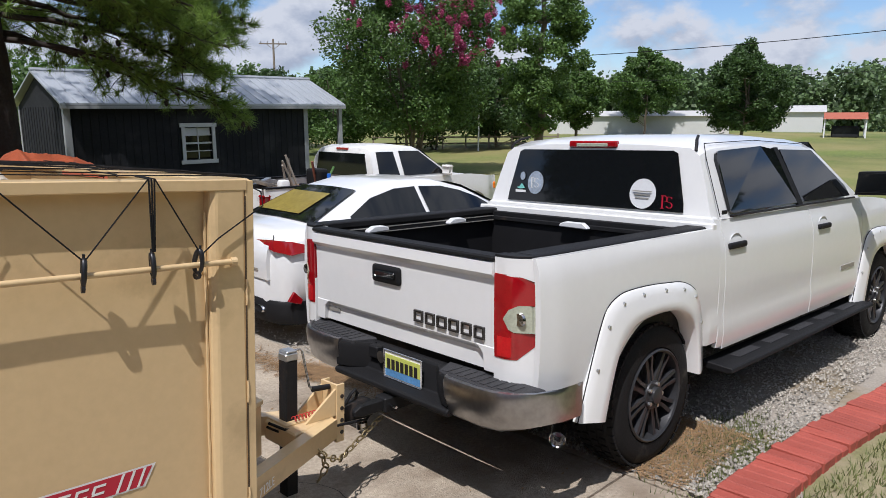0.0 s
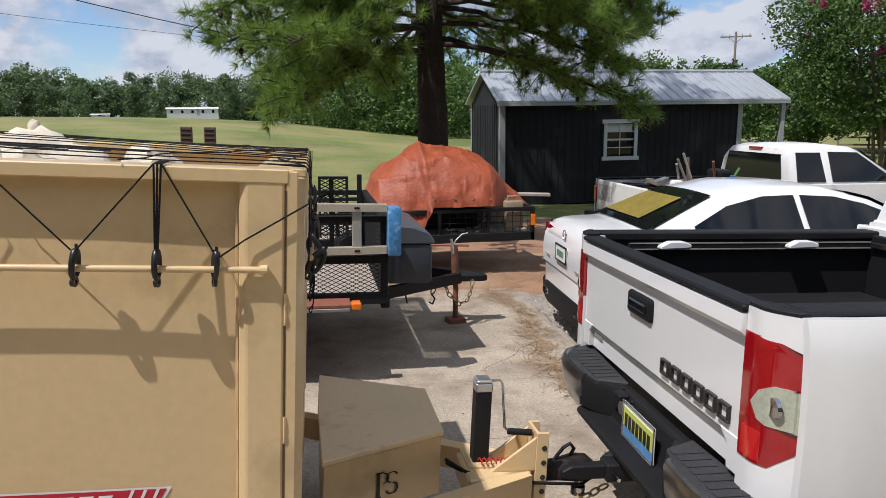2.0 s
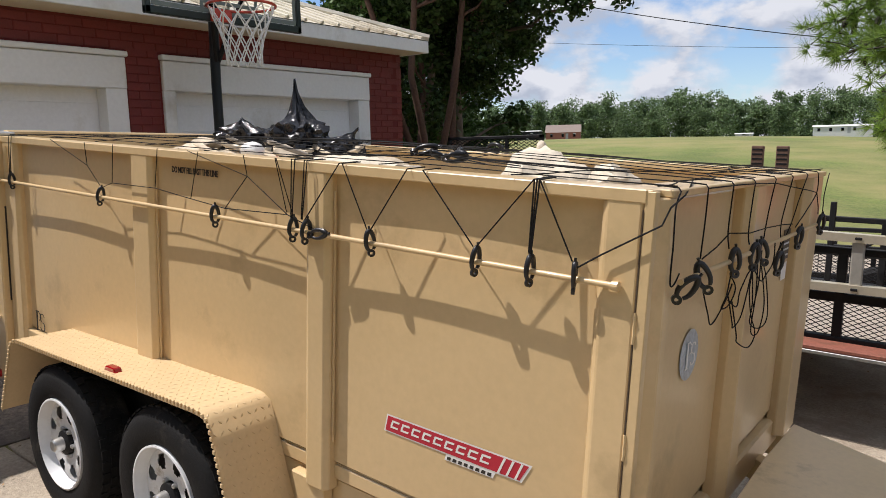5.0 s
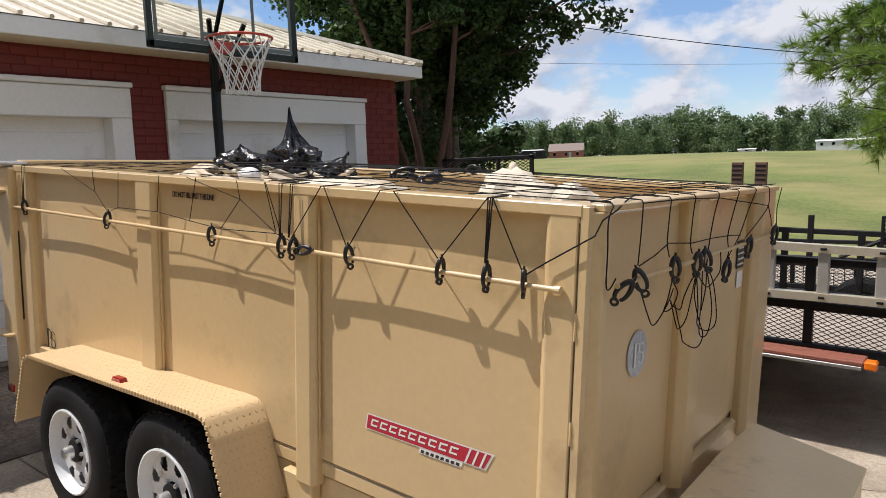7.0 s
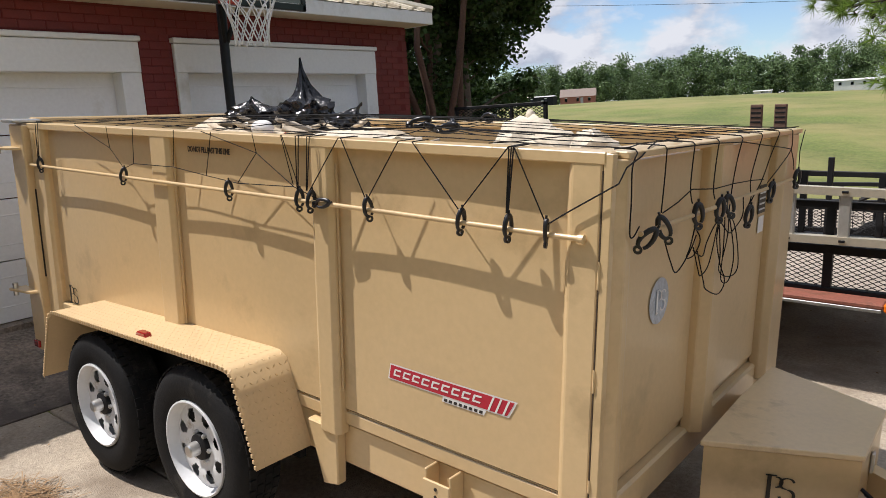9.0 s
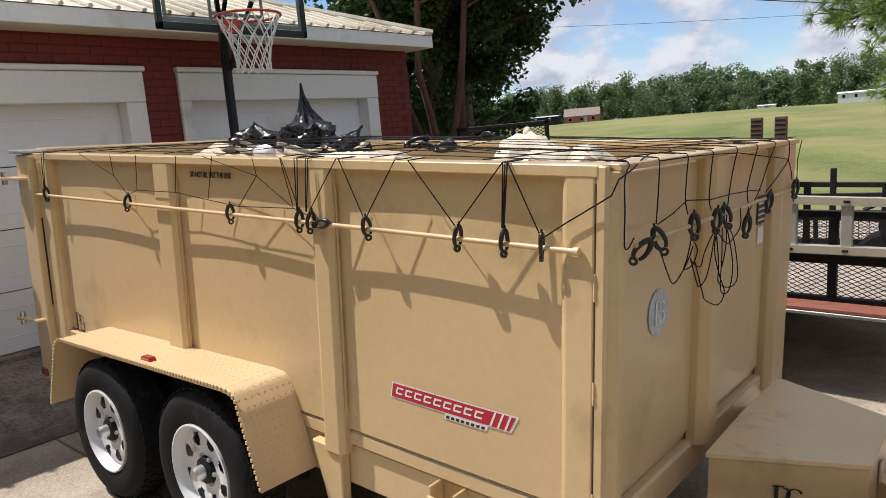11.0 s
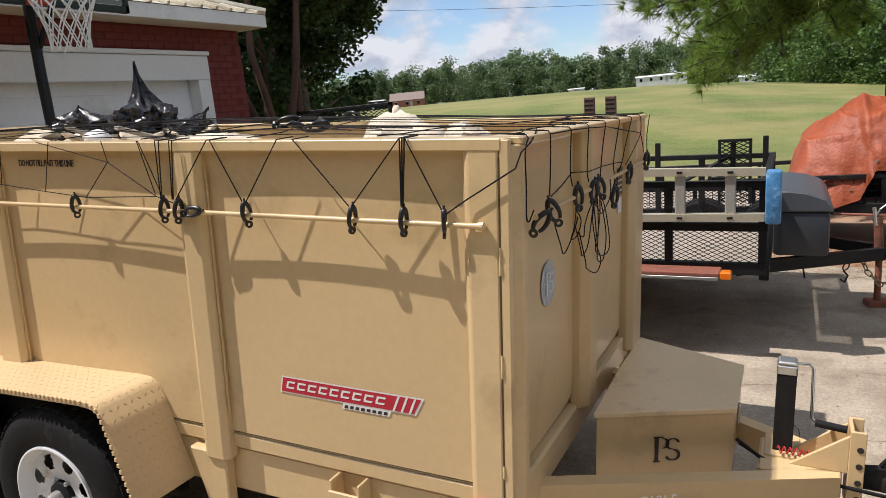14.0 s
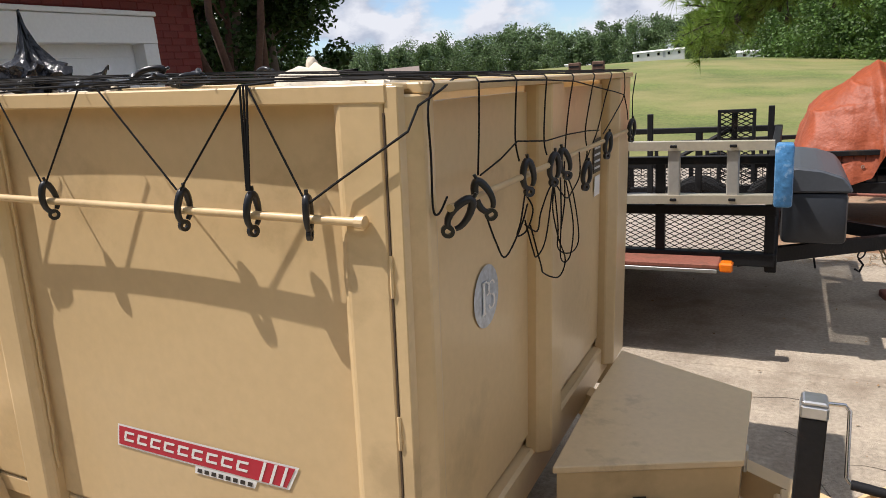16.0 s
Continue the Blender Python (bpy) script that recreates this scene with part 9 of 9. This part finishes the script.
solo("rubble", sheet(smooth_heap, 70, 40), RUBBLE, on_load(0, 0, 0), "heap of pale plaster and wood rubble in the trailer", "rubble", smooth=40)
random.seed(77)
for k in range(70):
    x, y = random.uniform(-3.75, -1.5), random.uniform(2.7, 3.95)
    z = smooth_heap((x + 3.85) / 3.72, (y - 2.30) / 1.76)[2]
    l, w = random.uniform(0.05, 0.2), random.uniform(0.02, 0.08)
    bm = box(-l, l, -w, w, -0.012, 0.012, 0.004)
    solo("debris_board", bm, random.choice((RUBBLE, PAPER, FLAKY_WOOD, RUBBLE)), on_load(x, y, z + 0.02) @ pose(0, 0, 0, random.uniform(-25, 25), random.uniform(-25, 25), random.uniform(0, 180)), "broken pale board on the rubble heap", "board", "debris in the trailer")
# black bags
def bag(x, y, z, size, seed, tip):
    bm = bmesh.new()
    bmesh.ops.create_icosphere(bm, subdivisions=4, radius=1.0)
    o = Vector((seed, 0, seed * 2.0))
    for v in bm.verts:
        c = v.co.copy()
        k = 0.92 + 0.20 * noise.noise(c * 1.7 + o) + 0.22 * (1 - abs(noise.noise(c * 3.2 + o))) ** 4 + 0.14 * (1 - abs(noise.noise(c * 6.5 + o))) ** 4 - 0.12
        p = Vector((c.x * size[0], c.y * size[1], max(c.z, -0.6) * size[2])) * k
        if c.z > 0.62:
            t = ramp(0.62, 1.0, c.z)
            p.x, p.y = p.x * (1 - 0.94 * t ** 0.6) + tip[0] * t, p.y * (1 - 0.94 * t ** 0.6) + tip[1] * t
            p.z += tip[2] * t ** 1.6
        v.co = p
    return solo("bin_bag", bm, BAG, on_load(x, y, z), "shiny black tied bin bag on the rubble", "bin bag", "bags in the trailer", smooth=28)


bag(-2.98, 3.62, 1.70, (0.23, 0.19, 0.19), 2.0, (-0.04, 0.0, 0.21))
bag(-2.66, 3.70, 1.66, (0.15, 0.15, 0.11), 6.0, (0.10, 0.05, 0.05))
bag(-3.58, 3.66, 1.69, (0.24, 0.19, 0.14), 4.0, (-0.05, 0.0, 0.03))
bag(-3.30, 3.72, 1.70, (0.15, 0.13, 0.10), 9.0, (0.02, 0.03, 0.02))
lump("foam_cup", -2.92, 3.22, 1.65, (0.08, 0.07, 0.055), DECAL_WHITE, "white foam cup lying on the rubble", "cup", 3, 0.1)
lump("red_wrapper", -2.72, 3.28, 1.63, (0.035, 0.03, 0.03), DECAL_RED, "red wrapper lying on the rubble", "wrapper", 5, 0.3)
lump("stuffed_sack", -0.95, 3.28, 1.55, (0.24, 0.20, 0.19), BUNDLE, "dirty white stuffed sack with a knotted top", "sack", 7, 0.22, 4)
lump("sack_knot", -0.98, 3.30, 1.752, (0.022, 0.022, 0.036), BUNDLE, "knotted neck of the white sack", "sack", 8, 0.2)
lump("stuffed_sack", -0.53, 3.08, 1.55, (0.13, 0.13, 0.15), BUNDLE, "smaller dirty white sack in the trailer", "sack", 11, 0.25, 4)
lump("rag_bundle", -1.75, 2.85, 1.58, (0.34, 0.2, 0.09), BUNDLE, "pale crumpled sheet lying on the load", "rag", 13, 0.3, 4)
lump("dark_rag", -1.25, 2.75, 1.55, (0.13, 0.1, 0.07), BAG, "dark crumpled plastic on the load", "plastic", 14, 0.3, 3)

# ---- cargo net: cords over the top, down the side and the front ----
TOPZ = CREST + 0.008
net = thing_on_drive("cargo_net", -1.6, 3.1, "black elastic cargo net stretched over the dump trailer", "cargo net", base=TRAIL)


def eased(points, n=5):
    """A smooth line through points."""
    pts = [Vector(p) for p in points]
    line = []
    for i in range(len(pts) - 1):
        a, b, c, d = pts[max(0, i - 1)], pts[i], pts[i + 1], pts[min(len(pts) - 1, i + 2)]
        for k in range(n):
            t = k / n
            line.append(0.5 * ((2 * b) + (c - a) * t + (2 * a - 5 * b + 4 * c - d) * t * t + (3 * b - a - 3 * c + d) * t ** 3))
    return line + [pts[-1]]


def cord(points, r=0.0042, label="", name="cord"):
    return part(name, tube(points, r * 0.53, 5), CORD, net, label)


random.seed(91)
LINES = 11
def net_z(x, y):
    k = math.sin(math.pi * (x + 3.95) / 3.95) * math.sin(math.pi * (y - 2.17) / 1.97)
    return TOPZ + 0.045 * max(0, k) + 0.004 * noise.noise(Vector((x * 2, y * 2, 3)))
for i in range(LINES):
    t = (i + 0.5) / LINES
    pts = []
    for j in range(25):
        x = -3.88 + j * 3.89 / 24
        y = 2.18 + 1.94 * t + (0.018 * math.sin(j * 0.42 + i * 1.9) + 0.010 * math.sin(j * 1.05 + i)) * (0 < j < 24)
        pts.append((x, y, net_z(min(x, -0.01), y)))
    cord(pts, 0.0034, "black net cord")
for j in range(9):
    x0 = -3.65 + j * 0.46
    pts = []
    for i in range(LINES * 2 + 1):
        t = i / (LINES * 2)
        y = 2.165 + 1.96 * t
        x = min(0.0, x0 + 0.55 * t * (1 if j % 2 else -0.6) + 0.03 * math.sin(i * 1.1 + j))
        pts.append((x, y, net_z(x, y) + 0.003))
    cord(pts, 0.0036, "black net cord")
# loose bundle of cord with spare hooks on the top edge
def on_rail(x):
    return (x, FACE - 0.016, CREST + 0.004)
def at_hook(x, dz=0.04):
    return (x, ROD_Y - 0.012, ROD_Z + dz)


def strand(x_top, x_hook, dz=0.045, r=0.0042):
    """From the net, over the rail's edge and down to a hook."""
    a, b = Vector(on_rail(x_top)), Vector(at_hook(x_hook, dz))
    cord([(x_top, 2.24, TOPZ), tuple(a), tuple(a.lerp(b, 0.5)), tuple(b)], r)


def hook(m, open_up=True):
    """A flat oval hook with an eye at its foot and a gate at its head."""
    pts = []
    for a in np.arange(-60, 281, 20):
        c, s = math.cos(radians(a)), math.sin(radians(a))
        pts.append((0.0142 * c * (1.0 - 0.22 * s), 0, 0.004 + 0.033 * s))
    radii = [0.0050 + 0.0032 * math.sin(math.pi * i / (len(pts) - 1)) for i in range(len(pts))]
    bm = tube(pts, 0.005, 7, None, radii)
    join(bm, turned([(0.0055, -0.0045), (0.0125, -0.0045), (0.0125, 0.0045), (0.0055, 0.0045), (0.0055, -0.0045)], 16, "y", (0.0, 0, -0.036)))
    join(bm, tube([(0.0, 0, 0.038), (0.001, 0, 0.046), (0.0, 0, 0.052)], 0.0038, 6))
    ob = part("hook", bm, HOOK, net, "black plastic hook", 60, m @ Matrix.Diagonal((1.0, 1.0, 1.0, 1)))
    return ob


SIDE_HOOKS = (-3.633, -2.651, -1.752, -1.291, -1.224, -0.919, -0.507, -0.328, -0.196)
for i, x in enumerate(SIDE_HOOKS):
    hook(Matrix.Translation((x, ROD_Y - 0.004, ROD_Z + 0.006)) @ pose(0, 0, 0, random.uniform(-6, 6), random.uniform(-8, 8), random.choice((62, 70, 78, -70)) if i > 3 else random.uniform(20, 60)))
hook(Matrix.Translation((-1.155, ROD_Y - 0.012, ROD_Z + 0.004)) @ pose(0, 0, 0, 0, 80, 5))
for xt, xh in ((-3.646, -3.638), (-3.61, -3.628), (-1.303, -1.294), (-1.285, -1.288), (-1.236, -1.24), (-1.222, -1.235), (-1.066, -1.222), (-1.052, -0.926), (-0.773, -0.912), (-0.712, -0.512), (-0.332, -0.502), (-0.314, -0.199)):
    strand(xt, xh)
for d in (-0.008, 0.0, 0.008):
    strand(-0.323 + d, -0.327 + d * 0.4, 0.05, 0.005)
EY = FACE - 0.010
cord([on_rail(-3.14), (-2.783, EY, 1.591), (-2.655, EY, 1.494), (-2.554, EY, 1.524), (-2.192, EY, 1.529), (-1.927, EY, 1.507), (-1.699, EY, 1.490), (-1.331, EY, 1.503), (-1.221, EY, 1.474), (-1.13, EY, 1.458)], 0.0036)
for pts in ([on_rail(-2.79), (-2.783, EY, 1.591)], [on_rail(-2.525), (-2.554, EY, 1.524)], [on_rail(-2.156), (-2.192, EY, 1.529)], [on_rail(-1.861), (-1.927, EY, 1.507)], [on_rail(-1.572), (-1.558, EY, 1.623), (-1.698, EY, 1.490)], [on_rail(-1.935), (-1.558, EY, 1.623), (-1.331, EY, 1.503)], [on_rail(-1.391), (-1.335, EY, 1.51)], [on_rail(-1.385), (-1.30, EY, 1.50)]):
    cord(pts, 0.0034)
def before(y, z, d=0.05):
    return (FRONT + d, y, z)


# corner cord running round to the front
cord([at_hook(-0.19, 0.03), (-0.128, FACE - 0.012, 1.525), (0.02, FACE - 0.012, 1.615), before(2.185, 1.656), before(2.29, 1.68, 0.045), before(2.40, CREST + 0.004, 0.02), before(2.62, TOPZ, -0.05)], 0.0046)
# cords hanging down the front: (distance across, height) from the top edge
DROPS = [
    [(2.268, 1.690), (2.233, 1.651), (2.238, 1.562), (2.239, 1.468), (2.264, 1.455), (2.301, 1.480)],
    [(2.476, 1.690), (2.465, 1.605), (2.454, 1.500)],
    [(2.707, 1.690), (2.689, 1.626), (2.686, 1.549), (2.712, 1.499)],
    [(2.941, 1.690), (2.915, 1.615), (2.909, 1.529), (2.934, 1.489)],
    [(3.207, 1.690), (3.152, 1.615), (3.120, 1.528), (3.104, 1.436), (3.111, 1.341), (3.075, 1.257)],
    [(3.464, 1.690), (3.396, 1.615), (3.341, 1.520), (3.367, 1.446), (3.318, 1.410)],
    [(3.722, 1.690), (3.604, 1.605), (3.505, 1.509), (3.396, 1.446), (3.361, 1.425)],
    [(3.940, 1.690), (3.929, 1.610), (3.754, 1.541), (3.587, 1.489)],
    [(3.929, 1.610), (3.992, 1.552), (4.015, 1.510)],
]
for drop in DROPS:
    head = [before(drop[0][0] + 0.01, TOPZ, -0.06), before(drop[0][0] + 0.004, CREST + 0.004, 0.034)] if drop[0][1] > 1.68 else []
    cord(head + eased([before(y, z, 0.042 if z > 1.68 else 0.045) for y, z in drop]), 0.0042)
cord([before(y, z) for y, z in ((2.454, 1.500), (2.575, 1.520), (2.686, 1.549), (2.909, 1.529), (3.120, 1.528), (3.341, 1.520), (3.505, 1.509))], 0.004)
cord([before(y, z, 0.046) for y, z in ((2.476, 1.690), (2.723, 1.689), (2.941, 1.685), (3.207, 1.676), (3.515, 1.648), (3.754, 1.628), (3.929, 1.610))], 0.004)
cord([before(y, z) for y, z in ((4.051, 1.446), (4.083, 1.520), (4.072, 1.594), (4.104, 1.648), (4.135, 1.690))], 0.0042)
FRONT_HOOKS = [(2.317, 1.441, 38), (2.444, 1.454, -22), (2.729, 1.460, -4), (2.946, 1.452, 3), (3.049, 1.454, -14), (3.299, 1.385, 8), (3.592, 1.451, 8), (4.015, 1.470, 4)]
for y, z, tilt in FRONT_HOOKS:
    hook(Matrix.Translation(before(y, z, 0.062)) @ pose(0, 0, 0, 0, tilt, 45 + random.uniform(-25, 25)) @ Matrix.Diagonal((1.12, 1.2, 1.05, 1)))


def hung(points):
    """A slack loop of cord, rounded between its turning points."""
    pts = [Vector(before(y, z, 0.055 + 0.008 * math.sin(i * 2.1))) for i, (y, z) in enumerate(points)]
    cord(eased(pts), 0.0042)


hung([(2.465, 1.420), (2.512, 1.341), (2.605, 1.287), (2.691, 1.341), (2.723, 1.394)])
hung([(2.723, 1.415), (2.675, 1.362), (2.686, 1.320), (2.739, 1.325), (2.765, 1.373), (2.744, 1.415)])
hung([(2.723, 1.341), (2.797, 1.309), (2.870, 1.341), (2.913, 1.394), (2.944, 1.415)])
hung([(2.723, 1.352), (2.765, 1.267), (2.837, 1.231), (2.892, 1.267), (2.934, 1.404)])
hung([(2.765, 1.331), (2.828, 1.215), (2.902, 1.167), (3.019, 1.126), (3.063, 1.167), (3.039, 1.236), (2.955, 1.341), (2.955, 1.415)])
hung([(2.965, 1.415), (2.986, 1.288), (3.039, 1.204), (3.158, 1.167), (3.213, 1.204), (3.194, 1.341), (3.075, 1.425)])
hung([(2.965, 1.415), (3.063, 1.352), (3.182, 1.352), (3.241, 1.394), (3.206, 1.468)])
hung([(3.029, 1.415), (3.018, 1.309), (3.063, 1.172), (3.134, 1.157), (3.147, 1.257), (3.111, 1.394)])
# spare hooks resting on the net
for k, (x, y) in enumerate(((-1.11, 2.74), (-1.05, 2.80), (-1.17, 2.72), (-1.03, 2.74), (-1.09, 2.84), (-1.36, 3.5))):
    hook(Matrix.Translation((x, y, TOPZ + 0.012 + 0.012 * (k % 3))) @ pose(0, 0, 0, 70 + 15 * (k % 2), 20 * k, 50 * k) @ Matrix.Diagonal((1.3, 1.3, 1.3, 1)))
for k in range(5):
    cord([(-1.55 + 0.06 * k, 2.45 + 0.02 * k, TOPZ + 0.004), (-1.25, 2.64 + 0.02 * k, TOPZ + 0.01), (-1.09, 2.77, TOPZ + 0.015), (-0.75 + 0.1 * k, 2.55 + 0.05 * k, TOPZ + 0.004)], 0.0042)
cord([(-1.09, 2.78, TOPZ + 0.012), (-1.2, 3.1, TOPZ), (-1.34, 3.5, TOPZ + 0.01)], 0.0042)

# ---- brick edging along the parking strip ----
edging = thing("brick_edging", DRIVE, "curved soldier row of red painted bricks", "edging", kind="structure")
brick_mesh = link_mesh("brick", box(-0.044, 0.044, -0.15, 0.15, -0.08, 0.045, 0.008), RED_BRICK)
flat_mesh = link_mesh("brick", box(-0.046, 0.046, -0.146, 0.146, -0.08, 0.04, 0.012), RED_BRICK)
random.seed(8)
s = 0.0
x, y, heading = 1.95, 1.50, 0.0
while x < 10.5:
    ob = new("brick", random.choice((brick_mesh, flat_mesh)))
    ob.parent = edging
    ob.matrix_basis = pose(x, y, random.uniform(-0.004, 0.006), random.uniform(-1.5, 1.5), random.uniform(-1.5, 1.5), heading + random.uniform(-1.2, 1.2))
    heading = 0.0 - 7.0 * ramp(1.9, 4.0, x) + 0.5 * math.sin(x)
    x += 0.097 * math.cos(radians(heading))
    y += 0.097 * math.sin(radians(heading))
part("mortar_bed", prism([(1.9, 1.37), (2.6, 1.367), (3.3, 1.329), (4, 1.253), (6, 0.99), (8, 0.751), (10.4, 0.46), (10.4, 0.72), (8, 1.011), (6, 1.25), (4, 1.513), (3.3, 1.589), (2.6, 1.627), (1.9, 1.63)], 0.09, "z", -0.08), RED_BRICK, edging, "red painted mortar")

# ---- painted bricks of the garage front ----
garage_brick = link_mesh("brick", box(-0.012, -0.005, -0.0995, 0.098, -0.0325, 0.0325, 0.003), DEEP_BRICK)
half_brick = link_mesh("brick", box(-0.012, -0.005, -0.0475, 0.0475, -0.0325, 0.0325, 0.003), DEEP_BRICK)


def brick_field(ya, yb, za, zb):
    row, z = 0, za + 0.036
    while z < zb:
        y = ya + 0.1 - (0.104 if row % 2 else 0.0)
        while y < yb + 0.05:
            full = ya + 0.095 < y < yb - 0.095
            mid = y if full else (ya + 0.05 if y < ya + 0.1 else yb - 0.05)
            ob = new("brick", garage_brick if full else half_brick)
            ob.parent = front_wall
            ob.matrix_basis = Matrix.Translation((GX - 0.002 + random.uniform(-0.001, 0.001), mid, z))
            y += 0.208
        z += 0.072
        row += 1


brick_field(2.0, EDGE_Y, 2.60, 2.82)
brick_field(6.75, EDGE_Y, 1.25, 2.60)
brick_field(3.79, 4.09, 1.25, 2.60)
